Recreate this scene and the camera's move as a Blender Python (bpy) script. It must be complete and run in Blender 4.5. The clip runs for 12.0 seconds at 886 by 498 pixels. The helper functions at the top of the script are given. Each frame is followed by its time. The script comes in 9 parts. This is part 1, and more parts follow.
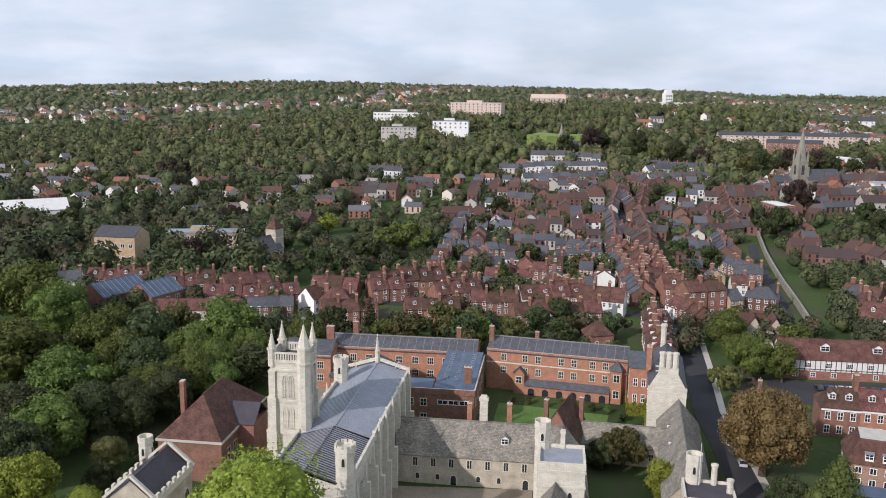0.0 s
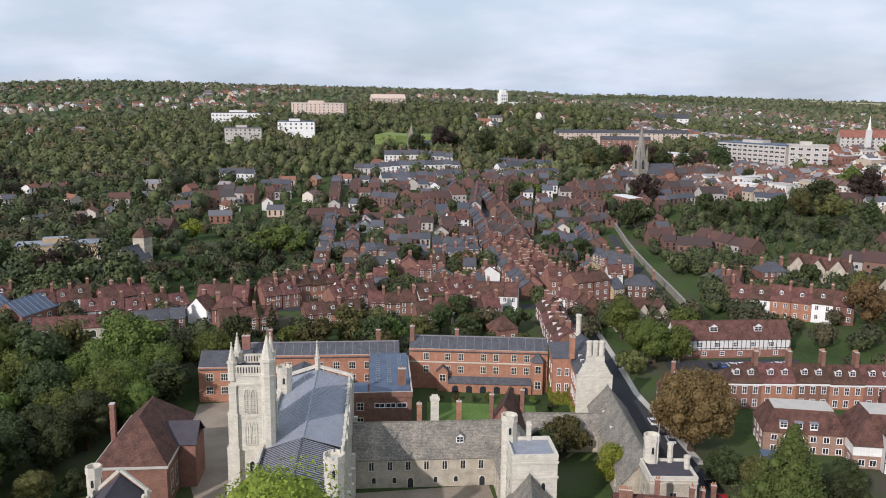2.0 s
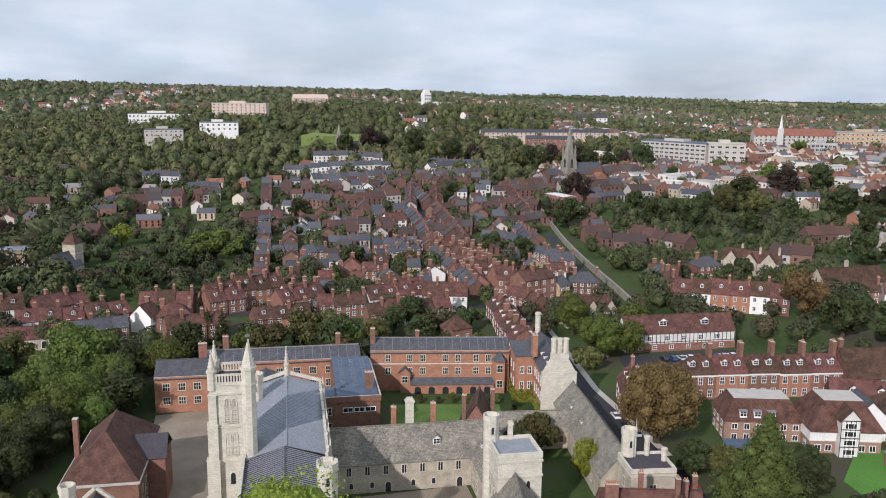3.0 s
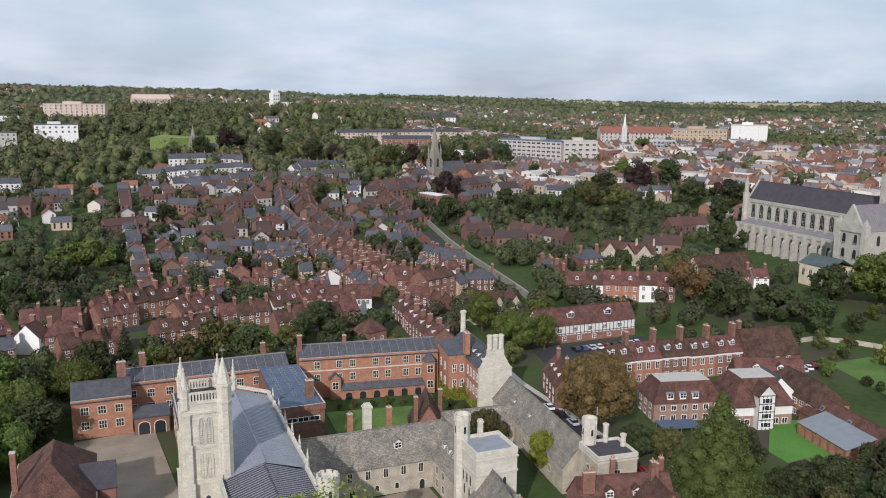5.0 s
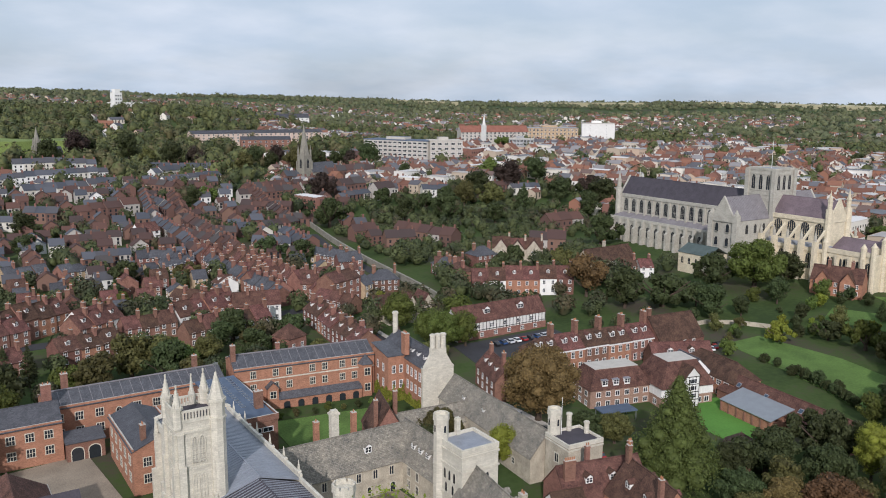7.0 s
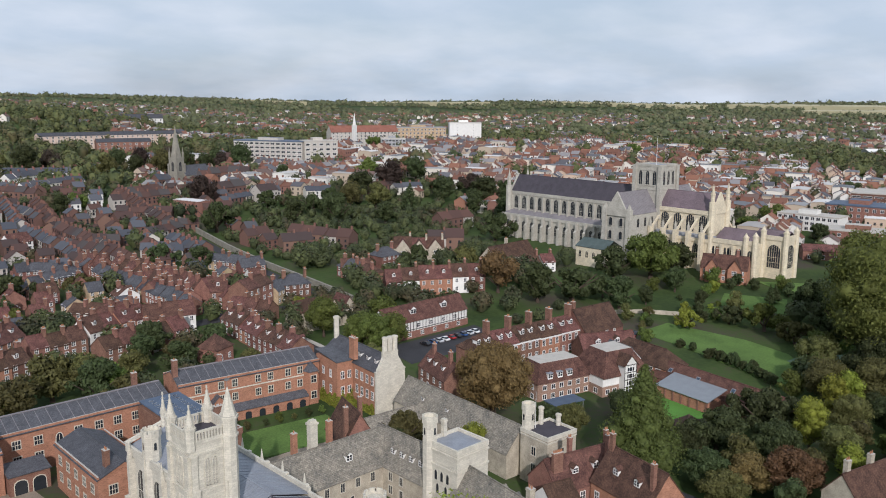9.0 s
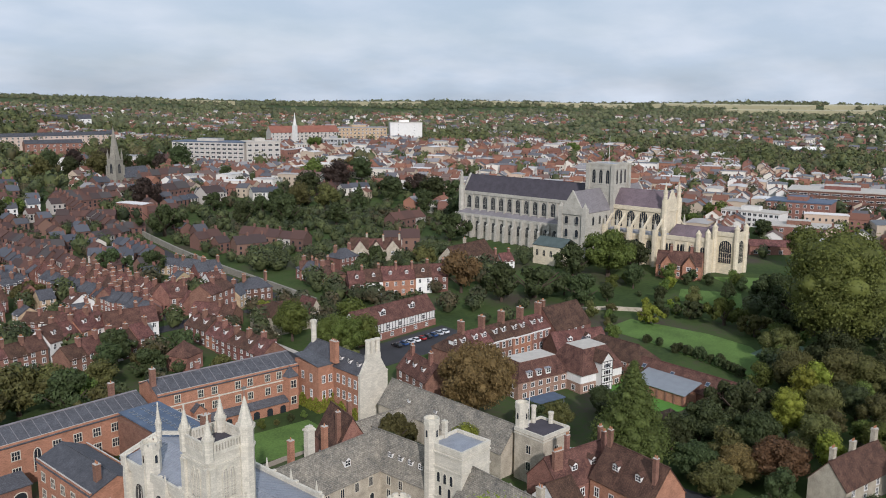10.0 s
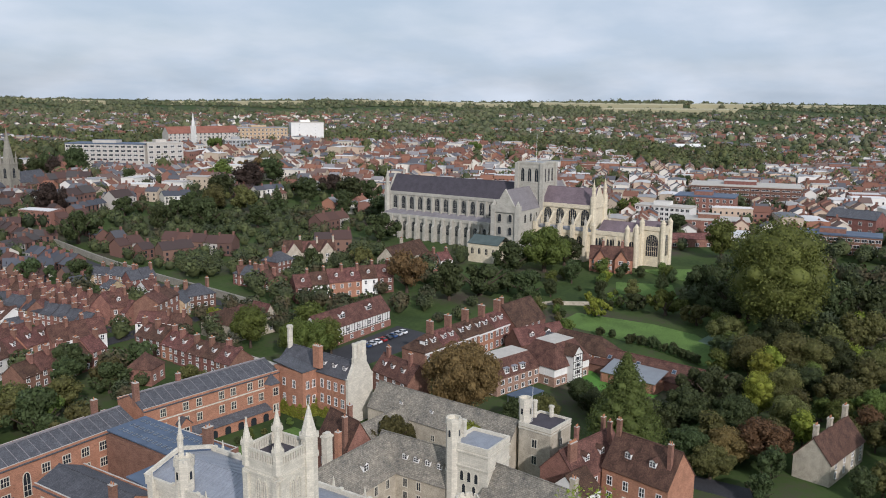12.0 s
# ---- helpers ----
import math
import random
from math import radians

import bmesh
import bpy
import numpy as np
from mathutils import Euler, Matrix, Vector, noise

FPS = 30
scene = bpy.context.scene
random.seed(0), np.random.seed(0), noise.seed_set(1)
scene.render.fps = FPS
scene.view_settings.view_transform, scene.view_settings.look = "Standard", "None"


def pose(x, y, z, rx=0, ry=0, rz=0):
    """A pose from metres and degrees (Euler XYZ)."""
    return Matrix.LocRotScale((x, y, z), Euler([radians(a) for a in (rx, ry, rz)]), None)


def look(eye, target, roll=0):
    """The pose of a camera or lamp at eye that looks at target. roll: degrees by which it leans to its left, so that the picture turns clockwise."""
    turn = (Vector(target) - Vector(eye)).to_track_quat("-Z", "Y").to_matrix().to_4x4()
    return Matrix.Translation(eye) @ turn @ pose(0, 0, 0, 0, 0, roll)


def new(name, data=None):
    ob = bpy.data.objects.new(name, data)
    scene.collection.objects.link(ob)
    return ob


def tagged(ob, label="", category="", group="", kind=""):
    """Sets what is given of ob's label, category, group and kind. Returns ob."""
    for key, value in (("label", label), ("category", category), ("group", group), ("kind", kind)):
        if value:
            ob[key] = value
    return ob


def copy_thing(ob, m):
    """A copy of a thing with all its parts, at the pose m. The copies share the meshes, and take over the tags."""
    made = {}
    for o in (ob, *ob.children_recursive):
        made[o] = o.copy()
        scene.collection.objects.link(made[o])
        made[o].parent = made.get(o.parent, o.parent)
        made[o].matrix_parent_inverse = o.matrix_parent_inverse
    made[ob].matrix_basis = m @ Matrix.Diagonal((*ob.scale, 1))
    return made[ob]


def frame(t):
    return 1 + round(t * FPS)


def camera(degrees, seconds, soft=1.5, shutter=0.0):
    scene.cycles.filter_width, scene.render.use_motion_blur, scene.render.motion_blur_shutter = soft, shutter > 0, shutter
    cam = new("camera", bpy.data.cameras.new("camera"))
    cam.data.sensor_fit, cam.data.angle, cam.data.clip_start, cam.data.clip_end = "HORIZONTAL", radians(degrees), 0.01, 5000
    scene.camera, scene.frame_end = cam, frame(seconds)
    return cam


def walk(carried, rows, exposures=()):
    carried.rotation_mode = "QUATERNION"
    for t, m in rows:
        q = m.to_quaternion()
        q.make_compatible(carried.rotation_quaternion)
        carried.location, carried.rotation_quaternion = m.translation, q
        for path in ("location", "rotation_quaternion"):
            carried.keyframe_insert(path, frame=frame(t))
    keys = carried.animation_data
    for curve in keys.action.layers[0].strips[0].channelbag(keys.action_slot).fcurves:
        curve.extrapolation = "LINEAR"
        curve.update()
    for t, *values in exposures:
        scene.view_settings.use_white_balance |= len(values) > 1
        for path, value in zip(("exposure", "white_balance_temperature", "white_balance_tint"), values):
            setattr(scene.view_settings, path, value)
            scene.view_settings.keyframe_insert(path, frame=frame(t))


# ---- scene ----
cam = camera(55.6, 12.0, soft=1.0)
# seconds, place, heading, pitch, roll
PATH = [
    (0, 0.00, 0.00, 85.19, 0.007, -10.563, 0.629),
    (0.5, -7.45, -0.13, 85.15, -3.124, -10.532, 0.608),
    (1, -14.25, 0.43, 85.11, -6.172, -10.502, 0.588),
    (1.5, -20.61, 1.53, 85.08, -9.155, -10.474, 0.568),
    (2, -26.71, 3.05, 85.06, -12.089, -10.448, 0.551),
    (2.5, -32.65, 4.91, 85.04, -14.987, -10.423, 0.534),
    (3, -38.53, 7.05, 85.04, -17.859, -10.399, 0.519),
    (3.5, -44.40, 9.43, 85.04, -20.712, -10.377, 0.504),
    (4, -50.27, 12.02, 85.05, -23.552, -10.357, 0.491),
    (4.5, -56.16, 14.83, 85.07, -26.381, -10.338, 0.479),
    (5, -62.05, 17.87, 85.10, -29.202, -10.320, 0.469),
    (5.5, -67.89, 21.14, 85.13, -32.012, -10.304, 0.459),
    (6, -73.65, 24.68, 85.17, -34.810, -10.289, 0.451),
    (6.5, -79.28, 28.51, 85.22, -37.590, -10.276, 0.444),
    (7, -84.73, 32.64, 85.28, -40.346, -10.264, 0.438),
    (7.5, -89.96, 37.10, 85.34, -43.070, -10.254, 0.434),
    (8, -94.92, 41.89, 85.41, -45.753, -10.245, 0.430),
    (8.5, -99.60, 47.01, 85.49, -48.384, -10.238, 0.428),
    (9, -103.99, 52.44, 85.57, -50.952, -10.232, 0.427),
    (9.5, -108.11, 58.15, 85.67, -53.443, -10.227, 0.427),
    (10, -111.99, 64.06, 85.76, -55.843, -10.225, 0.428),
    (10.5, -115.71, 70.11, 85.87, -58.138, -10.223, 0.431),
    (11, -119.39, 76.16, 85.98, -60.312, -10.223, 0.435),
    (11.5, -123.17, 82.08, 86.09, -62.348, -10.225, 0.440),
    (12, -127.25, 87.67, 86.22, -64.230, -10.228, 0.446),
]


def drone(x, y, z, yaw, pitch, roll):
    yaw, pitch = radians(yaw), radians(pitch)
    ahead = Vector((-math.sin(yaw) * math.cos(pitch), math.cos(yaw) * math.cos(pitch), math.sin(pitch)))
    return look((x, y, z), Vector((x, y, z)) + ahead * 10, roll)


walk(cam, [(t, drone(*p)) for t, *p in PATH], [(0, 0.18, 6080, 20), (5, 0.03, 6030, 18), (12, -0.05, 6000, 17)])

# ---- light: a low morning sun behind thin broken cloud ----
SUN_FROM = Vector((-0.62, -0.62, 0.48)).normalized()
world = bpy.data.worlds.new("sky")
scene.world = world
world.use_nodes = True
wn, wl = world.node_tree.nodes, world.node_tree.links
for n in list(wn):
    wn.remove(n)


sky = wn.new("ShaderNodeTexSky")
sky.sky_type = "NISHITA"
sky.sun_disc = False
sky.sun_elevation = math.asin(SUN_FROM.z)
sky.sun_rotation = math.atan2(SUN_FROM.x, SUN_FROM.y)
sky.air_density, sky.dust_density, sky.ozone_density = 1.0, 2.0, 1.0
tc = wn.new("ShaderNodeTexCoord")
sep = wn.new("ShaderNodeSeparateXYZ")
wl.new(tc.outputs["Generated"], sep.inputs[0])
# clouds on a high flat layer: direction divided by its height
den = wn.new("ShaderNodeMath"); den.operation = "ADD"; den.inputs[1].default_value = 0.26
mx = wn.new("ShaderNodeMath"); mx.operation = "MAXIMUM"; mx.inputs[1].default_value = 0.0
wl.new(sep.outputs[2], mx.inputs[0]); wl.new(mx.outputs[0], den.inputs[0])
dv = []
for i in (0, 1):
    d = wn.new("ShaderNodeMath"); d.operation = "DIVIDE"
    wl.new(sep.outputs[i], d.inputs[0]); wl.new(den.outputs[0], d.inputs[1]); dv.append(d)
comb = wn.new("ShaderNodeCombineXYZ")
wl.new(dv[0].outputs[0], comb.inputs[0]); wl.new(dv[1].outputs[0], comb.inputs[1])
cl = wn.new("ShaderNodeTexNoise"); cl.inputs["Scale"].default_value = 1.15; cl.inputs["Detail"].default_value = 6; cl.inputs["Roughness"].default_value = 0.52
wl.new(comb.outputs[0], cl.inputs["Vector"])
ramp = wn.new("ShaderNodeValToRGB")
ramp.color_ramp.elements[0].position, ramp.color_ramp.elements[1].position = 0.30, 0.62
ramp.color_ramp.elements[0].color, ramp.color_ramp.elements[1].color = (0.66, 0.66, 0.66, 1), (0.98, 0.98, 0.98, 1)
wl.new(cl.outputs[0], ramp.inputs[0])
cl2 = wn.new("ShaderNodeTexNoise"); cl2.inputs["Scale"].default_value = 2.4; cl2.inputs["Detail"].default_value = 6
wl.new(comb.outputs[0], cl2.inputs["Vector"])
grey = wn.new("ShaderNodeMixRGB")
grey.inputs[1].default_value, grey.inputs[2].default_value = (5.6, 6.6, 7.2, 1), (7.1, 7.8, 8.1, 1)
r2 = wn.new("ShaderNodeValToRGB"); r2.color_ramp.elements[0].position, r2.color_ramp.elements[1].position = 0.38, 0.66
wl.new(cl2.outputs[0], r2.inputs[0]); wl.new(r2.outputs[0], grey.inputs[0])
mixc = wn.new("ShaderNodeMixRGB")
wl.new(ramp.outputs[0], mixc.inputs[0]); wl.new(sky.outputs[0], mixc.inputs[1]); wl.new(grey.outputs[0], mixc.inputs[2])
bg = wn.new("ShaderNodeBackground"); bg.inputs[1].default_value = 0.1
wl.new(mixc.outputs[0], bg.inputs[0])
wo = wn.new("ShaderNodeOutputWorld"); wl.new(bg.outputs[0], wo.inputs[0])

sl = bpy.data.lights.new("sun", "SUN")
sl.energy, sl.angle, sl.color = 3.2, radians(0.8), (1.0, 0.94, 0.85)
sun = new("sun", sl)
sun.matrix_world = look((0, 0, 300), Vector((0, 0, 300)) - SUN_FROM)


# ---- materials ----
def material(name, base, vary=0.25, rough=0.85, metal=0.0, scale=0.6, fine=9.0, bump=0.0, pattern=None, spec=0.3, per_object=0.0, tint=None):
    """Base colour varied by coarse and fine noise on the surface's own metres; pattern: (width, height, joint, joint colour) in courses."""
    m = bpy.data.materials.new(name)
    m.use_nodes = True
    nt = m.node_tree
    N, K = nt.nodes, nt.links
    b = N["Principled BSDF"]
    b.inputs["Roughness"].default_value, b.inputs["Metallic"].default_value = rough, metal
    b.inputs["Specular IOR Level"].default_value = spec
    geo = N.new("ShaderNodeTexCoord")
    uv = N.new("ShaderNodeUVMap"); uv.uv_map = "UVMap"
    n1 = N.new("ShaderNodeTexNoise"); n1.inputs["Scale"].default_value = scale; n1.inputs["Detail"].default_value = 4
    n2 = N.new("ShaderNodeTexNoise"); n2.inputs["Scale"].default_value = fine; n2.inputs["Detail"].default_value = 3
    K.new(geo.outputs["Object"], n1.inputs["Vector"]); K.new(geo.outputs["Object"], n2.inputs["Vector"])
    add = N.new("ShaderNodeMath"); add.operation = "MULTIPLY_ADD"; add.inputs[1].default_value = 0.5
    K.new(n2.outputs[0], add.inputs[0])
    half = N.new("ShaderNodeMath"); half.operation = "MULTIPLY"; half.inputs[1].default_value = 0.5
    K.new(n1.outputs[0], half.inputs[0]); K.new(half.outputs[0], add.inputs[2])
    ramp = N.new("ShaderNodeValToRGB")
    lo = tuple(max(0.0, c * (1 - vary)) for c in base); hi = tuple(min(1.0, c * (1 + vary)) for c in (tint or base))
    ramp.color_ramp.elements[0].position, ramp.color_ramp.elements[1].position = 0.33, 0.67
    ramp.color_ramp.elements[0].color, ramp.color_ramp.elements[1].color = (*lo, 1), (*hi, 1)
    K.new(add.outputs[0], ramp.inputs[0])
    col = ramp.outputs[0]
    if pattern:
        w, h, joint, jc = pattern
        br = N.new("ShaderNodeTexBrick")
        br.inputs["Scale"].default_value = 1.0
        br.inputs["Brick Width"].default_value, br.inputs["Row Height"].default_value, br.inputs["Mortar Size"].default_value = w, h, joint
        br.inputs["Mortar Smooth"].default_value = 0.3
        br.inputs["Color1"].default_value, br.inputs["Color2"].default_value, br.inputs["Mortar"].default_value = *(((0.88, 0.88, 0.87, 1), (1.08, 1.08, 1.07, 1)) if w > 0.8 else ((0.72, 0.72, 0.72, 1), (1.2, 1.2, 1.2, 1))), (*jc, 1)
        K.new(uv.outputs[0], br.inputs["Vector"])
        mul = N.new("ShaderNodeMixRGB"); mul.blend_type = "MULTIPLY"; mul.inputs[0].default_value = 0.85
        K.new(col, mul.inputs[1]); K.new(br.outputs["Color"], mul.inputs[2])
        col = mul.outputs[0]
        if bump:
            bp = N.new("ShaderNodeBump"); bp.inputs["Strength"].default_value = bump; bp.inputs["Distance"].default_value = 0.05
            inv = N.new("ShaderNodeMath"); inv.operation = "SUBTRACT"; inv.inputs[0].default_value = 1.0
            K.new(br.outputs["Fac"], inv.inputs[1]); K.new(inv.outputs[0], bp.inputs["Height"]); K.new(bp.outputs[0], b.inputs["Normal"])
    elif bump:
        bp = N.new("ShaderNodeBump"); bp.inputs["Strength"].default_value = bump; bp.inputs["Distance"].default_value = 0.1
        K.new(n2.outputs[0], bp.inputs["Height"]); K.new(bp.outputs[0], b.inputs["Normal"])
    if per_object:
        oi = N.new("ShaderNodeObjectInfo")
        hs = N.new("ShaderNodeHueSaturation")
        mr = N.new("ShaderNodeMapRange"); mr.inputs[3].default_value, mr.inputs[4].default_value = 1 - per_object, 1 + per_object
        K.new(oi.outputs["Random"], mr.inputs[0]); K.new(mr.outputs[0], hs.inputs["Value"])
        mr2 = N.new("ShaderNodeMapRange"); mr2.inputs[3].default_value, mr2.inputs[4].default_value = 0.5 + per_object * 0.06, 0.5 - per_object * 0.06
        K.new(oi.outputs["Random"], mr2.inputs[0]); K.new(mr2.outputs[0], hs.inputs["Hue"])
        K.new(col, hs.inputs["Color"]); col = hs.outputs[0]
    K.new(col, b.inputs["Base Color"])
    return m


def leaf_material(name, base, vary=0.34):
    m = bpy.data.materials.new(name)
    m.use_nodes = True
    N, K = m.node_tree.nodes, m.node_tree.links
    b = N["Principled BSDF"]
    b.inputs["Roughness"].default_value, b.inputs["Specular IOR Level"].default_value = 0.65, 0.2
    g = N.new("ShaderNodeNewGeometry"); oi = N.new("ShaderNodeObjectInfo")
    ramp = N.new("ShaderNodeValToRGB")
    ramp.color_ramp.elements[0].color = (*[c * (1 - vary) for c in base], 1)
    ramp.color_ramp.elements[1].color = (*[c * (1 + vary) for c in base], 1)
    K.new(g.outputs["Random Per Island"], ramp.inputs[0])
    hs = N.new("ShaderNodeHueSaturation")
    mr = N.new("ShaderNodeMapRange"); mr.inputs[3].default_value, mr.inputs[4].default_value = 0.47, 0.52
    mv = N.new("ShaderNodeMapRange"); mv.inputs[3].default_value, mv.inputs[4].default_value = 0.7, 1.25
    K.new(oi.outputs["Random"], mr.inputs[0]); K.new(oi.outputs["Random"], mv.inputs[0])
    K.new(mr.outputs[0], hs.inputs["Hue"]); K.new(mv.outputs[0], hs.inputs["Value"]); K.new(ramp.outputs[0], hs.inputs["Color"])
    K.new(hs.outputs[0], b.inputs["Base Color"])
    tr = N.new("ShaderNodeBsdfTranslucent"); K.new(hs.outputs[0], tr.inputs[0])
    mix = N.new("ShaderNodeMixShader"); mix.inputs[0].default_value = 0.25
    K.new(b.outputs[0], mix.inputs[1]); K.new(tr.outputs[0], mix.inputs[2])
    K.new(mix.outputs[0], N["Material Output"].inputs[0])
    return m


BRICK = material("red_brick", (0.215, 0.107, 0.078), 0.28, 0.9, pattern=(0.45, 0.15, 0.02, (1.3, 1.5, 1.5)), bump=0.2, per_object=0.12)
BRICK_ORANGE = material("orange_brick", (0.345, 0.168, 0.106), 0.25, 0.9, pattern=(0.45, 0.15, 0.02, (1.2, 1.3, 1.3)), bump=0.2)
BRICK_DARK = material("dark_brick", (0.155, 0.075, 0.057), 0.3, 0.9, pattern=(0.45, 0.15, 0.02, (1.3, 1.4, 1.4)), bump=0.2, per_object=0.2)
BROWN_BRICK = material("pale_brown_brick", (0.30, 0.19, 0.14), 0.2, 0.9, pattern=(0.45, 0.15, 0.02, (1.2, 1.3, 1.3)), bump=0.2)
BUFF = material("buff_brick", (0.38, 0.29, 0.18), 0.25, 0.9, pattern=(0.45, 0.15, 0.02, (1.2, 1.2, 1.2)), per_object=0.15)
STONE = material("pale_limestone", (0.57, 0.535, 0.45), 0.17, 0.9, scale=0.5, fine=5.0, pattern=(0.9, 0.4, 0.02, (0.75, 0.75, 0.72)), bump=0.25)
# greyer limestone: the cathedral nave's cloud shade is put into this colour
STONE_GREY = material("shade_grey_limestone", (0.42, 0.40, 0.345), 0.2, 0.9, scale=0.3, fine=3.0, pattern=(0.9, 0.4, 0.02, (0.75, 0.75, 0.72)), bump=0.25)
# lighter, warmer limestone: sun on the cathedral's east end is painted in
STONE_WARM = material("warm_limestone", (0.62, 0.55, 0.41), 0.17, 0.9, scale=0.4, fine=4.0, pattern=(0.9, 0.4, 0.02, (0.75, 0.75, 0.72)), bump=0.25)
FLINT = material("knapped_flint", (0.41, 0.365, 0.285), 0.34, 0.9, scale=0.5, fine=4.5, bump=0.4)
RENDER = material("white_render", (0.72, 0.71, 0.67), 0.1, 0.85, scale=0.4, per_object=0.15)
TILE = material("clay_roof_tile", (0.104, 0.050, 0.040), 0.55, 0.85, scale=0.5, fine=5.0, pattern=(0.35, 0.22, 0.03, (0.45, 0.45, 0.45)), bump=0.5, per_object=0.3, tint=(0.135, 0.068, 0.050))
SLATE = material("grey_slate", (0.082, 0.083, 0.092), 0.35, 0.6, scale=0.6, fine=5.0, pattern=(0.45, 0.28, 0.025, (0.5, 0.5, 0.5)), bump=0.3, per_object=0.25)
STONE_SLATE = material("stone_slate", (0.23, 0.22, 0.195), 0.45, 0.9, scale=0.35, fine=2.6, pattern=(0.55, 0.35, 0.03, (0.5, 0.5, 0.5)), bump=0.5, tint=(0.24, 0.215, 0.17))
LEAD = material("lead_sheet", (0.27, 0.288, 0.32), 0.2, 0.45, metal=0.15, scale=0.5, fine=3.0)
LEAD_GREY = material("weathered_grey_lead", (0.205, 0.19, 0.195), 0.25, 0.7, scale=0.4, fine=3.0)
LEAD_GREEN = material("green_grey_lead", (0.075, 0.10, 0.095), 0.25, 0.7, scale=0.4, fine=3.0)
LEAD_DARK = material("dark_lead", (0.062, 0.055, 0.065), 0.25, 0.75, metal=0.0, scale=0.4, fine=3.0)
BLUE_ROOF = material("blue_grey_felt_roof", (0.085, 0.115, 0.165), 0.25, 0.6, scale=0.4)
WHITE = material("white_paint", (0.78, 0.77, 0.74), 0.06, 0.5)
TIMBER = material("black_timber", (0.035, 0.03, 0.027), 0.3, 0.7)
PINK = material("pinkish_brick", (0.56, 0.44, 0.36), 0.12, 0.9, scale=0.2)
TILE_BRIGHT = material("bright_red_tile", (0.24, 0.10, 0.07), 0.25, 0.85, scale=0.2, fine=3.0)
MEADOW = material("meadow_grass", (0.16, 0.21, 0.06), 0.35, 0.95, scale=0.05, fine=1.0)
STONE_SOOT = material("sooty_limestone", (0.25, 0.235, 0.195), 0.25, 0.9, scale=0.3, fine=3.0, pattern=(0.9, 0.4, 0.02, (0.75, 0.75, 0.72)), bump=0.25)
GRASS_BRIGHT = material("bright_turf", (0.085, 0.21, 0.035), 0.2, 0.95, scale=0.08, fine=2.0)
STRAW = material("stubble", (0.42, 0.38, 0.24), 0.15, 0.95, scale=0.01)
MOSS = material("court_green", (0.10, 0.15, 0.10), 0.15, 0.95, scale=0.1)
GLASS = material("window_glass", (0.025, 0.03, 0.036), 0.2, 0.08, spec=0.8)
CONCRETE = material("pale_concrete", (0.46, 0.43, 0.38), 0.15, 0.85)
ASPHALT = material("asphalt", (0.042, 0.042, 0.046), 0.25, 0.9, scale=0.15, fine=3.0)
GRAVEL = material("gravel_court", (0.27, 0.225, 0.17), 0.3, 0.95, scale=0.15, fine=4.0)
GRASS = material("lawn_grass", (0.090, 0.155, 0.034), 0.35, 0.95, scale=0.12, fine=2.0, bump=0.3)
METAL = material("grey_metal", (0.35, 0.36, 0.37), 0.1, 0.4, metal=0.7)
BARK = material("bark", (0.075, 0.055, 0.04), 0.4, 0.95, fine=6.0, bump=0.4)
LEAF = leaf_material("green_leaves", (0.104, 0.138, 0.032))
LEAF_PLANE = leaf_material("olive_green_leaves", (0.118, 0.138, 0.034))
LEAF_DARK = leaf_material("dark_leaves", (0.058, 0.076, 0.029))
LEAF_BRIGHT = leaf_material("yellow_green_leaves", (0.200, 0.232, 0.034))
LEAF_BROWN = leaf_material("autumn_brown_leaves", (0.160, 0.108, 0.044))
LEAF_YEW = leaf_material("green_needles", (0.108, 0.165, 0.044))
LEAF_RED = leaf_material("dark_copper_leaves", (0.055, 0.040, 0.030))
LEAF_OLIVE = leaf_material("olive_leaves", (0.115, 0.116, 0.038))


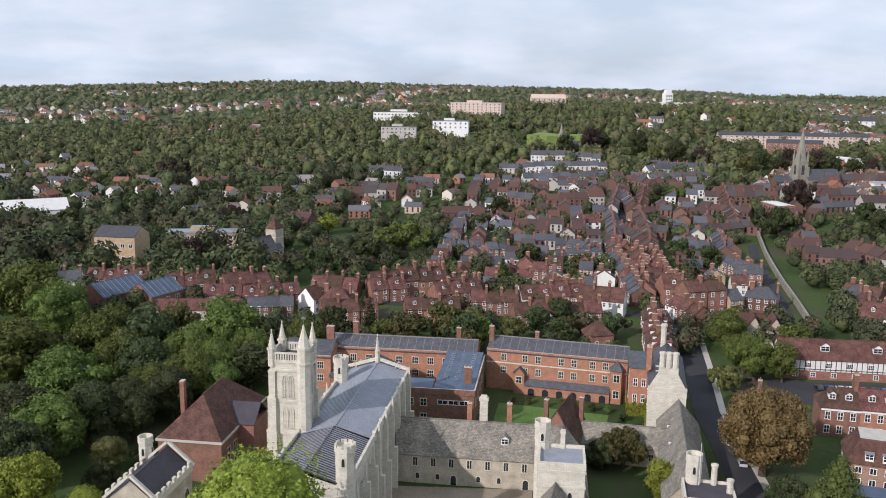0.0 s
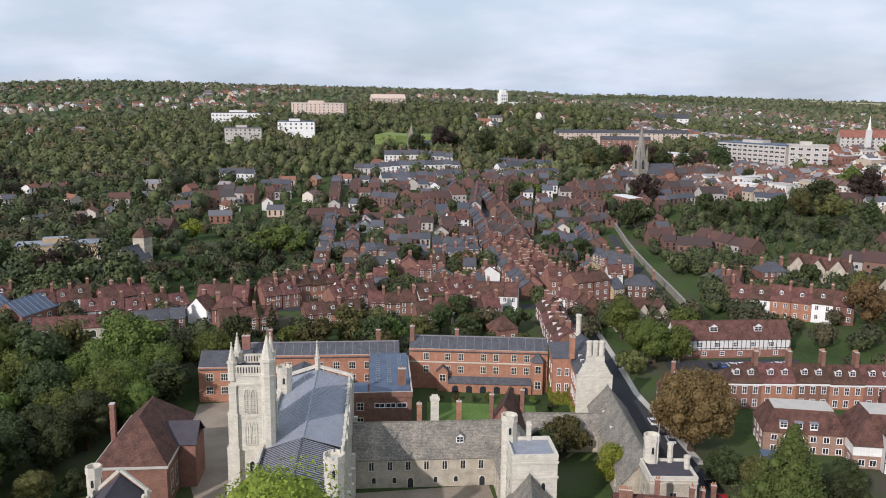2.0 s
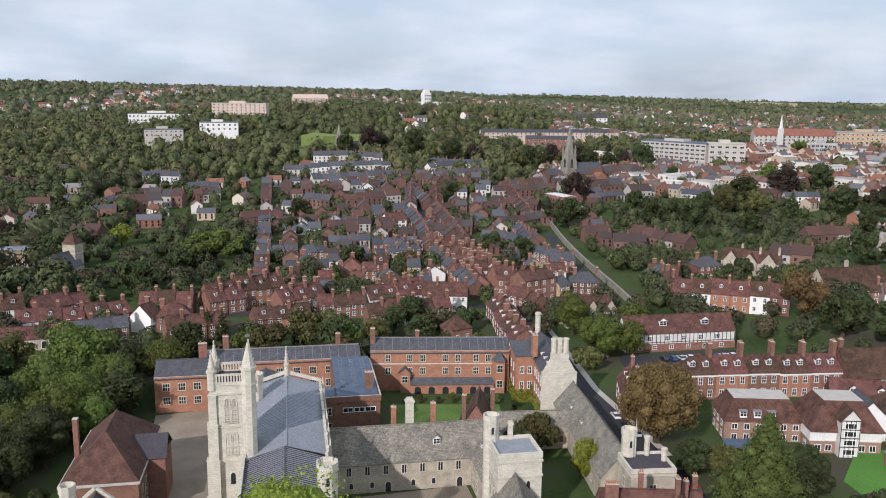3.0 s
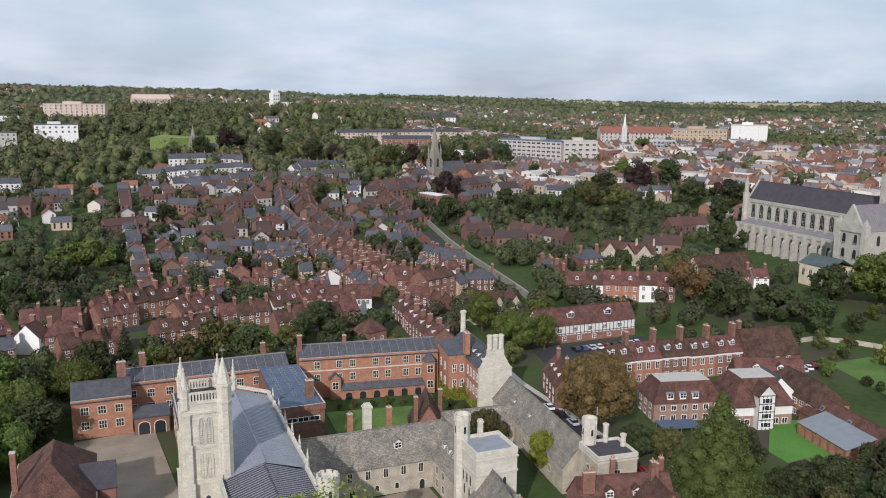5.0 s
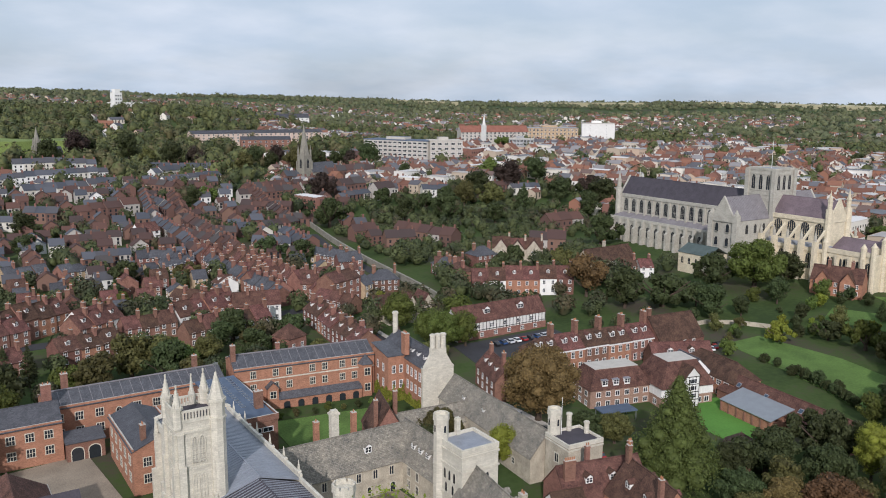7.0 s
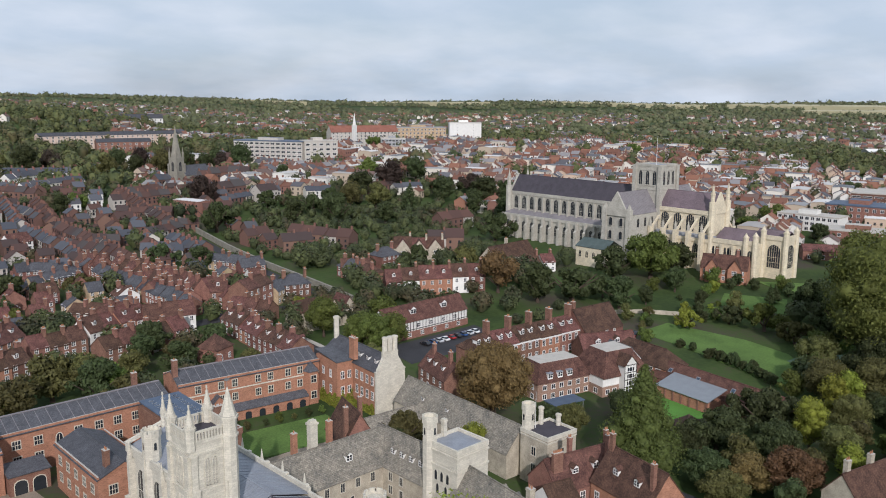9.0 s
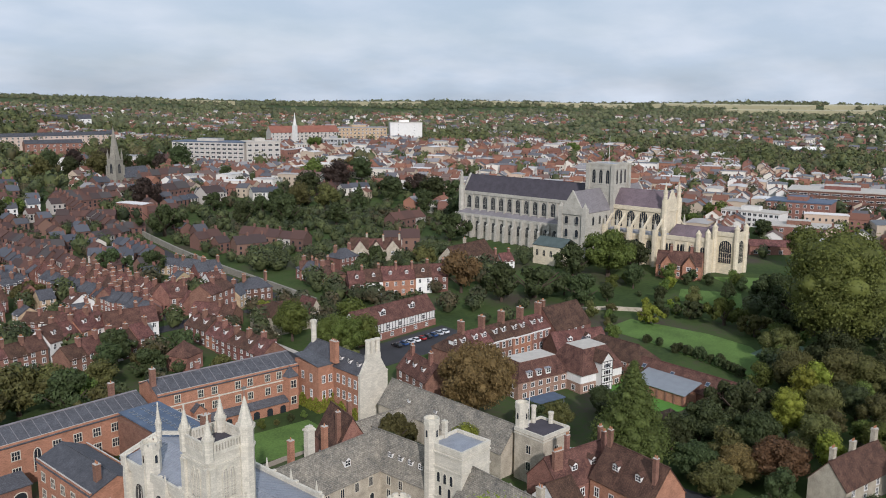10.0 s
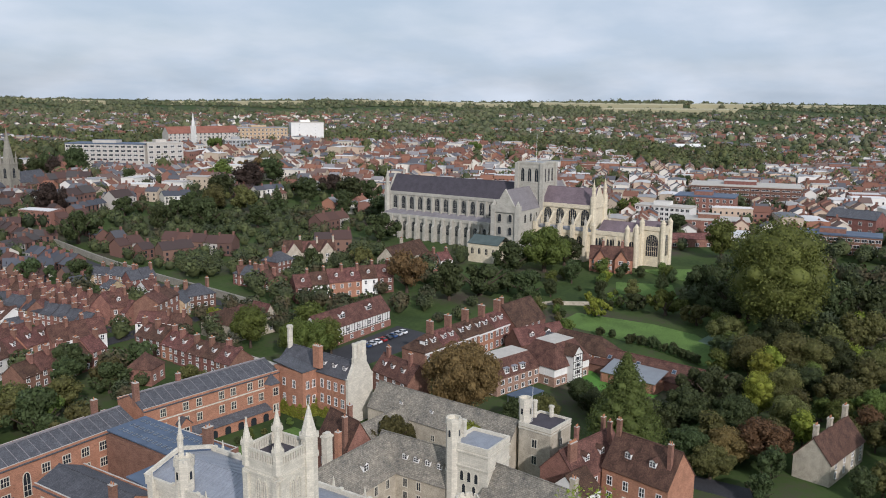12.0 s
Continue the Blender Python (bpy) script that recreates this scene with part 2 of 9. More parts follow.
# ---- mesh tools ----
class Shape:
    """Gathers faces; every face gets texture coordinates in metres in its own plane."""

    def __init__(self):
        self.v, self.f, self.mi, self.mats = [], [], [], []

    def slot(self, mat):
        if mat not in self.mats:
            self.mats.append(mat)
        return self.mats.index(mat)

    def face(self, pts, mat):
        k = len(self.v)
        self.v.extend(tuple(p) for p in pts)
        self.f.append(tuple(range(k, k + len(pts))))
        self.mi.append(self.slot(mat))

    def prism(self, ring, z0, z1, mat, top=None, cap=True):
        """ring: counter-clockwise (x, y); z1 may be one height or one for each corner."""
        zt = z1 if isinstance(z1, (list, tuple)) else [z1] * len(ring)
        n = len(ring)
        for i in range(n):
            (ax, ay), (bx, by) = ring[i], ring[(i + 1) % n]
            self.face([(ax, ay, z0), (bx, by, z0), (bx, by, zt[(i + 1) % n]), (ax, ay, zt[i])], mat)
        if cap:
            self.face([(x, y, z) for (x, y), z in zip(ring, zt)], top or mat)
            self.face([(x, y, z0) for x, y in reversed(ring)], mat)
        return self

    def box(self, x0, x1, y0, y1, z0, z1, mat, top=None):
        return self.prism([(x0, y0), (x1, y0), (x1, y1), (x0, y1)], z0, z1, mat, top)

    def cone(self, cx, cy, r0, r1, z0, z1, mat, n=8, turn=0.0, cap=True):
        a = [turn + 2 * math.pi * i / n for i in range(n)]
        lo = [(cx + r0 * math.cos(t), cy + r0 * math.sin(t), z0) for t in a]
        hi = [(cx + r1 * math.cos(t), cy + r1 * math.sin(t), z1) for t in a]
        for i in range(n):
            j = (i + 1) % n
            if r1 < 1e-4:
                self.face([lo[i], lo[j], hi[i]], mat)
            else:
                self.face([lo[i], lo[j], hi[j], hi[i]], mat)
        if cap and r1 > 1e-4:
            self.face(hi, mat)
        return self

    def slab(self, pts, thick, mat, edge=None):
        """A sheet through pts (counter-clockwise from outside) with thickness below it."""
        a = [Vector(p) for p in pts]
        n = (a[1] - a[0]).cross(a[2] - a[0]).normalized()
        b = [p - n * thick for p in a]
        self.face(a, mat)
        self.face(list(reversed(b)), edge or mat)
        for i in range(len(a)):
            j = (i + 1) % len(a)
            self.face([a[i], b[i], b[j], a[j]], edge or mat)
        return self

    def mesh(self, name):
        me = bpy.data.meshes.new(name)
        me.from_pydata(self.v, [], self.f)
        for m in self.mats:
            me.materials.append(m)
        me.polygons.foreach_set("material_index", self.mi)
        uv = me.uv_layers.new(name="UVMap")
        co = np.array(self.v, dtype=float)
        out = np.empty((len(self.v), 2))
        for f in self.f:
            i = list(f)
            p = co[i]
            n = np.cross(p[1] - p[0], p[2] - p[0])
            ln = np.linalg.norm(n)
            n = n / ln if ln > 1e-12 else np.array([0, 0, 1.0])
            u = np.array([-n[1], n[0], 0.0])
            lu = np.linalg.norm(u)
            u = u / lu if lu > 1e-6 else np.array([1.0, 0, 0])
            w = np.cross(n, u)
            out[i, 0], out[i, 1] = p @ u, p @ w
        uv.data.foreach_set("uv", out.ravel())
        me.update()
        return me


def thing(name, m, label, category, group="", kind=""):
    ob = new(name)
    ob.matrix_world = m
    ob.empty_display_size = 0.1
    return tagged(ob, label, category, group, kind)


def part(name, data, parent, label="", m=None):
    """A Shape or a ready mesh as one part under its thing."""
    me = data.mesh(name) if isinstance(data, Shape) else data
    ob = new(name, me)
    ob.parent = parent
    if m is not None:
        ob.matrix_basis = m
    if label:
        ob["label"] = label
    return ob


def solo(name, data, label, category, m=None, group="", kind=""):
    ob = new(name, data.mesh(name) if isinstance(data, Shape) else data)
    if m is not None:
        ob.matrix_world = m
    return tagged(ob, label, category, group, kind)


def at(x, y, deg=0.0, z=None):
    return pose(x, y, ground_z(x, y) if z is None else z, 0, 0, deg)


# ---- the lie of the land ----
LAND = [
    (0, 180, 0), (55, 215, 0), (-50, 200, 0), (100, 150, 0), (45, 120, 0), (120, 250, 1), (150, 190, 1), (0, 300, 1),
    (-5, 325, 3), (-85, 382, 4), (24, 407, 1), (84, 478, 8), (24, 516, 4), (75, 593, 17), (189, 616, 21), (250, 590, 19),
    (368, 574, 25), (105, 760, 34), (68, 996, 50), (116, 1092, 64), (279, 1070, 62), (479, 645, 36), (622, 590, 36),
    (285, 240, 7), (305, 327, 8), (218, 280, 6), (185, 317, 4), (459, 175, 16), (0, 0, 0), (-130, 90, 0), (-100, -100, 0),
]


def land(xs, ys):
    xs, ys = np.asarray(xs, float), np.asarray(ys, float)
    num, den = np.zeros_like(xs), np.zeros_like(xs)
    for cx, cy, cz in LAND:
        w = ((xs - cx) ** 2 + (ys - cy) ** 2 + 900.0) ** -1.6
        num += w * cz
        den += w
    near = num / den
    r = np.hypot(xs, ys) + 1e-6
    az = np.degrees(np.arctan2(xs, ys))
    rise = np.interp(az, [-180, -60, -28, -12, 0, 15, 28, 36, 95, 180], [-0.3, -0.3, -0.30, 0.27, 0.22, 0.02, -0.34, -0.45, -0.36, -0.3])
    hill = np.interp(az, [-180, -28, -12, 5, 20, 40, 180], [3000, 2300, 2100, 2200, 2700, 3600, 3600])
    far = 85 + np.tan(np.radians(rise)) * hill
    k = np.clip((r - 1050) / (hill - 1050), 0, 1)
    k = k * k * (3 - 2 * k)
    return near * (1 - k) + far * k + k * 6 * np.sin(xs / 310.0) * np.cos(ys / 270.0)


def ground_z(x, y):
    return float(land([x], [y])[0])


# ---- ground: one sheet to the horizon ----
def make_ground():
    gx = np.concatenate([-np.geomspace(4700, 720, 14), np.linspace(-700, 1300, 134), np.geomspace(1330, 4700, 20)])
    gy = np.concatenate([-np.geomspace(4700, 420, 12), np.linspace(-400, 1500, 127), np.geomspace(1530, 4700, 20)])
    X, Y = np.meshgrid(gx, gy, indexing="ij")
    Z = land(X.ravel(), Y.ravel())
    verts = np.stack([X.ravel(), Y.ravel(), Z], -1)
    ny = len(gy)
    faces = [(i * ny + j, (i + 1) * ny + j, (i + 1) * ny + j + 1, i * ny + j + 1) for i in range(len(gx) - 1) for j in range(ny - 1)]
    me = bpy.data.meshes.new("ground")
    me.from_pydata(verts.tolist(), [], faces)
    for p in me.polygons:
        p.use_smooth = True
    m = bpy.data.materials.new("mixed_ground")
    m.use_nodes = True
    N, K = m.node_tree.nodes, m.node_tree.links
    b = N["Principled BSDF"]; b.inputs["Roughness"].default_value = 0.95; b.inputs["Specular IOR Level"].default_value = 0.1
    tcn = N.new("ShaderNodeTexCoord")
    n1 = N.new("ShaderNodeTexNoise"); n1.inputs["Scale"].default_value = 0.03; n1.inputs["Detail"].default_value = 6
    n2 = N.new("ShaderNodeTexNoise"); n2.inputs["Scale"].default_value = 0.6; n2.inputs["Detail"].default_value = 4
    K.new(tcn.outputs["Object"], n1.inputs["Vector"]); K.new(tcn.outputs["Object"], n2.inputs["Vector"])
    ad = N.new("ShaderNodeMath"); ad.operation = "MULTIPLY_ADD"; ad.inputs[1].default_value = 0.35
    K.new(n2.outputs[0], ad.inputs[0]); K.new(n1.outputs[0], ad.inputs[2])
    rp = N.new("ShaderNodeValToRGB")
    e = rp.color_ramp.elements
    e[0].position, e[0].color = 0.50, (0.036, 0.056, 0.020, 1)
    e[1].position, e[1].color = 0.86, (0.075, 0.064, 0.048, 1)
    k = e.new(0.66); k.color = (0.056, 0.085, 0.026, 1)
    K.new(ad.outputs[0], rp.inputs[0]); K.new(rp.outputs[0], b.inputs["Base Color"])
    me.materials.append(m)
    solo("ground", me, "mixed grass, gardens and yards of the town", "ground", kind="structure")


make_ground()


def patch(name, pts, mat, label, category, lift=0.06, kind="structure"):
    """A surface laid on the land, over a polygon of plan corners."""
    s = Shape()
    top = [(x, y, ground_z(x, y) + lift) for x, y in pts]
    low = [(x, y, z - lift - 2.0) for x, y, z in top]
    n = len(top)
    s.face(top, mat)
    for i in range(n):
        j = (i + 1) % n
        s.face([low[i], low[j], top[j], top[i]], mat)
    return solo(name, s, label, category, kind=kind)


def strip(name, line, width, mat, label, category, lift=0.05, kind="structure", step=8.0, deep=0.5):
    """A road or path along a line of plan points."""
    pts = []
    for (ax, ay), (bx, by) in zip(line, line[1:]):
        n = max(1, int(math.hypot(bx - ax, by - ay) / step))
        pts += [(ax + (bx - ax) * i / n, ay + (by - ay) * i / n) for i in range(n)]
    pts.append(line[-1])
    s = Shape()
    side = []
    for i, (x, y) in enumerate(pts):
        a, c = pts[max(0, i - 1)], pts[min(len(pts) - 1, i + 1)]
        dx, dy = c[0] - a[0], c[1] - a[1]
        l = math.hypot(dx, dy)
        px, py = -dy / l * width / 2, dx / l * width / 2
        z = max(ground_z(x + px, y + py), ground_z(x - px, y - py), ground_z(x, y)) + lift
        side.append(((x + px, y + py, z), (x - px, y - py, z)))
    for (a, b), (c, d) in zip(side, side[1:]):
        s.face([b, d, c, a], mat)
        for p, q in ((d, b), (a, c)):
            s.face([p, q, (q[0], q[1], q[2] - deep), (p[0], p[1], p[2] - deep)], mat)
    return solo(name, s, label, category, kind=kind)


# ---- building parts ----
MESHES = {}


def window_mesh(w, h, frame=None, bars=(1, 1), arch=False, proud=0.07, fill=None):
    key = ("window", w, h, frame and frame.name, bars, arch, fill and fill.name)
    if key in MESHES:
        return MESHES[key]
    fr = frame or WHITE
    s = Shape()
    b = 0.14 if fr is WHITE else 0.18
    if arch:
        n = 7
        ring = [(-w / 2, 0), (w / 2, 0)] + [(w / 2 * math.cos(math.pi * i / (n - 1)), h * 0.7 + h * 0.3 * math.sin(math.pi * i / (n - 1)) ** 0.8) for i in range(n)]
        s.face([(x, -0.03, z) for x, z in ring], fill or GLASS)
        cx, cz = 0, h * 0.45
        for (ax, az), (bx, bz) in zip(ring, ring[1:] + ring[:1]):
            oa, ob = (cx + (ax - cx) * (1 + 2 * b / w), cz + (az - cz) * (1 + 2 * b / h)), (cx + (bx - cx) * (1 + 2 * b / w), cz + (bz - cz) * (1 + 2 * b / h))
            s.face([(oa[0], -proud, oa[1]), (ob[0], -proud, ob[1]), (bx, -proud, bz), (ax, -proud, az)], fr)
            s.face([(oa[0], 0, oa[1]), (ob[0], 0, ob[1]), (ob[0], -proud, ob[1]), (oa[0], -proud, oa[1])], fr)
            s.face([(ax, -proud, az), (bx, -proud, bz), (bx, -0.02, bz), (ax, -0.02, az)], fr)
        top = h * 0.95
    else:
        s.face([(-w / 2, -0.03, 0), (w / 2, -0.03, 0), (w / 2, -0.03, h), (-w / 2, -0.03, h)], GLASS)
        s.box(-w / 2 - b, -w / 2, -proud, 0, 0, h, fr).box(w / 2, w / 2 + b, -proud, 0, 0, h, fr).box(-w / 2 - b, w / 2 + b, -proud, 0, h, h + b, fr)
        top = h
    s.box(-w / 2 - b - 0.05, w / 2 + b + 0.05, -proud - 0.08, 0, -0.12, 0, fr)
    for i in range(1, bars[0] + 1):
        x = -w / 2 + w * i / (bars[0] + 1)
        s.box(x - 0.055, x + 0.055, -proud + 0.01, -0.02, 0, top, fr)
    for i in range(1, bars[1] + 1):
        z = h * (0.7 if arch else 1) * i / (bars[1] + 1)
        s.box(-w / 2, w / 2, -proud + 0.02, -0.02, z - 0.05, z + 0.05, fr)
    MESHES[key] = s.mesh("window")
    return MESHES[key]


def put_window(parent, x, y, z, face, mesh, name="window", label=""):
    """face: the way the window looks, in degrees about the thing's own z: 0 is -y, 90 is +x."""
    return part(name, mesh, parent, label, pose(x, y, z, 0, 0, face))


def roof_shape(L, W, eave, ridge, mat, hip0=0.0, hip1=0.0, over=0.35, thick=0.18, edge=None):
    """A ridge along x; hip0 and hip1: how far the ridge ends stand in from the gables."""
    s = Shape()
    x0, x1, y0, y1 = -L / 2 - (over if hip0 else over * 0.4), L / 2 + (over if hip1 else over * 0.4), -W / 2 - over, W / 2 + over
    drop = (ridge - eave) / (W / 2) * over
    e = eave - drop
    a, b = x0 + hip0, x1 - hip1
    s.slab([(x0, y0, e), (x1, y0, e), (b, 0, ridge), (a, 0, ridge)], thick, mat, edge)
    s.slab([(x1, y1, e), (x0, y1, e), (a, 0, ridge), (b, 0, ridge)], thick, mat, edge)
    if hip0:
        s.slab([(x0, y1, e), (x0, y0, e), (a, 0, ridge)], thick, mat, edge)
    if hip1:
        s.slab([(x1, y0, e), (x1, y1, e), (b, 0, ridge)], thick, mat, edge)
    s.box(a, b, -0.14, 0.14, ridge - 0.1, ridge + 0.1, mat)
    return s


def wall_shape(L, W, eave, ridge, mat, hip0=0.0, hip1=0.0, base=-1.5):
    s = Shape()
    x0, x1, y0, y1 = -L / 2, L / 2, -W / 2, W / 2
    top = ridge - 0.2
    s.face([(x0, y0, base), (x1, y0, base), (x1, y0, eave), (x0, y0, eave)], mat)
    s.face([(x1, y1, base), (x0, y1, base), (x0, y1, eave), (x1, y1, eave)], mat)
    s.face([(x1, y0, base), (x1, y1, base), (x1, y1, eave)] + ([] if hip1 else [(x1, 0, top)]) + [(x1, y0, eave)], mat)
    s.face([(x0, y1, base), (x0, y0, base), (x0, y0, eave)] + ([] if hip0 else [(x0, 0, top)]) + [(x0, y1, eave)], mat)
    return s


def chimney_mesh(w, d, h, pots, mat):
    key = ("chimney", w, d, h, pots, mat.name)
    if key not in MESHES:
        s = Shape().box(-w / 2, w / 2, -d / 2, d / 2, -1.5, h, mat)
        s.box(-w / 2 - 0.08, w / 2 + 0.08, -d / 2 - 0.08, d / 2 + 0.08, h - 0.35, h - 0.15, mat)
        s.box(-w / 2 - 0.04, w / 2 + 0.04, -d / 2 - 0.04, d / 2 + 0.04, h, h + 0.1, CONCRETE)
        for i in range(pots):
            x = -w / 2 + w * (i + 0.5) / pots
            s.cone(x, 0, 0.17, 0.13, h + 0.1, h + 0.65, TERRACOTTA, 6)
        MESHES[key] = s.mesh("chimney")
    return MESHES[key]


TERRACOTTA = material("terracotta", (0.36, 0.17, 0.09), 0.25, 0.85)


def dormer_mesh(w, h, depth, roof, cheek=None, gable=True):
    key = ("dormer", w, h, depth, roof.name, gable)
    if key not in MESHES:
        s = Shape()
        ck = cheek or WHITE
        s.box(-w / 2, w / 2, 0, depth, -0.3, h, ck)
        s.face([(-w / 2 + 0.15, -0.03, 0.15), (w / 2 - 0.15, -0.03, 0.15), (w / 2 - 0.15, -0.03, h - 0.12), (-w / 2 + 0.15, -0.03, h - 0.12)], GLASS)
        s.box(-0.05, 0.05, -0.07, 0, 0.15, h - 0.1, WHITE)
        s.box(-w / 2, w / 2, -0.07, 0, h * 0.52, h * 0.52 + 0.08, WHITE)
        if gable:
            r = h + w * 0.42
            s.slab([(-w / 2 - 0.2, -0.25, h - 0.1), (0, -0.25, r), (0, depth * 1.5, r), (-w / 2 - 0.2, depth * 1.5, h - 0.1)][::-1], 0.12, roof)
            s.slab([(0, -0.25, r), (w / 2 + 0.2, -0.25, h - 0.1), (w / 2 + 0.2, depth * 1.5, h - 0.1), (0, depth * 1.5, r)][::-1], 0.12, roof)
            s.face([(-w / 2, -0.01, h), (w / 2, -0.01, h), (0, -0.01, r - 0.1)], ck)
        else:
            s.box(-w / 2 - 0.15, w / 2 + 0.15, -0.2, depth, h, h + 0.12, LEAD)
        MESHES[key] = s.mesh("dormer")
    return MESHES[key]


def building(name, m, label, category, L, W, eave, ridge, wall, roof, hip=(0, 0), rows=(), cols=(), win=(1.0, 1.5), frame=None, bars=(1, 1),
             ends=(), chimneys=(), dormers=(), back=True, group="", dormer_size=(1.3, 1.2, 1.6), base=-1.5, arch=False, parapet=0.0):
    """A pitched building: ridge along its own x, front to -y. rows: sill heights; cols: places along the front; ends: (face, rows, cols);
    chimneys: (x, y, width, depth, top, pots); dormers: (side, x) with side -1 for the front slope."""
    ob = thing(name, m, label, category, group)
    part("wall", wall_shape(L, W, eave, ridge, wall, *hip, base=base), ob)
    part("roof", roof_shape(L, W, eave, ridge, roof, *hip), ob)
    wm = window_mesh(win[0], win[1], frame, bars, arch)
    for z in rows:
        for x in cols:
            put_window(ob, x, -W / 2, z, 0, wm)
            if back:
                put_window(ob, -x, W / 2, z, 180, wm)
    for face, ers, ecs in ends:
        for z in ers:
            for c in ecs:
                put_window(ob, L / 2 if face > 0 else -L / 2, c, z, 90 if face > 0 else -90, wm)
    slope = (ridge - eave) / (W / 2)
    for x, y, w, d, top, pots in chimneys:
        rz = ridge - slope * abs(y)
        part("chimney", chimney_mesh(w, d, round(top - rz, 2), pots, BRICK if wall not in (STONE, FLINT, STONE_WARM) else wall), ob, m=pose(x, y, rz))
    for side, x in dormers:
        dw, dh, dd = dormer_size
        y = W / 2 * 0.62
        dm = dormer_mesh(dw, dh, dd, roof)
        part("dormer", dm, ob, m=pose(x, side * y, ridge - slope * y + 0.05, 0, 0, 0 if side < 0 else 180))
    if parapet:
        for y in (-W / 2 - 0.05, W / 2 - 0.3):
            part("parapet", Shape().box(-L / 2 - 0.05, L / 2 + 0.05, y, y + 0.35, eave - 0.35, eave + parapet, wall, CONCRETE), ob)
    return ob


def crenels(s, ring, z, mat, thick=0.4, high=0.9, merlon=0.9, gap=0.7, low=0.5):
    """A battlement round a closed plan ring."""
    n = len(ring)
    cx, cy = sum(p[0] for p in ring) / n, sum(p[1] for p in ring) / n
    for i in range(n):
        (ax, ay), (bx, by) = ring[i], ring[(i + 1) % n]
        l = math.hypot(bx - ax, by - ay)
        ux, uy = (bx - ax) / l, (by - ay) / l
        nx, ny = -uy * thick, ux * thick
        s.prism([(ax, ay), (bx, by), (bx + nx, by + ny), (ax + nx, ay + ny)], z - 0.3, z + low, mat)
        k = max(1, round(l / (merlon + gap)))
        w = l / k
        for j in range(k):
            a, b = j * w + w * 0.22, j * w + w * 0.78
            if j == 0:
                a = 0
            if j == k - 1:
                b = l
            s.prism([(ax + ux * a, ay + uy * a), (ax + ux * b, ay + uy * b), (ax + ux * b + nx, ay + uy * b + ny), (ax + ux * a + nx, ay + uy * a + ny)], z + low, z + low + high, mat)
    return s


def octagon(cx, cy, r, n=8):
    return [(cx + r * math.cos(2 * math.pi * (i + 0.5) / n), cy + r * math.sin(2 * math.pi * (i + 0.5) / n)) for i in range(n)]


def turret(parent, cx, cy, r, z0, z1, mat, name="turret"):
    s = Shape().prism(octagon(cx, cy, r), z0, z1, mat)
    s.prism(octagon(cx, cy, r * 1.12), z1 - 0.5, z1 - 0.2, mat)
    s.prism(octagon(cx, cy, r * 1.06), (z0 + z1) / 2, (z0 + z1) / 2 + 0.3, mat)
    crenels(s, octagon(cx, cy, r * 1.1), z1, mat, 0.25, 0.55, 0.5, 0.4, 0.3)
    ob = part(name, s, parent)
    for a in (0, 90, 180, 270):
        t = radians(a)
        part("turret_window", window_mesh(0.55, 1.5, mat, (0, 0), True), ob, m=pose(cx + math.sin(t) * r * 0.93, cy - math.cos(t) * r * 0.93, z1 - 2.9, 0, 0, a))
    return ob


def pinnacle_shape(w, h, mat):
    s = Shape().prism(octagon(0, 0, w * 0.62), -0.5, h * 0.42, mat)
    s.prism(octagon(0, 0, w * 0.75), h * 0.40, h * 0.46, mat)
    s.cone(0, 0, w * 0.55, 0.06, h * 0.45, h * 0.95, mat, 8, math.pi / 8)
    for i in range(4):
        t = math.pi / 4 + i * math.pi / 2
        s.cone(w * 0.55 * math.cos(t), w * 0.55 * math.sin(t), w * 0.12, 0.02, h * 0.42, h * 0.56, mat, 4)
    for k in range(1, 5):
        z = h * (0.45 + 0.1 * k)
        rr = w * 0.55 * (1 - k / 5.2)
        for i in range(4):
            t = i * math.pi / 2
            s.cone(rr * math.cos(t), rr * math.sin(t), 0.13, 0.02, z - 0.12, z + 0.22, mat, 4)
    s.cone(0, 0, 0.16, 0.16, h * 0.93, h, mat, 6)
    return s


# ---- trees ----
def leaf_sprays(rng, centres, radii, n, size, squash=1.0):
    """n leaf clumps scattered in the outer shell of rounded lobes."""
    which = rng.choice(len(centres), n, p=radii ** 2 / (radii ** 2).sum())
    d = rng.normal(size=(n, 3))
    d /= np.linalg.norm(d, axis=1, keepdims=True)
    rr = radii[which] * rng.uniform(0.80, 1.12, n)
    c = centres[which] + d * rr[:, None] * [1, 1, squash]
    nrm = d + rng.normal(scale=0.55, size=(n, 3))
    nrm /= np.linalg.norm(nrm, axis=1, keepdims=True)
    u = np.cross(nrm, rng.normal(size=(n, 3)))
    u /= np.linalg.norm(u, axis=1, keepdims=True)
    w = np.cross(nrm, u)
    s = size * rng.uniform(0.55, 1.25, n)[:, None]
    k1, k2 = rng.uniform(0.7, 1.4, (2, n, 1))
    spray = np.stack([c - u * s * k1 - w * s * 0.5, c + u * s * k2 - w * s * 0.4, c + u * s * 0.2 + w * s * k1 * 1.1], 1)
    return spray.reshape(-1, 3)


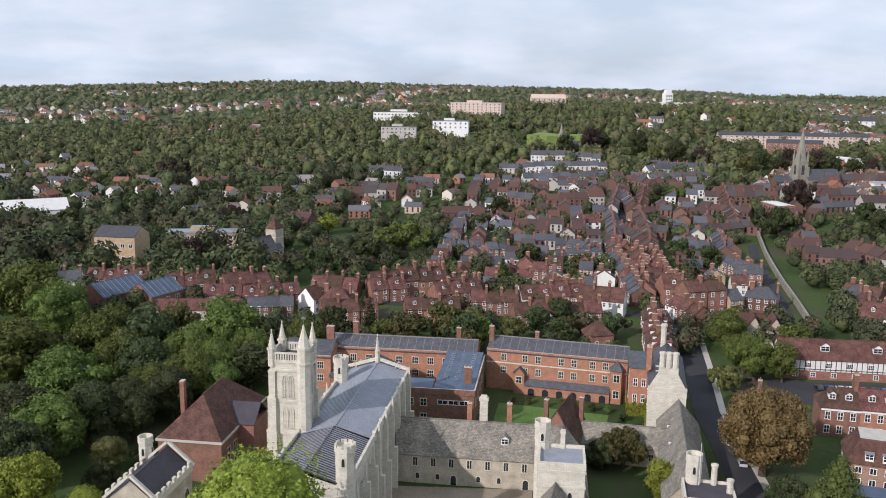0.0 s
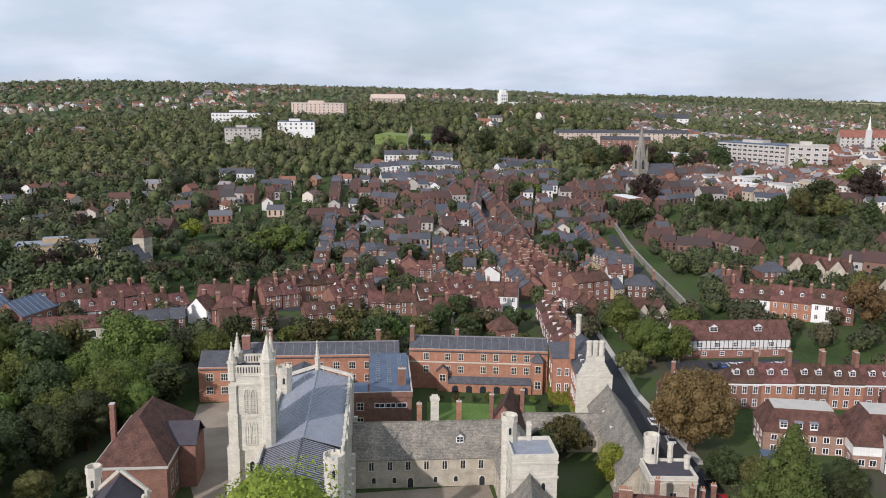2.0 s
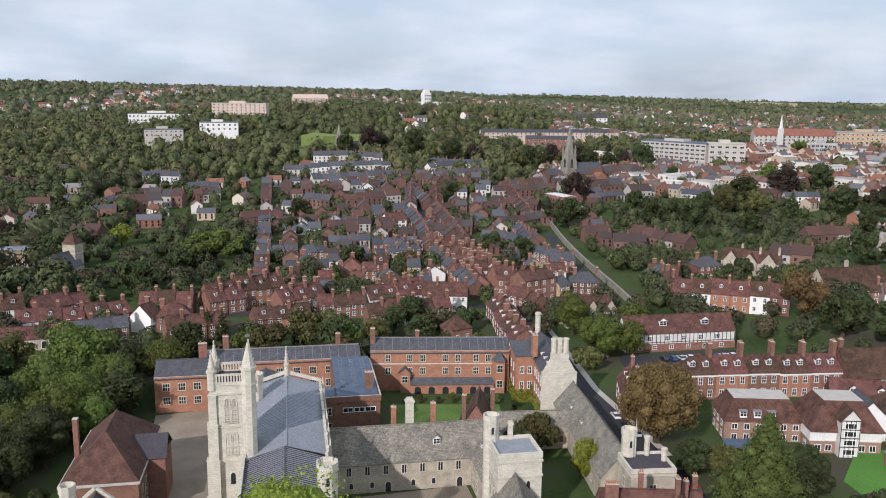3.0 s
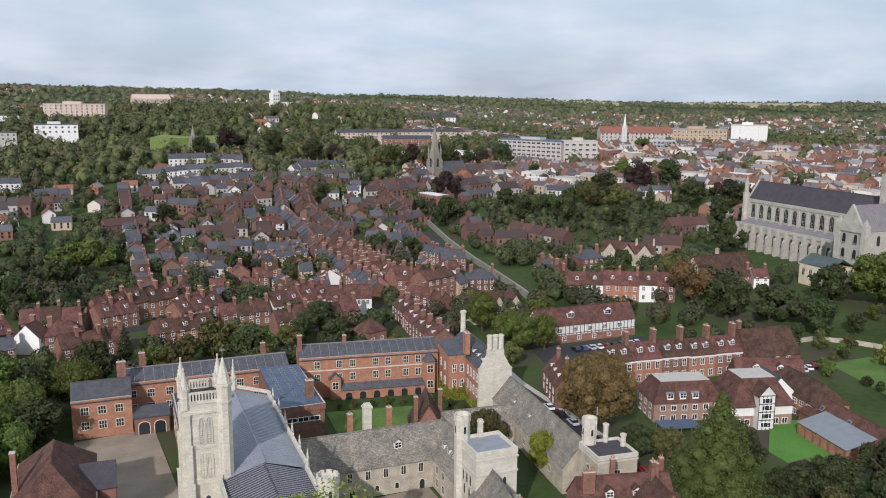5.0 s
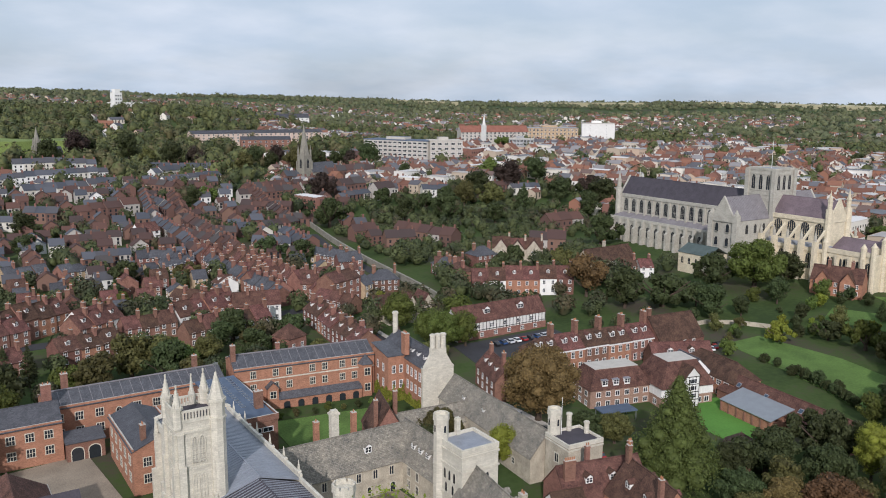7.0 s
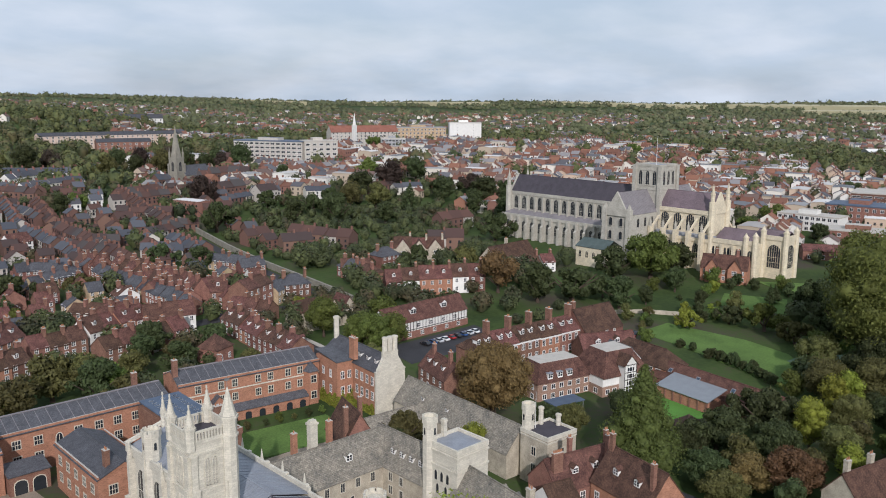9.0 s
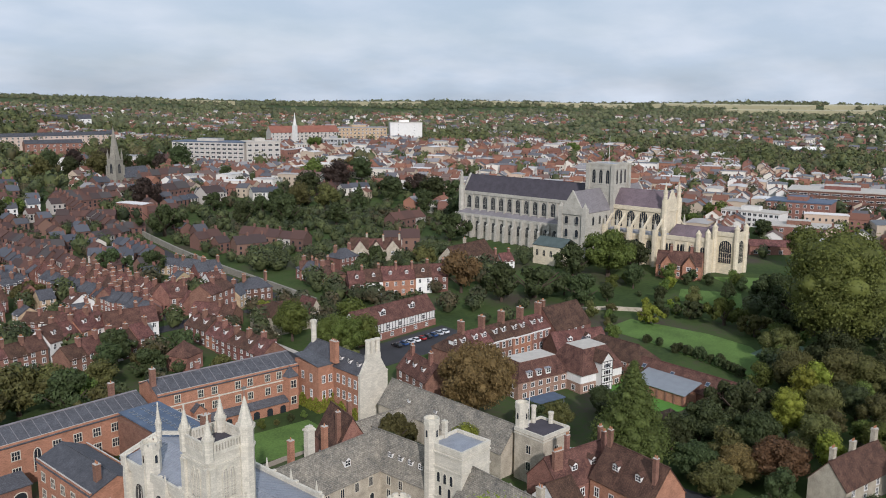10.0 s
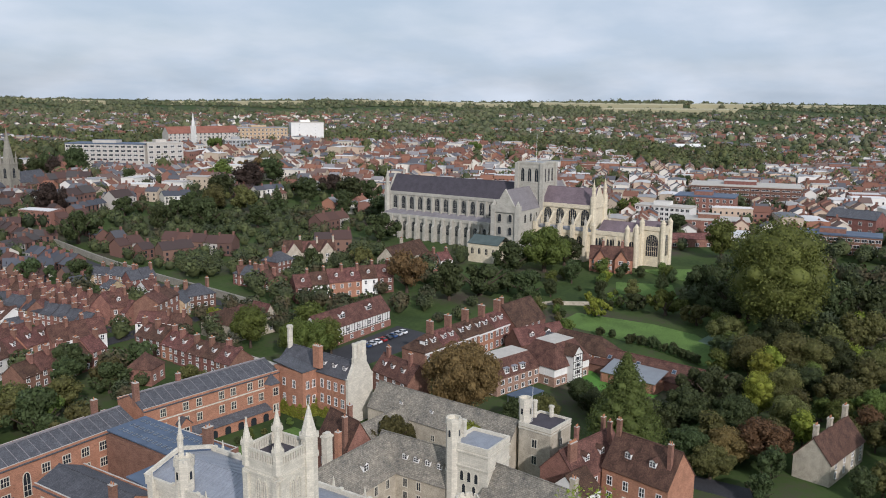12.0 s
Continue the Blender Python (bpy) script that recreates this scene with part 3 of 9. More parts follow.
def crown_mesh(rng, shape, R, H, lift, n, size, mat, lobes):
    if shape == "cone":
        k = lobes
        f = np.linspace(0, 1, k)
        cen = np.stack([rng.normal(scale=R * 0.12, size=k) * (1 - f), rng.normal(scale=R * 0.12, size=k) * (1 - f), lift + f * H * 0.93], 1)
        ang = np.arange(k) * 2.4
        rad = R * (1 - f) ** 0.85 * 0.40 + R * 0.09
        out = R * (1 - f) ** 0.9 * 0.62
        cen[:, 0] += np.cos(ang) * out
        cen[:, 1] += np.sin(ang) * out
    else:
        d = rng.normal(size=(lobes, 3))
        d /= np.linalg.norm(d, axis=1, keepdims=True)
        rad = np.minimum(R, H * 0.5) * rng.uniform(0.24, 0.42, lobes)
        across, up = R - rad * 0.85, H * 0.5 - rad * 0.85
        # narrower towards the top, an uneven round outline
        cen = d * np.stack([across * rng.uniform(0.75, 1.0, lobes), across * rng.uniform(0.75, 1.0, lobes), up], 1) + [0, 0, lift + H * 0.5]
        k0 = max(3, lobes // 6)
        for i in range(k0):
            cen[i] = (rng.uniform(-0.25, 0.25) * R, rng.uniform(-0.25, 0.25) * R, lift + H * (0.28 + 0.5 * i / (k0 - 1)))
            rad[i] = min(R, H * 0.5) * 0.60
    q = leaf_sprays(rng, cen, rad, n, size, 0.55 if shape == "cone" else 0.9)
    nv = len(q)
    verts = q.tolist()
    faces = [(i, i + 1, i + 2) for i in range(0, nv, 3)]
    # inner mass, uneven, so that the crown is not seen through
    for c, r in zip(cen, rad * (0.50 if shape == "cone" else 0.70)):
        base = len(verts)
        rows, seg = 5, 8
        for a in range(rows + 1):
            th = math.pi * a / rows
            for b in range(seg):
                ph = 2 * math.pi * b / seg
                rr = r * rng.uniform(0.84, 1.04)
                verts.append((c[0] + rr * math.sin(th) * math.cos(ph), c[1] + rr * math.sin(th) * math.sin(ph), c[2] + rr * 0.85 * math.cos(th)))
        for a in range(rows):
            for b in range(seg):
                b2 = (b + 1) % seg
                faces.append((base + a * seg + b, base + (a + 1) * seg + b, base + (a + 1) * seg + b2, base + a * seg + b2))
    me = bpy.data.meshes.new("crown")
    me.from_pydata(verts, [], faces)
    me.materials.append(mat)
    me.polygons.foreach_set("use_smooth", [i * 3 >= nv for i in range(len(faces))])
    return me


def trunk_mesh(rng, R, H, lift, simple=False):
    s = Shape()
    t = max(0.12, R * 0.075)
    s.cone(0, 0, t * 1.35, t, -0.6, lift * 0.5, BARK, 7, cap=False)
    s.cone(0, 0, t, t * 0.6, lift * 0.5, lift + H * 0.45, BARK, 7)
    if not simple:
        for i in range(6):
            a = i * 1.05 + rng.uniform(0, 0.4)
            z0, l = lift * rng.uniform(0.7, 1.1) + H * 0.05, R * rng.uniform(0.55, 0.8)
            p, q = Vector((0, 0, z0)), Vector((math.cos(a) * l, math.sin(a) * l, z0 + l * 0.8))
            d = (q - p).normalized()
            u = d.cross(Vector((0, 0, 1))).normalized()
            w = d.cross(u)
            r0, r1 = t * 0.45, t * 0.15
            for j in range(5):
                t0, t1 = 2 * math.pi * j / 5, 2 * math.pi * (j + 1) / 5
                o = lambda th, r, b: tuple(b + (u * math.cos(th) + w * math.sin(th)) * r)
                s.face([o(t0, r0, p), o(t1, r0, p), o(t1, r1, q), o(t0, r1, q)], BARK)
    return s.mesh("trunk")


TREES = {}
TREE_FOOT = []


def tree(x, y, R, H, mat, label, shape="round", level=1, lift=None, turn=None, group="", variant=0):
    """R: crown radius; H: whole height. level 2 stands nearest and has the finest leaves. Sizes are stepped so that alike trees share meshes."""
    ratio = round(H / R * 2) / 2
    key = (mat.name, shape, level, ratio, variant, lift)
    z = ground_z(x, y)
    turn = (x * 37.7 + y * 11.3) % 360 if turn is None else turn
    if key not in TREES:
        rng = np.random.default_rng(len(TREES) * 7 + 3)
        R0 = 5.0
        H0 = R0 * ratio
        lf = H0 * (0.16 if lift is None else lift)
        n, size, lobes = ((1100, 0.42, 10), (2500, 0.30, 20), (10500, 0.175, 40), (26000, 0.115, 72))[level]
        if shape == "cone":
            lobes = int(lobes * 2.0)
        TREES[key] = (trunk_mesh(rng, R0, H0 - lf, lf, level == 0), crown_mesh(rng, shape, R0, (H0 - lf), lf, n, size, mat, lobes))
    tm, cm = TREES[key]
    TREE_FOOT.append((x, y, R))
    ob = thing("tree", pose(x, y, z - 0.1, 0, 0, turn) @ Matrix.Diagonal((R / 5.0, R / 5.0, H / (5.0 * ratio), 1)), label, "tree", group)
    part("trunk", tm, ob)
    part("crown", cm, ob)
    return ob


# ---- the college ----
CT = -7.5   # turn of the old courts


def chapel_tower():
    ob = thing("bell_tower", at(-30.0, 162.2, CT, 0), "pale limestone bell tower with four crocketed corner pinnacles", "tower")
    h, top = 3.55, 32.7
    s = Shape().box(-h, h, -h, h, -1, top, STONE)
    for z, o in ((9.5, 0.25), (17.5, 0.2), (24.2, 0.18), (30.6, 0.22)):
        s.box(-h - o, h + o, -h - o, h + o, z, z + 0.35, STONE)
    part("shaft", s, ob)
    for sx in (-1, 1):
        for sy in (-1, 1):
            b = Shape()
            for i, (w, d, z) in enumerate(((1.5, 1.5, 10), (1.35, 1.1, 18), (1.2, 0.75, 25), (1.05, 0.45, 30.5))):
                for horizontal in (0, 1):
                    x0, x1 = (h - w, h - 0.05) if not horizontal else (h - 0.02, h + d)
                    y0, y1 = (h - 0.02, h + d) if not horizontal else (h - w, h - 0.05)
                    z0 = (-1, 10, 18, 25)[i]
                    xs, ys = sorted((x0 * sx, x1 * sx)), sorted((y0 * sy, y1 * sy))
                    b.box(xs[0], xs[1], ys[0], ys[1], z0, z, STONE)
                    b.box(xs[0] - 0.06, xs[1] + 0.06, ys[0] - 0.06, ys[1] + 0.06, z - 0.2, z + 0.12, STONE)
            part("buttress", b, ob)
    # pierced parapet
    p = Shape()
    for a in range(4):
        ca, sa = round(math.cos(a * math.pi / 2)), round(math.sin(a * math.pi / 2))
        q = lambda x, y: (x * ca - y * sa, x * sa + y * ca)
        def bar(x0, x1, z0, z1):
            ring = [q(x0, -h - 0.15), q(x1, -h - 0.15), q(x1, -h + 0.2), q(x0, -h + 0.2)]
            p.prism(ring, z0, z1, STONE)
        bar(-h, h, top - 0.3, top + 0.3)
        bar(-h, h, top + 1.5, top + 1.85)
        for i in range(12):
            x = -h + 0.7 + i * (2 * h - 1.4) / 11
            bar(x - 0.13, x + 0.13, top + 0.3, top + 1.5)
    part("parapet", p, ob, "pierced stone parapet")
    part("tower_roof", Shape().box(-h + 0.25, h - 0.25, -h + 0.25, h - 0.25, top, top + 0.12, LEAD_DARK), ob)
    pin = pinnacle_shape(1.35, 6.9, STONE).mesh("pinnacle")
    for x, y in ((-1, -1), (-1, 1), (1, 1)):
        part("pinnacle", pin, ob, m=pose(x * (h - 0.35), y * (h - 0.35), top - 0.6))
    part("stair_turret", Shape().prism(octagon(h - 0.2, -h + 0.2, 1.35), 0, top + 3.1, STONE).prism(octagon(h - 0.2, -h + 0.2, 1.6), top + 2.6, top + 3.1, STONE)
         .prism(octagon(h - 0.2, -h + 0.2, 1.55), top - 0.4, top, STONE)
         .cone(h - 0.2, -h + 0.2, 1.3, 0.1, top + 3.1, top + 7.6, STONE, 8, math.pi / 8), ob, "stair turret with stone spirelet")
    part("weather_vane", Shape().cone(h - 0.2, -h + 0.2, 0.06, 0.04, top + 7.4, top + 9.4, METAL, 6).box(h - 0.6, h + 0.25, -h + 0.17, -h + 0.23, top + 8.7, top + 9.1, METAL), ob)
    bel = window_mesh(0.85, 4.6, STONE, (1, 7), True, 0.16, STONE_GREY)
    lan = window_mesh(0.9, 2.3, STONE, (0, 0), True)
    panel = window_mesh(0.8, 4.4, STONE, (1, 1), True, 0.14, STONE)
    for f, (dx, dy) in ((0, (0, -1)), (90, (1, 0)), (180, (0, 1)), (-90, (-1, 0))):
        for o in (-0.62, 0.62):
            q = (dx * h + (o if dy else 0), dy * h + (o if dx else 0))
            put_window(ob, *q, 25.2, f, bel, "belfry_opening")
            put_window(ob, *q, 18.8, f, panel, "blind_panel")
        put_window(ob, dx * h, dy * h, 13.0, f, lan)
        put_window(ob, dx * h, dy * h, 4.0, f, lan)
    return ob


def chapel():
    # ridge from east to west, shallow lead roof with standing rolls
    L, W, eave, ridge = 40.0, 15.0, 18.3, 20.6
    ob = thing("college_chapel", at(-18.2, 176.0, 90 + CT, 0), "pale stone chapel with a low blue-grey lead roof", "chapel")
    part("wall", wall_shape(L, W, eave - 0.6, ridge - 0.6, STONE), ob)
    part("roof", roof_shape(L, W, eave, ridge, LEAD, over=0.1), ob)
    roll = Shape().slab([(-0.05, -7.4, eave + 0.08), (0.05, -7.4, eave + 0.08), (0.05, 0, ridge + 0.09), (-0.05, 0, ridge + 0.09)], 0.1, LEAD).mesh("lead_roll")
    for side in (-1, 1):
        for i in range(int(L / 0.85)):
            part("lead_roll", roll, ob, m=pose(-L / 2 + 0.4 + i * 0.85, 0, 0, 0, 0, 0 if side < 0 else 180))
        p = Shape().box(-L / 2, L / 2, side * 7.6 - 0.25, side * 7.6 + 0.25, eave - 0.8, eave + 0.9, STONE)
        for i in range(7):
            x = -L / 2 + 1 + i * (L - 2) / 6
            p.box(x - 0.35, x + 0.35, side * 7.6 - 0.35, side * 7.6 + 0.35, eave + 0.9, eave + 1.2, STONE)
        part("parapet", p, ob)
        for i in range(6):
            x = -L / 2 + 2.5 + i * (L - 5) / 5
            b = Shape()
            y0, y1, y2 = side * 7.5, side * 9.4, side * 8.6
            b.box(x - 0.5, x + 0.5, min(y0, y1), max(y0, y1), -1, 9.5, STONE).box(x - 0.45, x + 0.45, min(y0, y2), max(y0, y2), 9.5, 17.0, STONE)
            b.cone(x, side * 8.2, 0.55, 0.05, 17.0, 20.8, STONE, 4, math.pi / 4)
            part("buttress", b, ob)
        wm = window_mesh(3.2, 8.0, STONE, (2, 2), True)
        for i in range(5):
            put_window(ob, -L / 2 + 6 + i * (L - 12) / 4, side * 7.5, 7.5, 0 if side < 0 else 180, wm)
    part("gable_pinnacle", pinnacle_shape(0.9, 7.5, STONE), ob, "slim stone pinnacle on the gable", m=pose(L / 2 - 0.3, 0, ridge - 0.4))
    g = Shape()
    for sy in (-1, 1):
        g.slab([(L / 2 - 0.3, sy * 7.7, eave + 0.4), (L / 2 + 0.3, sy * 7.7, eave + 0.4), (L / 2 + 0.3, 0, ridge + 0.5), (L / 2 - 0.3, 0, ridge + 0.5)][::sy], 0.7, STONE)
    part("gable_coping", g, ob)
    turret(ob, 10.5, 6.7, 1.7, 10, 23.8, STONE)
    return ob


def hall():
    # the hall beyond: purple-grey roof falling to the near end
    L, W, eave, ridge = 20.0, 15.0, 17.8, 20.3
    ob = thing("college_hall", at(-22.3, 146.4, 90 + CT, 0), "stone hall with a purple-grey ribbed roof hipped to its near end", "hall")
    part("wall", wall_shape(L, W, eave - 0.4, ridge - 0.6, STONE), ob)
    part("roof", roof_shape(L, W, eave, ridge, LEAD_DARK, over=0.1), ob)
    roll = Shape().slab([(-0.08, -7.4, eave + 0.1), (0.08, -7.4, eave + 0.1), (0.08, 0, ridge + 0.12), (-0.08, 0, ridge + 0.12)], 0.12, LEAD).mesh("lead_roll")
    for i in range(24):
        for t in (0, 180):
            part("lead_roll", roll, ob, m=pose(-L / 2 + 0.4 + i * 0.83, 0, 0, 0, 0, t))
    for side in (-1, 1):
        part("parapet", Shape().box(-L / 2, L / 2, side * 7.6 - 0.25, side * 7.6 + 0.25, eave - 0.8, eave + 0.9, STONE), ob)
        for i in range(3):
            x = -L / 2 + 3 + i * 7
            y0, y1 = side * 7.5, side * 9.4
            part("buttress", Shape().box(x - 0.5, x + 0.5, min(y0, y1), max(y0, y1), -1, 14, STONE).cone(x, side * 8.4, 0.6, 0.05, 14, 18.5, STONE, 4, math.pi / 4), ob)
    turret(ob, -L / 2 + 1.0, -7.0, 1.75, 6, 24.6, STONE)
    lw = Shape().box(-L / 2 - 7, -L / 2, -12, 4, -1, 14.5, STONE).box(-L / 2 - 6.8, -L / 2, -11.8, 3.8, 14.5, 14.7, LEAD_DARK)
    part("low_annex", lw, ob)
    return ob


chapel_tower()
chapel()
hall()


def brown_school():
    ob = building("school_building", at(-53.3, 187.0, 90 + CT, 0), "old red-brick school building with a hipped clay-tile roof and tall chimney", "school",
                  28.0, 14.5, 10.0, 17.4, BRICK, TILE, hip=(8.5, 8.5), rows=(2.0,), cols=(-10, -6, -2, 2, 6, 10), win=(1.7, 4.8), frame=STONE, bars=(1, 3),
                  chimneys=((-2, 6.6, 1.3, 1.0, 18.8, 0),), back=True)
    part("cornice", Shape().box(-14.4, 14.4, -7.65, 7.65, 9.2, 9.75, CONCRETE), ob, "pale stone cornice")
    part("side_gable", Shape().prism([(-4, -11), (5, -11), (5, -6), (-4, -6)], -1, 10, BRICK).slab([(-4.3, -11.3, 9.8), (0.5, -11.3, 13.5), (0.5, -2, 13.5), (-4.3, -2, 9.8)][::-1], 0.2, LEAD_DARK)
         .slab([(0.5, -11.3, 13.5), (5.3, -11.3, 9.8), (5.3, -2, 9.8), (0.5, -2, 13.5)][::-1], 0.2, LEAD_DARK), ob)
    return ob


brown_school()


def small_chapel():
    ob = building("chantry", at(-55.0, 148.5, 90 + CT, 0), "small flint and stone chantry with a lead roof and stair turret", "chapel", 15.0, 9.5, 12.0, 16.0, FLINT, LEAD_DARK,
                  rows=(4.0,), cols=(-5, 0, 5), win=(1.8, 4.5), frame=STONE, bars=(1, 1), arch=True)
    p = Shape()
    for side in (-1, 1):
        p.box(-7.5, 7.5, side * 4.85 - 0.25, side * 4.85 + 0.25, 11.2, 12.6, STONE)
        for i in range(7):
            p.box(-7.3 + i * 2.2, -6.3 + i * 2.2, side * 4.85 - 0.25, side * 4.85 + 0.25, 12.6, 13.4, STONE)
    part("parapet", p, ob)
    for x in (-7.6, 7.6):
        g = Shape()
        for sy in (-1, 1):
            g.slab([(x - 0.35, sy * 5.1, 12.0), (x + 0.35, sy * 5.1, 12.0), (x + 0.35, 0, 16.6), (x - 0.35, 0, 16.6)][::sy], 0.5, STONE)
        part("gable_coping", g, ob)
    put_window(ob, -7.55, 0, 4.5, -90, window_mesh(3.4, 7.0, STONE, (2, 2), True))
    turret(ob, 8.2, 4.9, 1.35, 0, 16.6, STONE)
    return ob


small_chapel()


def court_range():
    ob = building("court_range", at(8.5, 177.6, CT, 0), "two-storey flint court range with a lichened stone-slate roof", "college building", 36.0, 11.5, 7.0, 13.0, FLINT, STONE_SLATE,
                  rows=(4.2,), cols=(-13.5, -9.5, -5.5, -1.5, 2.5, 6.5, 10.5), win=(0.95, 1.9), frame=STONE, bars=(1, 0), back=True, dormer_size=(1.6, 1.4, 2.0), dormers=((-1, 6.0),))
    lo = window_mesh(0.8, 1.3, STONE, (0, 0), True)
    for x in (-13, -8.5, 0.5, 5):
        put_window(ob, x, -5.75, 1.2, 0, lo)
    for x in (-5, 10.8):
        put_window(ob, x, -5.75, 0.05, 0, window_mesh(1.2, 2.3, STONE, (0, 0), True), "doorway", "arched stone doorway with dark timber door")
    part("chimney", Shape().box(-0.9, 0.9, -0.7, 0.7, -2, 5.6, STONE).box(-1.1, 1.1, -0.9, 0.9, 5.0, 5.4, STONE).box(-0.7, 0.7, -0.55, 0.55, 5.6, 6.0, STONE), ob, "pale stone chimney", m=pose(0.8, 2.5, 12.2))
    part("chimney", chimney_mesh(1.1, 1.1, 5.0, 1, BRICK_ORANGE), ob, m=pose(-2.6, 4.4, 10.5))
    part("chimney", chimney_mesh(1.1, 1.1, 5.4, 1, BRICK_ORANGE), ob, m=pose(6.5, 4.4, 10.5))
    e = building("court_wing", at(25.5, 166.0, 90 + CT, 0), "flint court wing with stone-slate roof and four small dormers", "college building", 22.0, 10.0, 7.0, 13.0, FLINT, STONE_SLATE,
                 rows=(4.2, 1.2), cols=(-8, -4.5, -1, 2.5), win=(0.95, 1.8), frame=STONE, bars=(1, 0), dormers=((1, -6.5), (1, -3.5), (1, -0.5), (1, 2.5)), dormer_size=(1.3, 1.1, 1.8))
    return ob


court_range()


def gate_tower():
    ob = thing("gate_tower", at(23.2, 151.4, CT, 0), "square pale stone gate tower with lead roof and battlemented stair turret", "tower")
    h, top = 4.4, 16.2
    s = Shape().box(-h, h, -h, h, -1, top, STONE)
    for z in (6.0, 12.4, 15.4):
        s.box(-h - 0.2, h + 0.2, -h - 0.2, h + 0.2, z, z + 0.35, STONE)
    part("shaft", s, ob)
    p = Shape()
    for x0, x1, y0, y1 in ((-h - 0.1, h + 0.1, -h - 0.1, -h + 0.35), (-h - 0.1, h + 0.1, h - 0.35, h + 0.1), (-h - 0.1, -h + 0.35, -h + 0.35, h - 0.35), (h - 0.35, h + 0.1, -h + 0.35, h - 0.35)):
        p.box(x0, x1, y0, y1, top, top + 1.1, STONE)
    part("parapet", p, ob)
    part("tower_roof", Shape().box(-h + 0.35, h - 0.35, -h + 0.35, h - 0.35, top, top + 0.45, LEAD), ob, "flat blue-grey lead roof")
    turret(ob, -h + 0.6, h - 0.2, 1.55, 0, 21.3, STONE)
    part("chimney", Shape().box(-0.45, 0.45, -0.45, 0.45, 0, 4.2, STONE).box(-0.55, 0.55, -0.55, 0.55, 3.6, 3.9, STONE), ob, m=pose(0.2, h - 0.2, top))
    lan = window_mesh(0.75, 2.1, STONE, (0, 0), True)
    for f, (dx, dy) in ((0, (0, -1)), (90, (1, 0)), (180, (0, 1)), (-90, (-1, 0))):
        for o in (-1.7, 0, 1.7):
            put_window(ob, dx * h + (o if dy else 0), dy * h + (o if dx else 0), 9.4, f, lan)
        for o in (-1.2, 1.2):
            put_window(ob, dx * h + (o if dy else 0), dy * h + (o if dx else 0), 6.6, f, lan)
    return ob


gate_tower()


def outer_gate():
    ob = thing("outer_gate_tower", at(50.3, 146.6, -12, 0), "flint gate tower with lead roof, round battlemented turret and flagpole", "tower")
    hx, hy, top = 4.6, 4.2, 11.6
    part("shaft", Shape().box(-hx, hx, -hy, hy, -1, top, FLINT).box(-hx - 0.15, hx + 0.15, -hy - 0.15, hy + 0.15, top - 0.6, top - 0.3, STONE), ob)
    p = Shape()
    for x0, x1, y0, y1 in ((-hx - 0.1, hx + 0.1, -hy - 0.1, -hy + 0.35), (-hx - 0.1, hx + 0.1, hy - 0.35, hy + 0.1), (-hx - 0.1, -hx + 0.35, -hy + 0.35, hy - 0.35), (hx - 0.35, hx + 0.1, -hy + 0.35, hy - 0.35)):
        p.box(x0, x1, y0, y1, top, top + 0.9, STONE)
    part("parapet", p, ob)
    part("tower_roof", Shape().box(-hx + 0.35, hx - 0.35, -hy + 0.35, hy - 0.35, top, top + 0.4, LEAD_DARK), ob)
    turret(ob, -2.6, hy - 0.3, 1.5, 0, 17.0, STONE)
    part("flagpole", Shape().cone(0, 0, 0.07, 0.04, 0, 9.0, WHITE, 6), ob, m=pose(-1.6, hy - 1.6, top))
    for x, y, h in ((1.2, hy - 0.6, 4.6), (hx - 0.8, 0.6, 3.2)):
        part("chimney", Shape().cone(0, 0, 0.6, 0.55, 0, h, STONE, 8).cone(0, 0, 0.72, 0.72, h - 0.5, h - 0.1, STONE, 8), ob, m=pose(x, y, top))
    for f, (dx, dy) in ((0, (0, -1)), (-90, (-1, 0)), (90, (1, 0))):
        for z in (3.2, 7.2):
            put_window(ob, dx * hx, dy * hy, z, f, window_mesh(1.2, 1.9, STONE, (1, 0)))
    return ob


outer_gate()
building("brewhouse_range", at(53.3, 174.0, 77.5, 0), "long flint range beside the street with a stone-slate roof", "college building", 44.0, 9.5, 6.5, 12.0, FLINT, STONE_SLATE,
         rows=(2.5,), cols=(-15, -8, 0, 8, 15), win=(0.9, 1.3), frame=STONE, dormers=((1, 12), (1, 2), (1, -10)), dormer_size=(1.0, 0.8, 1.6))
building("linking_range", at(40.5, 187.5, -12, 0), "low flint range with stone-slate roof between court and street", "college building", 26.0, 7.0, 5.0, 8.8, FLINT, STONE_SLATE,
         rows=(1.8,), cols=(-6, 2, 9), win=(1.0, 1.6), frame=STONE)
building("tiled_kitchen", at(29.0, 188.0, 66, 0), "small brick kitchen with a steep red-tile roof and tall chimneys", "outbuilding", 12.0, 8.5, 7.0, 14.0, BRICK, TILE,
         rows=(2.0,), cols=(-3, 3), chimneys=((-4.6, 3.0, 1.0, 1.0, 15.5, 1), (3.0, -3.4, 1.0, 1.0, 14.5, 1)))


def seams(ob, L, W, eave, ridge, gap=2.4):
    """Raised lead strips down both slopes of a shallow roof."""
    sm = Shape().slab([(-0.06, -W / 2, eave + 0.04), (0.06, -W / 2, eave + 0.04), (0.06, 0, ridge + 0.05), (-0.06, 0, ridge + 0.05)], 0.1, LEAD_GREY).mesh("lead_strip")
    n = int(L / gap)
    for i in range(n):
        for t in (0, 180):
            part("lead_strip", sm, ob, m=pose(-L / 2 + L * (i + 0.5) / n, 0, 0, 0, 0, t))
    part("ridge_cap", Shape().box(-L / 2, L / 2, -0.3, 0.3, ridge - 0.05, ridge + 0.16, LEAD_GREY), ob, "grey lead ridge capping")


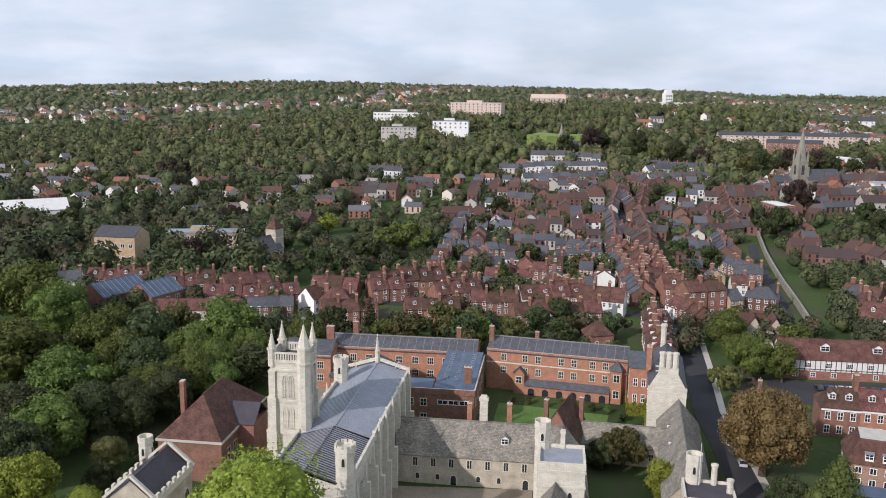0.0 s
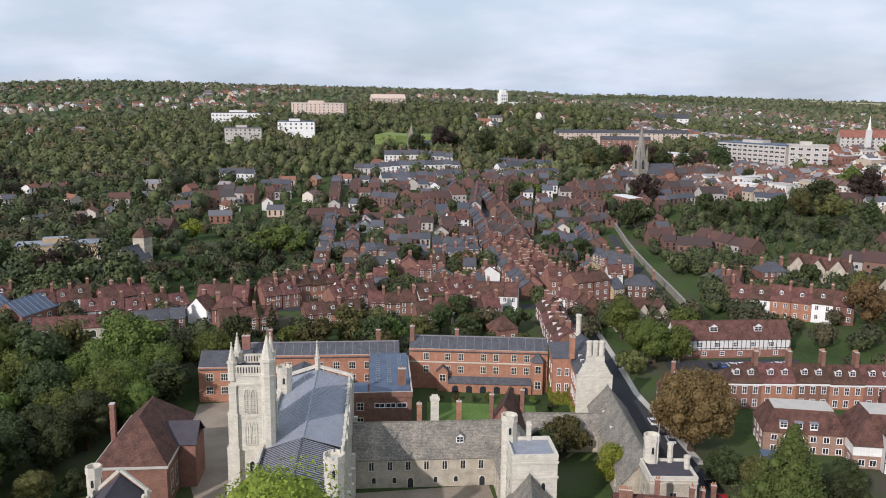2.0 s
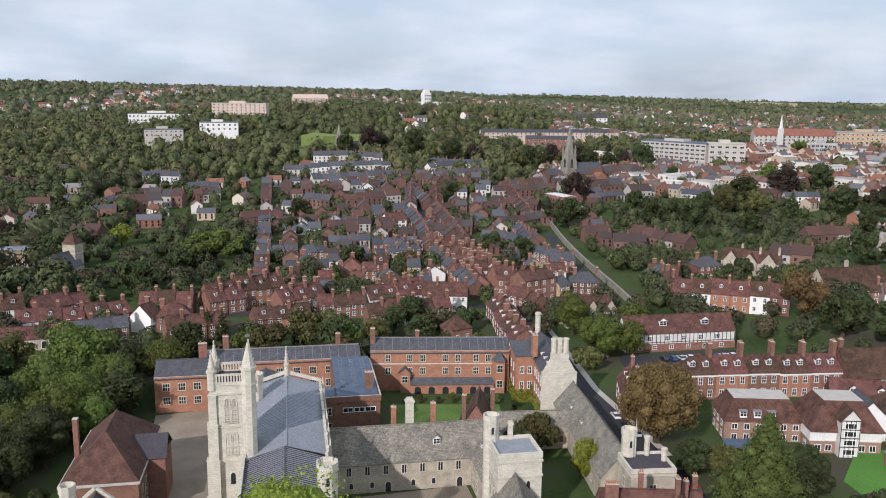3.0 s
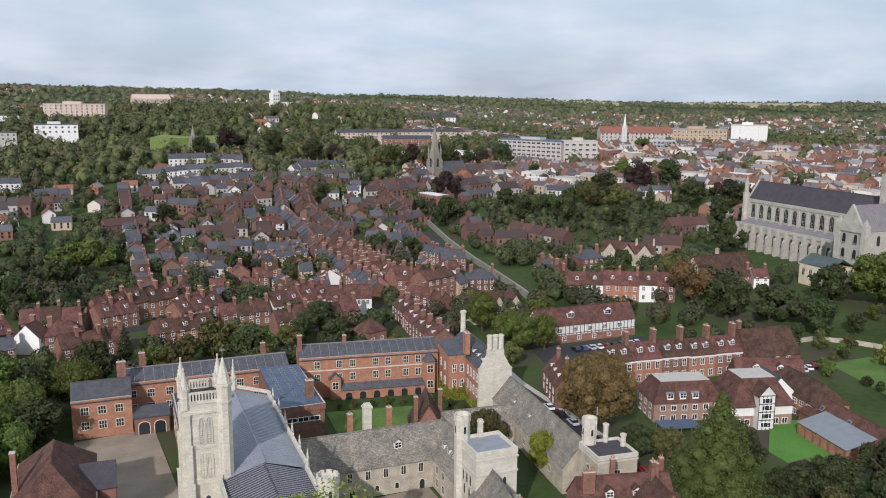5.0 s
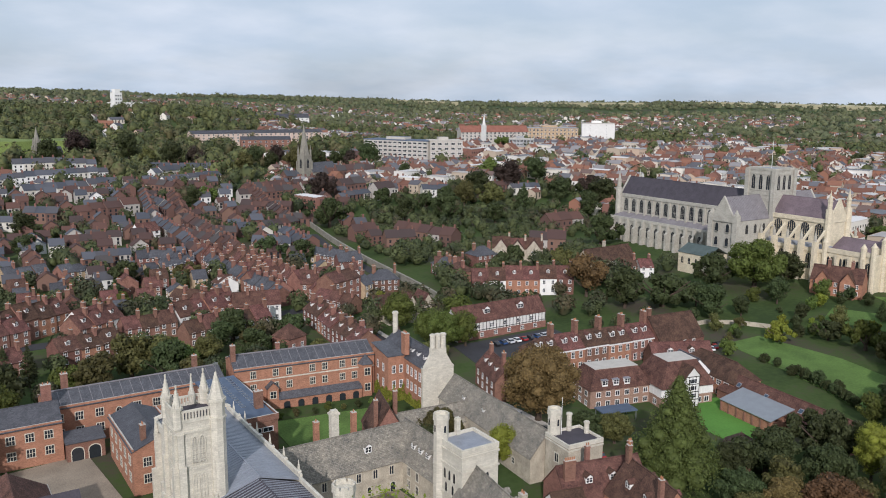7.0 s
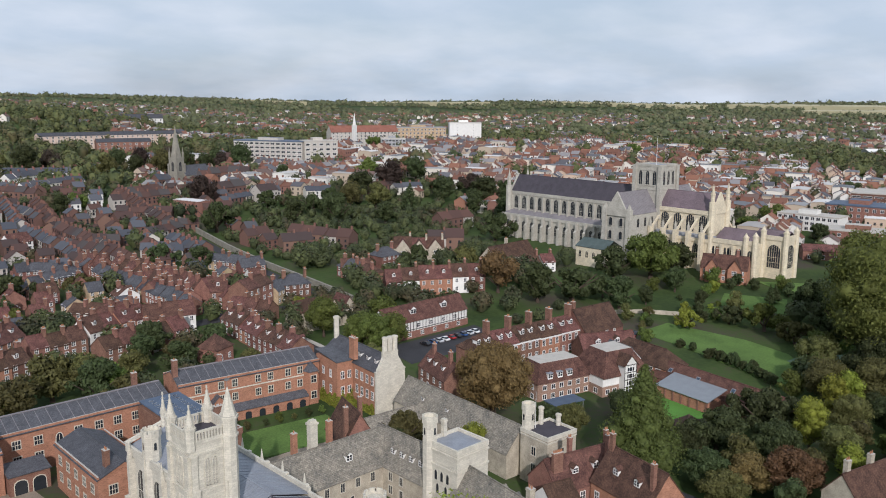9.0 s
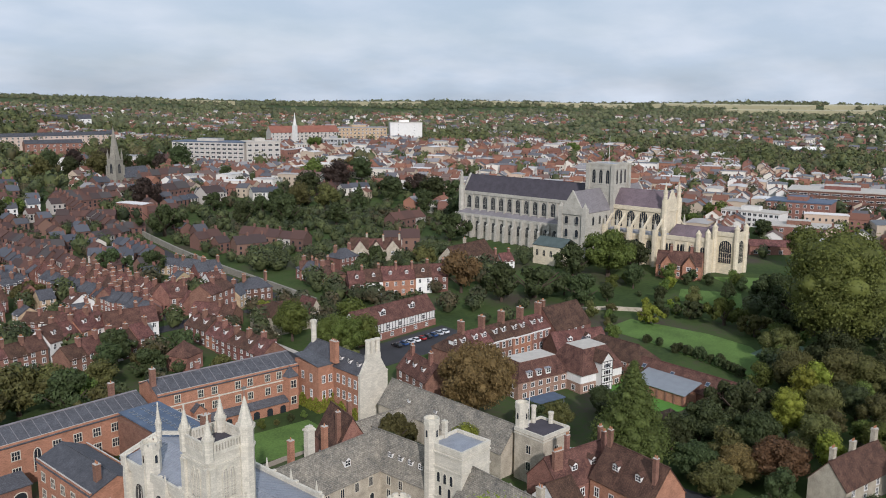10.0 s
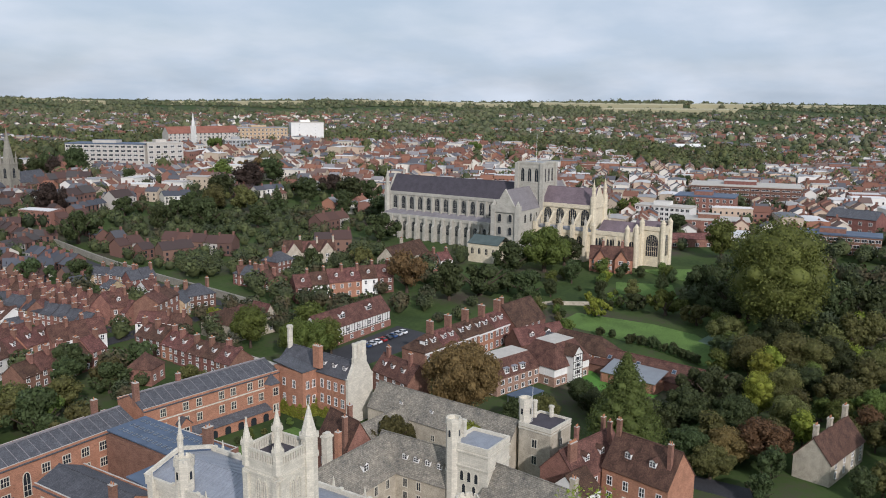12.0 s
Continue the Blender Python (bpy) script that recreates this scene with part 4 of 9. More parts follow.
def red_range():
    ob = building("brick_range", at(34.0, 235.0, -15.3, 0), "long three-storey red-brick college range with a slate roof behind a parapet", "college building", 40.0, 12.5, 12.0, 14.6, BRICK_ORANGE, SLATE,
                  rows=(9.3, 5.5), cols=(-15, -8.8, -5.0, 1.6, 5.2, 10.4, 14.0), win=(1.35, 1.9), frame=STONE, bars=(2, 1), parapet=0.5,
                  chimneys=((-19.5, -2, 1.3, 1.3, 18.0, 1), (-6.5, 0.5, 1.1, 0.9, 16.6, 1)))
    part("string_course", Shape().box(-20, 20, -6.33, -6.2, 8.4, 8.75, STONE), ob)
    # porch-like bay with gable
    b = Shape().box(-11.6, -8.6, -8.2, -6.2, -1, 6.4, BRICK_ORANGE)
    b.slab([(-11.9, -8.5, 6.2), (-10.1, -8.5, 8.0), (-10.1, -6.2, 8.0), (-11.9, -6.2, 6.2)][::-1], 0.15, SLATE).slab([(-10.1, -8.5, 8.0), (-8.3, -8.5, 6.2), (-8.3, -6.2, 6.2), (-10.1, -6.2, 8.0)][::-1], 0.15, SLATE)
    b.face([(-11.6, -8.2, 6.4), (-8.6, -8.2, 6.4), (-10.1, -8.2, 7.9)], BRICK_ORANGE)
    bay = part("porch_bay", b, ob)
    part("window", window_mesh(1.5, 1.8, STONE, (1, 1)), bay, m=pose(-10.1, -8.2, 3.6))
    # arcade under a lean-to roof
    c = Shape().box(-8.6, 15.5, -8.6, -6.2, -1, 3.1, BRICK_ORANGE)
    c.slab([(-8.6, -8.9, 3.1), (15.5, -8.9, 3.1), (15.5, -6.2, 4.5), (-8.6, -6.2, 4.5)], 0.15, SLATE)
    cl = part("cloister", c, ob, "brick lean-to cloister with arched openings and slate roof")
    for i in range(6):
        part("arch_opening", window_mesh(1.8, 2.2, BRICK_ORANGE, (0, 0), True), cl, m=pose(-6.4 + i * 4.0, -8.6, 0.2))
    # canted bay with its own hipped roof
    o = Shape().prism([(15.2, -6.2), (15.9, -8.3), (18.6, -8.3), (19.3, -6.2)], -1, 9.8, BRICK_ORANGE)
    for a, d in (((14.9, -6.2), (15.7, -8.6)), ((15.7, -8.6), (18.8, -8.6)), ((18.8, -8.6), (19.6, -6.2))):
        o.slab([(*a, 9.7), (*d, 9.7), (17.25, -6.1, 12.4)], 0.12, SLATE)
    by = part("canted_bay", o, ob)
    for z in (2.0, 6.6):
        part("window", window_mesh(1.5, 2.0, STONE, (1, 1)), by, m=pose(17.25, -8.3, z))
    seams(ob, 40.0, 12.5, 12.0, 14.6)
    return ob


red_range()


def street_house():
    # brick lodging with a tall stone gable to the street
    ob = building("lodging_house", at(59.8, 214.5, 77, 0), "brick lodging house with slate roof and tall stone gable", "house", 27.0, 9.0, 13.0, 16.6, BRICK_ORANGE, SLATE,
                  rows=(9.3, 5.6, 1.6), cols=(-11.5, -7.8, -4.1), win=(0.95, 2.0), dormers=((1, -11), (1, -7), (1, -3)), dormer_size=(1.2, 1.0, 1.5),
                  back=True)
    part("chimney", Shape().prism(octagon(0, 0, 0.8), -2, 6.2, STONE).prism(octagon(0, 0, 1.0), 5.5, 6.0, STONE), ob, "pale stone end chimney", m=pose(13.0, 0.6, 16.0))
    g = Shape().box(-14.3, -13.4, -4.7, 4.7, -1, 13.0, STONE).box(-14.4, -13.3, -4.8, 4.8, 12.6, 12.85, STONE)
    # the stack stands on the gable's middle, on two sloping shoulders
    prof = [(-4.4, 13.0), (4.4, 13.0), (2.4, 16.6), (2.4, 18.2), (-2.4, 18.2), (-2.4, 16.6)]
    for x, q in ((-14.3, prof[::-1]), (-13.4, prof)):
        g.face([(x, y, z) for y, z in q], STONE)
    for (ay, az), (by, bz) in zip(prof, prof[1:] + prof[:1]):
        g.face([(-14.3, ay, az), (-14.3, by, bz), (-13.4, by, bz), (-13.4, ay, az)], STONE)
    for y in (-1.6, 0, 1.6):
        g.prism(octagon(-13.9, y, 0.75), 18.2, 22.2, STONE)
        g.prism(octagon(-13.9, y, 0.9), 21.7, 22.1, STONE)
    part("stone_gable", g, ob, "tall pale stone gable with clustered chimney shafts")
    side = window_mesh(0.95, 2.2)
    for x in (-12.0, -9.4, -6.8, -4.2):
        for z in (4.6, 8.8):
            put_window(ob, x, 4.5, z, 180, side)
    w = Shape().box(-2.0, 9.5, 4.4, 9.5, -1, 13.4, BRICK_ORANGE)
    w.slab([(-2.2, 9.8, 13.4), (-2.2, 4, 13.4), (9.7, 4, 14.6), (9.7, 9.8, 14.6)][::-1], 0.2, SLATE)
    wing = part("stair_wing", w, ob, "projecting brick wing with slate roof")
    for y in (5.6, 7.8):
        for z in (4.2, 8.6):
            part("window", window_mesh(0.9, 2.0), wing, m=pose(-2.0, y, z, 0, 0, -90))
    for x in (1.5, 5.5):
        for z in (4.2, 8.6):
            part("window", window_mesh(0.9, 2.0), wing, m=pose(x, 9.5, z, 0, 0, 180))
    part("chimney", chimney_mesh(2.6, 1.3, 4.6, 3, BRICK_ORANGE), ob, m=pose(-2.8, 4.6, 15.5))
    return ob


LODGING = street_house()


def west_ranges():
    ob = building("brick_hall_range", at(-11.0, 242.5, CT, 0), "two-storey red-brick range with stone mullioned windows and slate roof", "college building", 44.0, 12.0, 10.6, 13.2, BRICK_ORANGE, SLATE,
                  rows=(7.0, 3.2), cols=(-19, -14.5, -9.8, -0.8, 4.0, 8.5, 13.0), win=(1.7, 1.9), frame=STONE, bars=(2, 1), parapet=0.5, chimneys=((16, 1, 1.3, 1.0, 16.4, 1), (-16, 4, 1.6, 1.2, 16, 2)))
    put_window(ob, -5.2, -6.0, 3.2, 0, window_mesh(1.5, 5.2, STONE, (1, 2), True))
    seams(ob, 44.0, 12.0, 10.6, 13.2)
    building("gabled_brick_wing", at(-38.2, 238.5, CT, 0), "brick wing with slate roof and a front gable", "college building", 14.0, 12.0, 10.0, 13.4, BRICK_ORANGE, SLATE,
             rows=(6.6, 2.8), cols=(-4, 0, 4), win=(1.7, 1.9), frame=STONE, bars=(2, 1), parapet=0.4, chimneys=((5, 2, 2.2, 1.2, 17.0, 2),))
    building("brick_cross_wing", at(-19.0, 214.5, 90 + CT, 0), "brick cross wing with slate roof and stone windows behind the chapel", "college building", 24.0, 11.0, 10.4, 12.8, BRICK_ORANGE, SLATE,
             rows=(6.6, 2.8), cols=(-9, -4.5, 0, 4.5, 9), win=(1.6, 1.9), frame=STONE, bars=(2, 1), parapet=0.5, chimneys=((-9, 2.5, 1.3, 1.1, 15.0, 2),), ends=((-1, (6.6, 2.8), (-2.5, 2.5)),))
    ar = thing("entrance_arcade", at(-27.5, 231.5, CT, 0), "brick entrance arcade with two stone arches", "porch")
    part("wall", Shape().box(-4.2, 4.2, -2.5, 3, -1, 5.0, BRICK), ar)
    part("roof", Shape().slab([(-4.5, -2.8, 5.0), (4.5, -2.8, 5.0), (4.5, 3, 6.2), (-4.5, 3, 6.2)], 0.2, SLATE), ar)
    for x in (-1.9, 1.9):
        put_window(ar, x, -2.5, 0.1, 0, window_mesh(2.6, 3.6, STONE, (0, 0), True), "arch_opening")
    # long flat roof with rows of rooflights
    lk = thing("rooflit_wing", at(5.0, 219.5, CT, 0), "brick wing with a blue-grey roof set with rows of rooflights", "college building")
    part("wall", Shape().box(-5.5, 5.5, -16.5, 14, -1, 10.4, BRICK).box(-17, -5.5, -16.5, -8.5, -1, 10.2, BRICK), lk)
    part("roof", Shape().slab([(-5.2, -16.2, 10.5), (5.2, -16.2, 10.5), (5.2, 14, 11.6), (-5.2, 14, 11.6)], 0.3, BLUE_ROOF).slab([(-16.8, -16.2, 10.3), (-5.6, -16.2, 10.3), (-5.6, -8.6, 10.9), (-16.8, -8.6, 10.9)], 0.3, BLUE_ROOF), lk)

    rlm = MESHES.setdefault("rooflight", ROOFLIGHT.mesh("rooflight"))
    for i in range(13):
        for x in (-3.0, 0.0, 3.0):
            y = -8 + i * 1.65
            part("rooflight", rlm, lk, m=pose(x, y, 10.5 + (y + 16.2) * 1.1 / 30.2 + 0.02, 2.1, 0, 0))
    pp = Shape().box(-17.2, 5.7, -16.75, -16.35, 9.6, 11.1, BRICK, CONCRETE).box(5.35, 5.75, -16.35, 14, 9.6, 11.0, BRICK, CONCRETE)
    part("parapet", pp, lk)
    part("chimney", chimney_mesh(2.0, 1.4, 4.4, 2, BRICK), lk, m=pose(3.2, -10, 10.6))
    wm = window_mesh(1.5, 1.8, STONE, (1, 1))
    for x in (-14.5, -11, -7.5):
        put_window(lk, x, -16.5, 6.4, 0, wm)
        put_window(lk, x, -16.5, 2.4, 0, wm)
    for x in (-2.6, 0.2, 3.0):
        put_window(lk, x, -16.5, 7.0, 0, window_mesh(2.3, 1.0, WHITE, (1, 0)))
    for y in (-12, -6, 0, 6):
        put_window(lk, 5.5, y, 5.5, 90, wm)


PALE_GLASS = material("rooflight_glass", (0.05, 0.075, 0.11), 0.1, 0.12, spec=0.6)
ROOFLIGHT = Shape().box(-0.55, 0.55, -0.35, 0.35, 0, 0.12, METAL)
ROOFLIGHT.face([(-0.45, -0.27, 0.125), (0.45, -0.27, 0.125), (0.45, 0.27, 0.125), (-0.45, 0.27, 0.125)], PALE_GLASS)
west_ranges()


def ivy(parent, name, spans, n, mat, label):
    """A climber's leaves over upright rectangles: corner, along, height, outward."""
    g = np.random.default_rng(len(spans) * 5 + n)
    V = []
    for (x, y), (dx, dy), h, (ox, oy) in spans:
        k = int(n * math.hypot(dx, dy) * h / 30)
        f = g.random(k)
        top = h * (0.75 + 0.25 * np.sin(f * 17.0) * np.cos(f * 5.0))
        z = g.random(k) * top
        c = np.stack([x + dx * f + ox * g.uniform(0.02, 0.35, k), y + dy * f + oy * g.uniform(0.02, 0.35, k), z], 1)
        u = g.normal(size=(k, 3)); u /= np.linalg.norm(u, axis=1, keepdims=True)
        w = np.cross(u, np.array([ox, oy, 0.3]) + g.normal(scale=0.4, size=(k, 3))); w /= np.linalg.norm(w, axis=1, keepdims=True)
        s = g.uniform(0.12, 0.3, (k, 1))
        V.append(np.stack([c - u * s, c - w * s, c + u * s, c + w * s], 1).reshape(-1, 3))
    V = np.concatenate(V)
    me = bpy.data.meshes.new(name)
    me.from_pydata(V.tolist(), [], [(i, i + 1, i + 2, i + 3) for i in range(0, len(V), 4)])
    me.materials.append(mat)
    ob = part(name, me, parent, label)
    ob["kind"] = "stuff"
    return ob


ivy(LODGING, "ivy", [((-2.0, 4.5), (0, 5.2), 5.4, (-1, 0)), ((-2.0, 9.5), (11.5, 0), 4.8, (0, 1)), ((-13.0, 4.5), (11.0, 0), 3.6, (0, 1))], 900, LEAF_BRIGHT, "yellow-green creeper on the lower walls")
for i, (x, y, r) in enumerate(((20, 222, 1.0), (24, 221.2, 1.3), (29, 219.6, 1.1), (33, 218.8, 1.5), (37, 217.6, 1.0), (41, 216.4, 1.3), (45, 215.4, 1.2), (-1, 203, 1.4), (48, 210, 1.3))):
    tree(x, y, r, r * 2.0, (LEAF, LEAF_OLIVE, LEAF_DARK)[i % 3], "small clipped garden shrub beside the lawn", level=0, group="garden shrubs")


# ---- the cathedral ----
def cathedral():
    G = 7.0
    ob = thing("cathedral", at(292.0, 236.0, 90 - 7.7, G), "long pale limestone cathedral with dark lead roofs, low square tower", "cathedral")
    # own axes: +x to the west front, -x to the east end, -y to the north, +y to the south side
    nave_l, half, aisle = 92.0, 7.0, 13.5
    # nave
    part("nave_wall", Shape().box(7, nave_l, -half, half, -1, 24.5, STONE_GREY).box(7, nave_l, -aisle, aisle, -1, 12.5, STONE_GREY), ob)
    part("nave_roof", roof_shape(nave_l - 6, 2 * half, 25.0, 35.0, LEAD_DARK, over=0.2), ob, "steep dark lead nave roof", m=pose((nave_l + 8) / 2, 0, 0))
    part("west_gable", Shape().prism([(nave_l - 0.6, -half), (nave_l + 0.6, -half), (nave_l + 0.6, half), (nave_l - 0.6, half)], -1, 25, STONE_GREY), ob)
    g = Shape()
    for x in (nave_l + 0.6,):
        g.face([(x, -half, 24.9), (x, half, 24.9), (x, 0, 35.6)], STONE_GREY)
        g.face([(x - 1.2, half, 24.9), (x - 1.2, -half, 24.9), (x - 1.2, 0, 35.6)], STONE_GREY)
        g.face([(x - 1.2, -half, 24.9), (x, -half, 24.9), (x, 0, 35.6), (x - 1.2, 0, 35.6)], STONE_GREY)
        g.face([(x, half, 24.9), (x - 1.2, half, 24.9), (x - 1.2, 0, 35.6), (x, 0, 35.6)], STONE_GREY)
    part("gable_top", g, ob)
    pin = pinnacle_shape(1.9, 9.5, STONE_GREY).mesh("pinnacle")
    small_pin = pinnacle_shape(1.0, 4.6, STONE_GREY).mesh("pinnacle")
    for y in (-half - 1, half + 1):
        part("west_turret", Shape().prism(octagon(nave_l, y, 1.8), -1, 29, STONE_GREY), ob)
        part("pinnacle", pin, ob, m=pose(nave_l, y, 29))
    cler = window_mesh(2.6, 7.0, STONE_GREY, (2, 1), True)
    ais = window_mesh(2.4, 5.6, STONE_GREY, (2, 1), True)
    butt = Shape().box(-0.7, 0.7, 0, 2.6, -1, 8.5, STONE_GREY).box(-0.6, 0.6, 0, 1.7, 8.5, 13.2, STONE_GREY).slab([(-0.7, 2.7, 8.4), (-0.7, 1.6, 9.6), (0.7, 1.6, 9.6), (0.7, 2.7, 8.4)], 0.3, STONE_GREY).mesh("buttress")
    upper = Shape().box(-0.5, 0.5, 0, 1.1, 12.5, 24.0, STONE_GREY).mesh("clerestory_buttress")
    n = 12
    for side in (1, -1):
        f = 180 if side > 0 else 0
        part("aisle_roof", Shape().slab([(7, side * aisle, 12.6), (nave_l, side * aisle, 12.6), (nave_l, side * half, 15.6), (7, side * half, 15.6)][::-side], 0.3, LEAD_GREY), ob)
        for i in range(n):
            x = 20 + (i + 0.5) * (nave_l - 22) / n
            put_window(ob, x, side * half, 16.4, f, cler)
            put_window(ob, x, side * aisle, 4.6, f, ais)
        for i in range(n + 1):
            x = 20 + i * (nave_l - 22) / n
            part("buttress", butt, ob, m=pose(x, side * aisle, 0, 0, 0, 0 if side > 0 else 180))
            part("clerestory_buttress", upper, ob, m=pose(x, side * half, 0, 0, 0, 0 if side > 0 else 180))
        pp = Shape().box(7, nave_l, side * (half + 0.25) - 0.3, side * (half + 0.25) + 0.3, 24.2, 25.9, STONE_GREY)
        pp.box(7, nave_l, side * (aisle + 0.2) - 0.3, side * (aisle + 0.2) + 0.3, 12.2, 13.9, STONE_GREY)
        part("parapet", pp, ob)
    # crossing tower
    t, top = 7.3, 45.6
    tw = Shape().box(-t, t, -t, t, 20, top, STONE_GREY)
    for z in (34.0, 36.0, 43.6):
        tw.box(-t - 0.25, t + 0.25, -t - 0.25, t + 0.25, z, z + 0.5, STONE_GREY)
    part("crossing_tower", tw, ob, "low square Norman tower of pale stone")
    for sx in (-1, 1):
        for sy in (-1, 1):
            part("corner_pier", Shape().box(sx * t - 1.0, sx * t + 1.0, sy * t - 1.0, sy * t + 1.0, 20, top + 0.6, STONE_GREY), ob)
    p = Shape()
    for x0, x1, y0, y1 in ((-t, t, -t - 0.2, -t + 0.4), (-t, t, t - 0.4, t + 0.2), (-t - 0.2, -t + 0.4, -t, t), (t - 0.4, t + 0.2, -t, t)):
        p.box(x0, x1, y0, y1, top, top + 1.1, STONE_GREY)
    part("tower_parapet", p, ob)
    part("tower_roof", Shape().box(-t + 0.4, t - 0.4, -t + 0.4, t - 0.4, top, top + 0.5, LEAD), ob)
    bell = window_mesh(1.9, 6.8, STONE_GREY, (1, 0), True)
    for f, (dx, dy) in ((0, (0, -1)), (90, (1, 0)), (180, (0, 1)), (-90, (-1, 0))):
        for o in (-4.0, 0, 4.0):
            put_window(ob, dx * t + (o if dy else 0), dy * t + (o if dx else 0), 36.6, f, bell, "bell_opening")
    part("flagpole", Shape().cone(0, 0, 0.12, 0.06, top, top + 15, WHITE, 6), ob)
    # transepts
    tr_roll = Shape().slab([(-0.09, -6.9, 24.0), (0.09, -6.9, 24.0), (0.09, 0, 34.35), (-0.09, 0, 34.35)], 0.12, LEAD_GREY).mesh("lead_roll")
    for side in (1, -1):
        f = 180 if side > 0 else 0
        L = 25.0
        part("transept_wall", Shape().box(-6.8, 6.8, *sorted((side * 7, side * 32)), -1, 23.5, STONE_GREY), ob)
        rs = roof_shape(L, 13.6, 24.0, 34.2, LEAD_GREY, over=0.2)
        part("transept_roof", rs, ob, "grey lead transept roof with rolls", m=pose(0, side * 19.6, 0, 0, 0, 90))
        gs = Shape()
        y = side * 32.2
        gs.prism([(-6.8, y - 0.5), (6.8, y - 0.5), (6.8, y + 0.5), (-6.8, y + 0.5)], 23, 24, STONE_GREY)
        for yy in (y - 0.5, y + 0.5):
            gs.face([(-6.8, yy, 24), (6.8, yy, 24), (0, yy, 34.8)], STONE_GREY)
        gs.face([(-6.8, y - 0.5, 24), (-6.8, y + 0.5, 24), (0, y + 0.5, 34.8), (0, y - 0.5, 34.8)], STONE_GREY)
        gs.face([(6.8, y + 0.5, 24), (6.8, y - 0.5, 24), (0, y - 0.5, 34.8), (0, y + 0.5, 34.8)], STONE_GREY)
        part("transept_gable", gs, ob)
        for x in (-6.8, 6.8):
            part("corner_turret", Shape().box(x - 1.2, x + 1.2, *sorted((side * 30.2, side * 32.9)), -1, 26.5, STONE_GREY).cone(x, side * 31.6, 1.3, 0.1, 26.5, 29, STONE_GREY, 4, math.pi / 4), ob)
        for z in (5.0, 12.0, 18.4):
            for x in (-3, 3):
                put_window(ob, x, side * 32.7 if z < 23 else y, z, f, window_mesh(1.8, 3.8, STONE_GREY, (0, 0), True))
        for s2 in (1, -1):
            for z in (8.5, 17.5):
                for k in (12, 18, 24):
                    put_window(ob, s2 * 6.8, side * k, z, 90 * s2, window_mesh(1.9, 4.2, STONE_GREY, (0, 0), True))
        for i in range(22):
            for turn in (0, 180):
                part("lead_roll", tr_roll, ob, m=pose(0, side * 19.6, 0, 0, 0, 90 + turn) @ pose(-12.0 + i * 1.1, 0, 0))
    # chapter-house side building against the south transept
    part("library_wall", Shape().box(-4, 13, 33, 46, -1, 8.5, STONE_WARM), ob)
    part("library_roof", roof_shape(17.5, 13.4, 8.6, 12.0, LEAD_GREEN, over=0.2), ob, "dull green-grey lead roof", m=pose(4.5, 39.5, 0))
    for x in (-1.5, 2.5, 6.5, 10.5):
        put_window(ob, x, 46, 3.4, 180, window_mesh(1.4, 3.0, STONE_WARM, (1, 1), True))
    # choir and eastern arm
    cl = 36.0
    part("choir_wall", Shape().box(-cl, -7, -half, half, -1, 25.0, STONE_WARM).box(-cl - 3, -7, -13, 13, -1, 13.0, STONE_WARM), ob)
    part("choir_roof", roof_shape(cl - 7, 2 * half, 25.6, 34.4, LEAD_PURPLE, over=0.2), ob, "faded purple lead choir roof", m=pose(-(cl + 7) / 2, 0, 0))
    gg = Shape()
    for x in (-cl - 0.5, -cl + 0.5):
        gg.face([(x, -half, 25), (x, half, 25), (x, 0, 35.4)], STONE_WARM)
    gg.face([(-cl - 0.5, -half, 25), (-cl + 0.5, -half, 25), (-cl + 0.5, 0, 35.4), (-cl - 0.5, 0, 35.4)], STONE_WARM)
    gg.face([(-cl - 0.5, half, 25), (-cl + 0.5, half, 25), (-cl + 0.5, 0, 35.4), (-cl - 0.5, 0, 35.4)], STONE_WARM)
    part("choir_gable", gg, ob)
    for y in (-half, half):
        part("choir_turret", Shape().prism(octagon(-cl, y, 1.6), -1, 31, STONE_WARM), ob)
        part("pinnacle", pinnacle_shape(1.6, 8.5, STONE_WARM), ob, m=pose(-cl, y, 31))
    cw = window_mesh(4.2, 8.2, STONE_WARM, (3, 1), True)
    aw = window_mesh(3.0, 6.8, STONE_WARM, (2, 1), True)
    for side in (1, -1):
        f = 180 if side > 0 else 0
        part("choir_aisle_roof", Shape().slab([(-cl - 3, side * 13, 13.1), (-7, side * 13, 13.1), (-7, side * half, 15.2), (-cl - 3, side * half, 15.2)][::-side], 0.3, LEAD), ob)
        for i in range(4):
            x = -11.0 - i * 6.9
            put_window(ob, x, side * half, 16.0, f, cw)
            put_window(ob, x, side * 13, 4.8, f, aw)
        for i in range(5):
            x = -8.0 - i * 6.9
            bt = Shape().box(x - 0.7, x + 0.7, *sorted((side * 13, side * 16.2)), -1, 17.5, STONE_WARM)
            # flying buttress: a sloping strut to the clerestory
            bt.slab([(x - 0.4, side * 15, 15.0), (x + 0.4, side * 15, 15.0), (x + 0.4, side * half, 22.0), (x - 0.4, side * half, 22.0)][::side], 1.0, STONE_WARM)
            part("flying_buttress", bt, ob)
            part("pinnacle", small_pin, ob, m=pose(x, side * 15, 17.5))
        part("parapet", Shape().box(-cl, -7, side * (half + 0.25) - 0.3, side * (half + 0.25) + 0.3, 24.6, 26.6, STONE_WARM).box(-cl - 3, -7, side * 13.2 - 0.3, side * 13.2 + 0.3, 12.6, 14.2, STONE_WARM), ob)
    # retrochoir and lady chapel
    r0, r1 = -cl - 3, -56.5
    part("retrochoir_wall", Shape().box(r1, r0, -12.5, 12.5, -1, 14.0, STONE_WARM), ob)
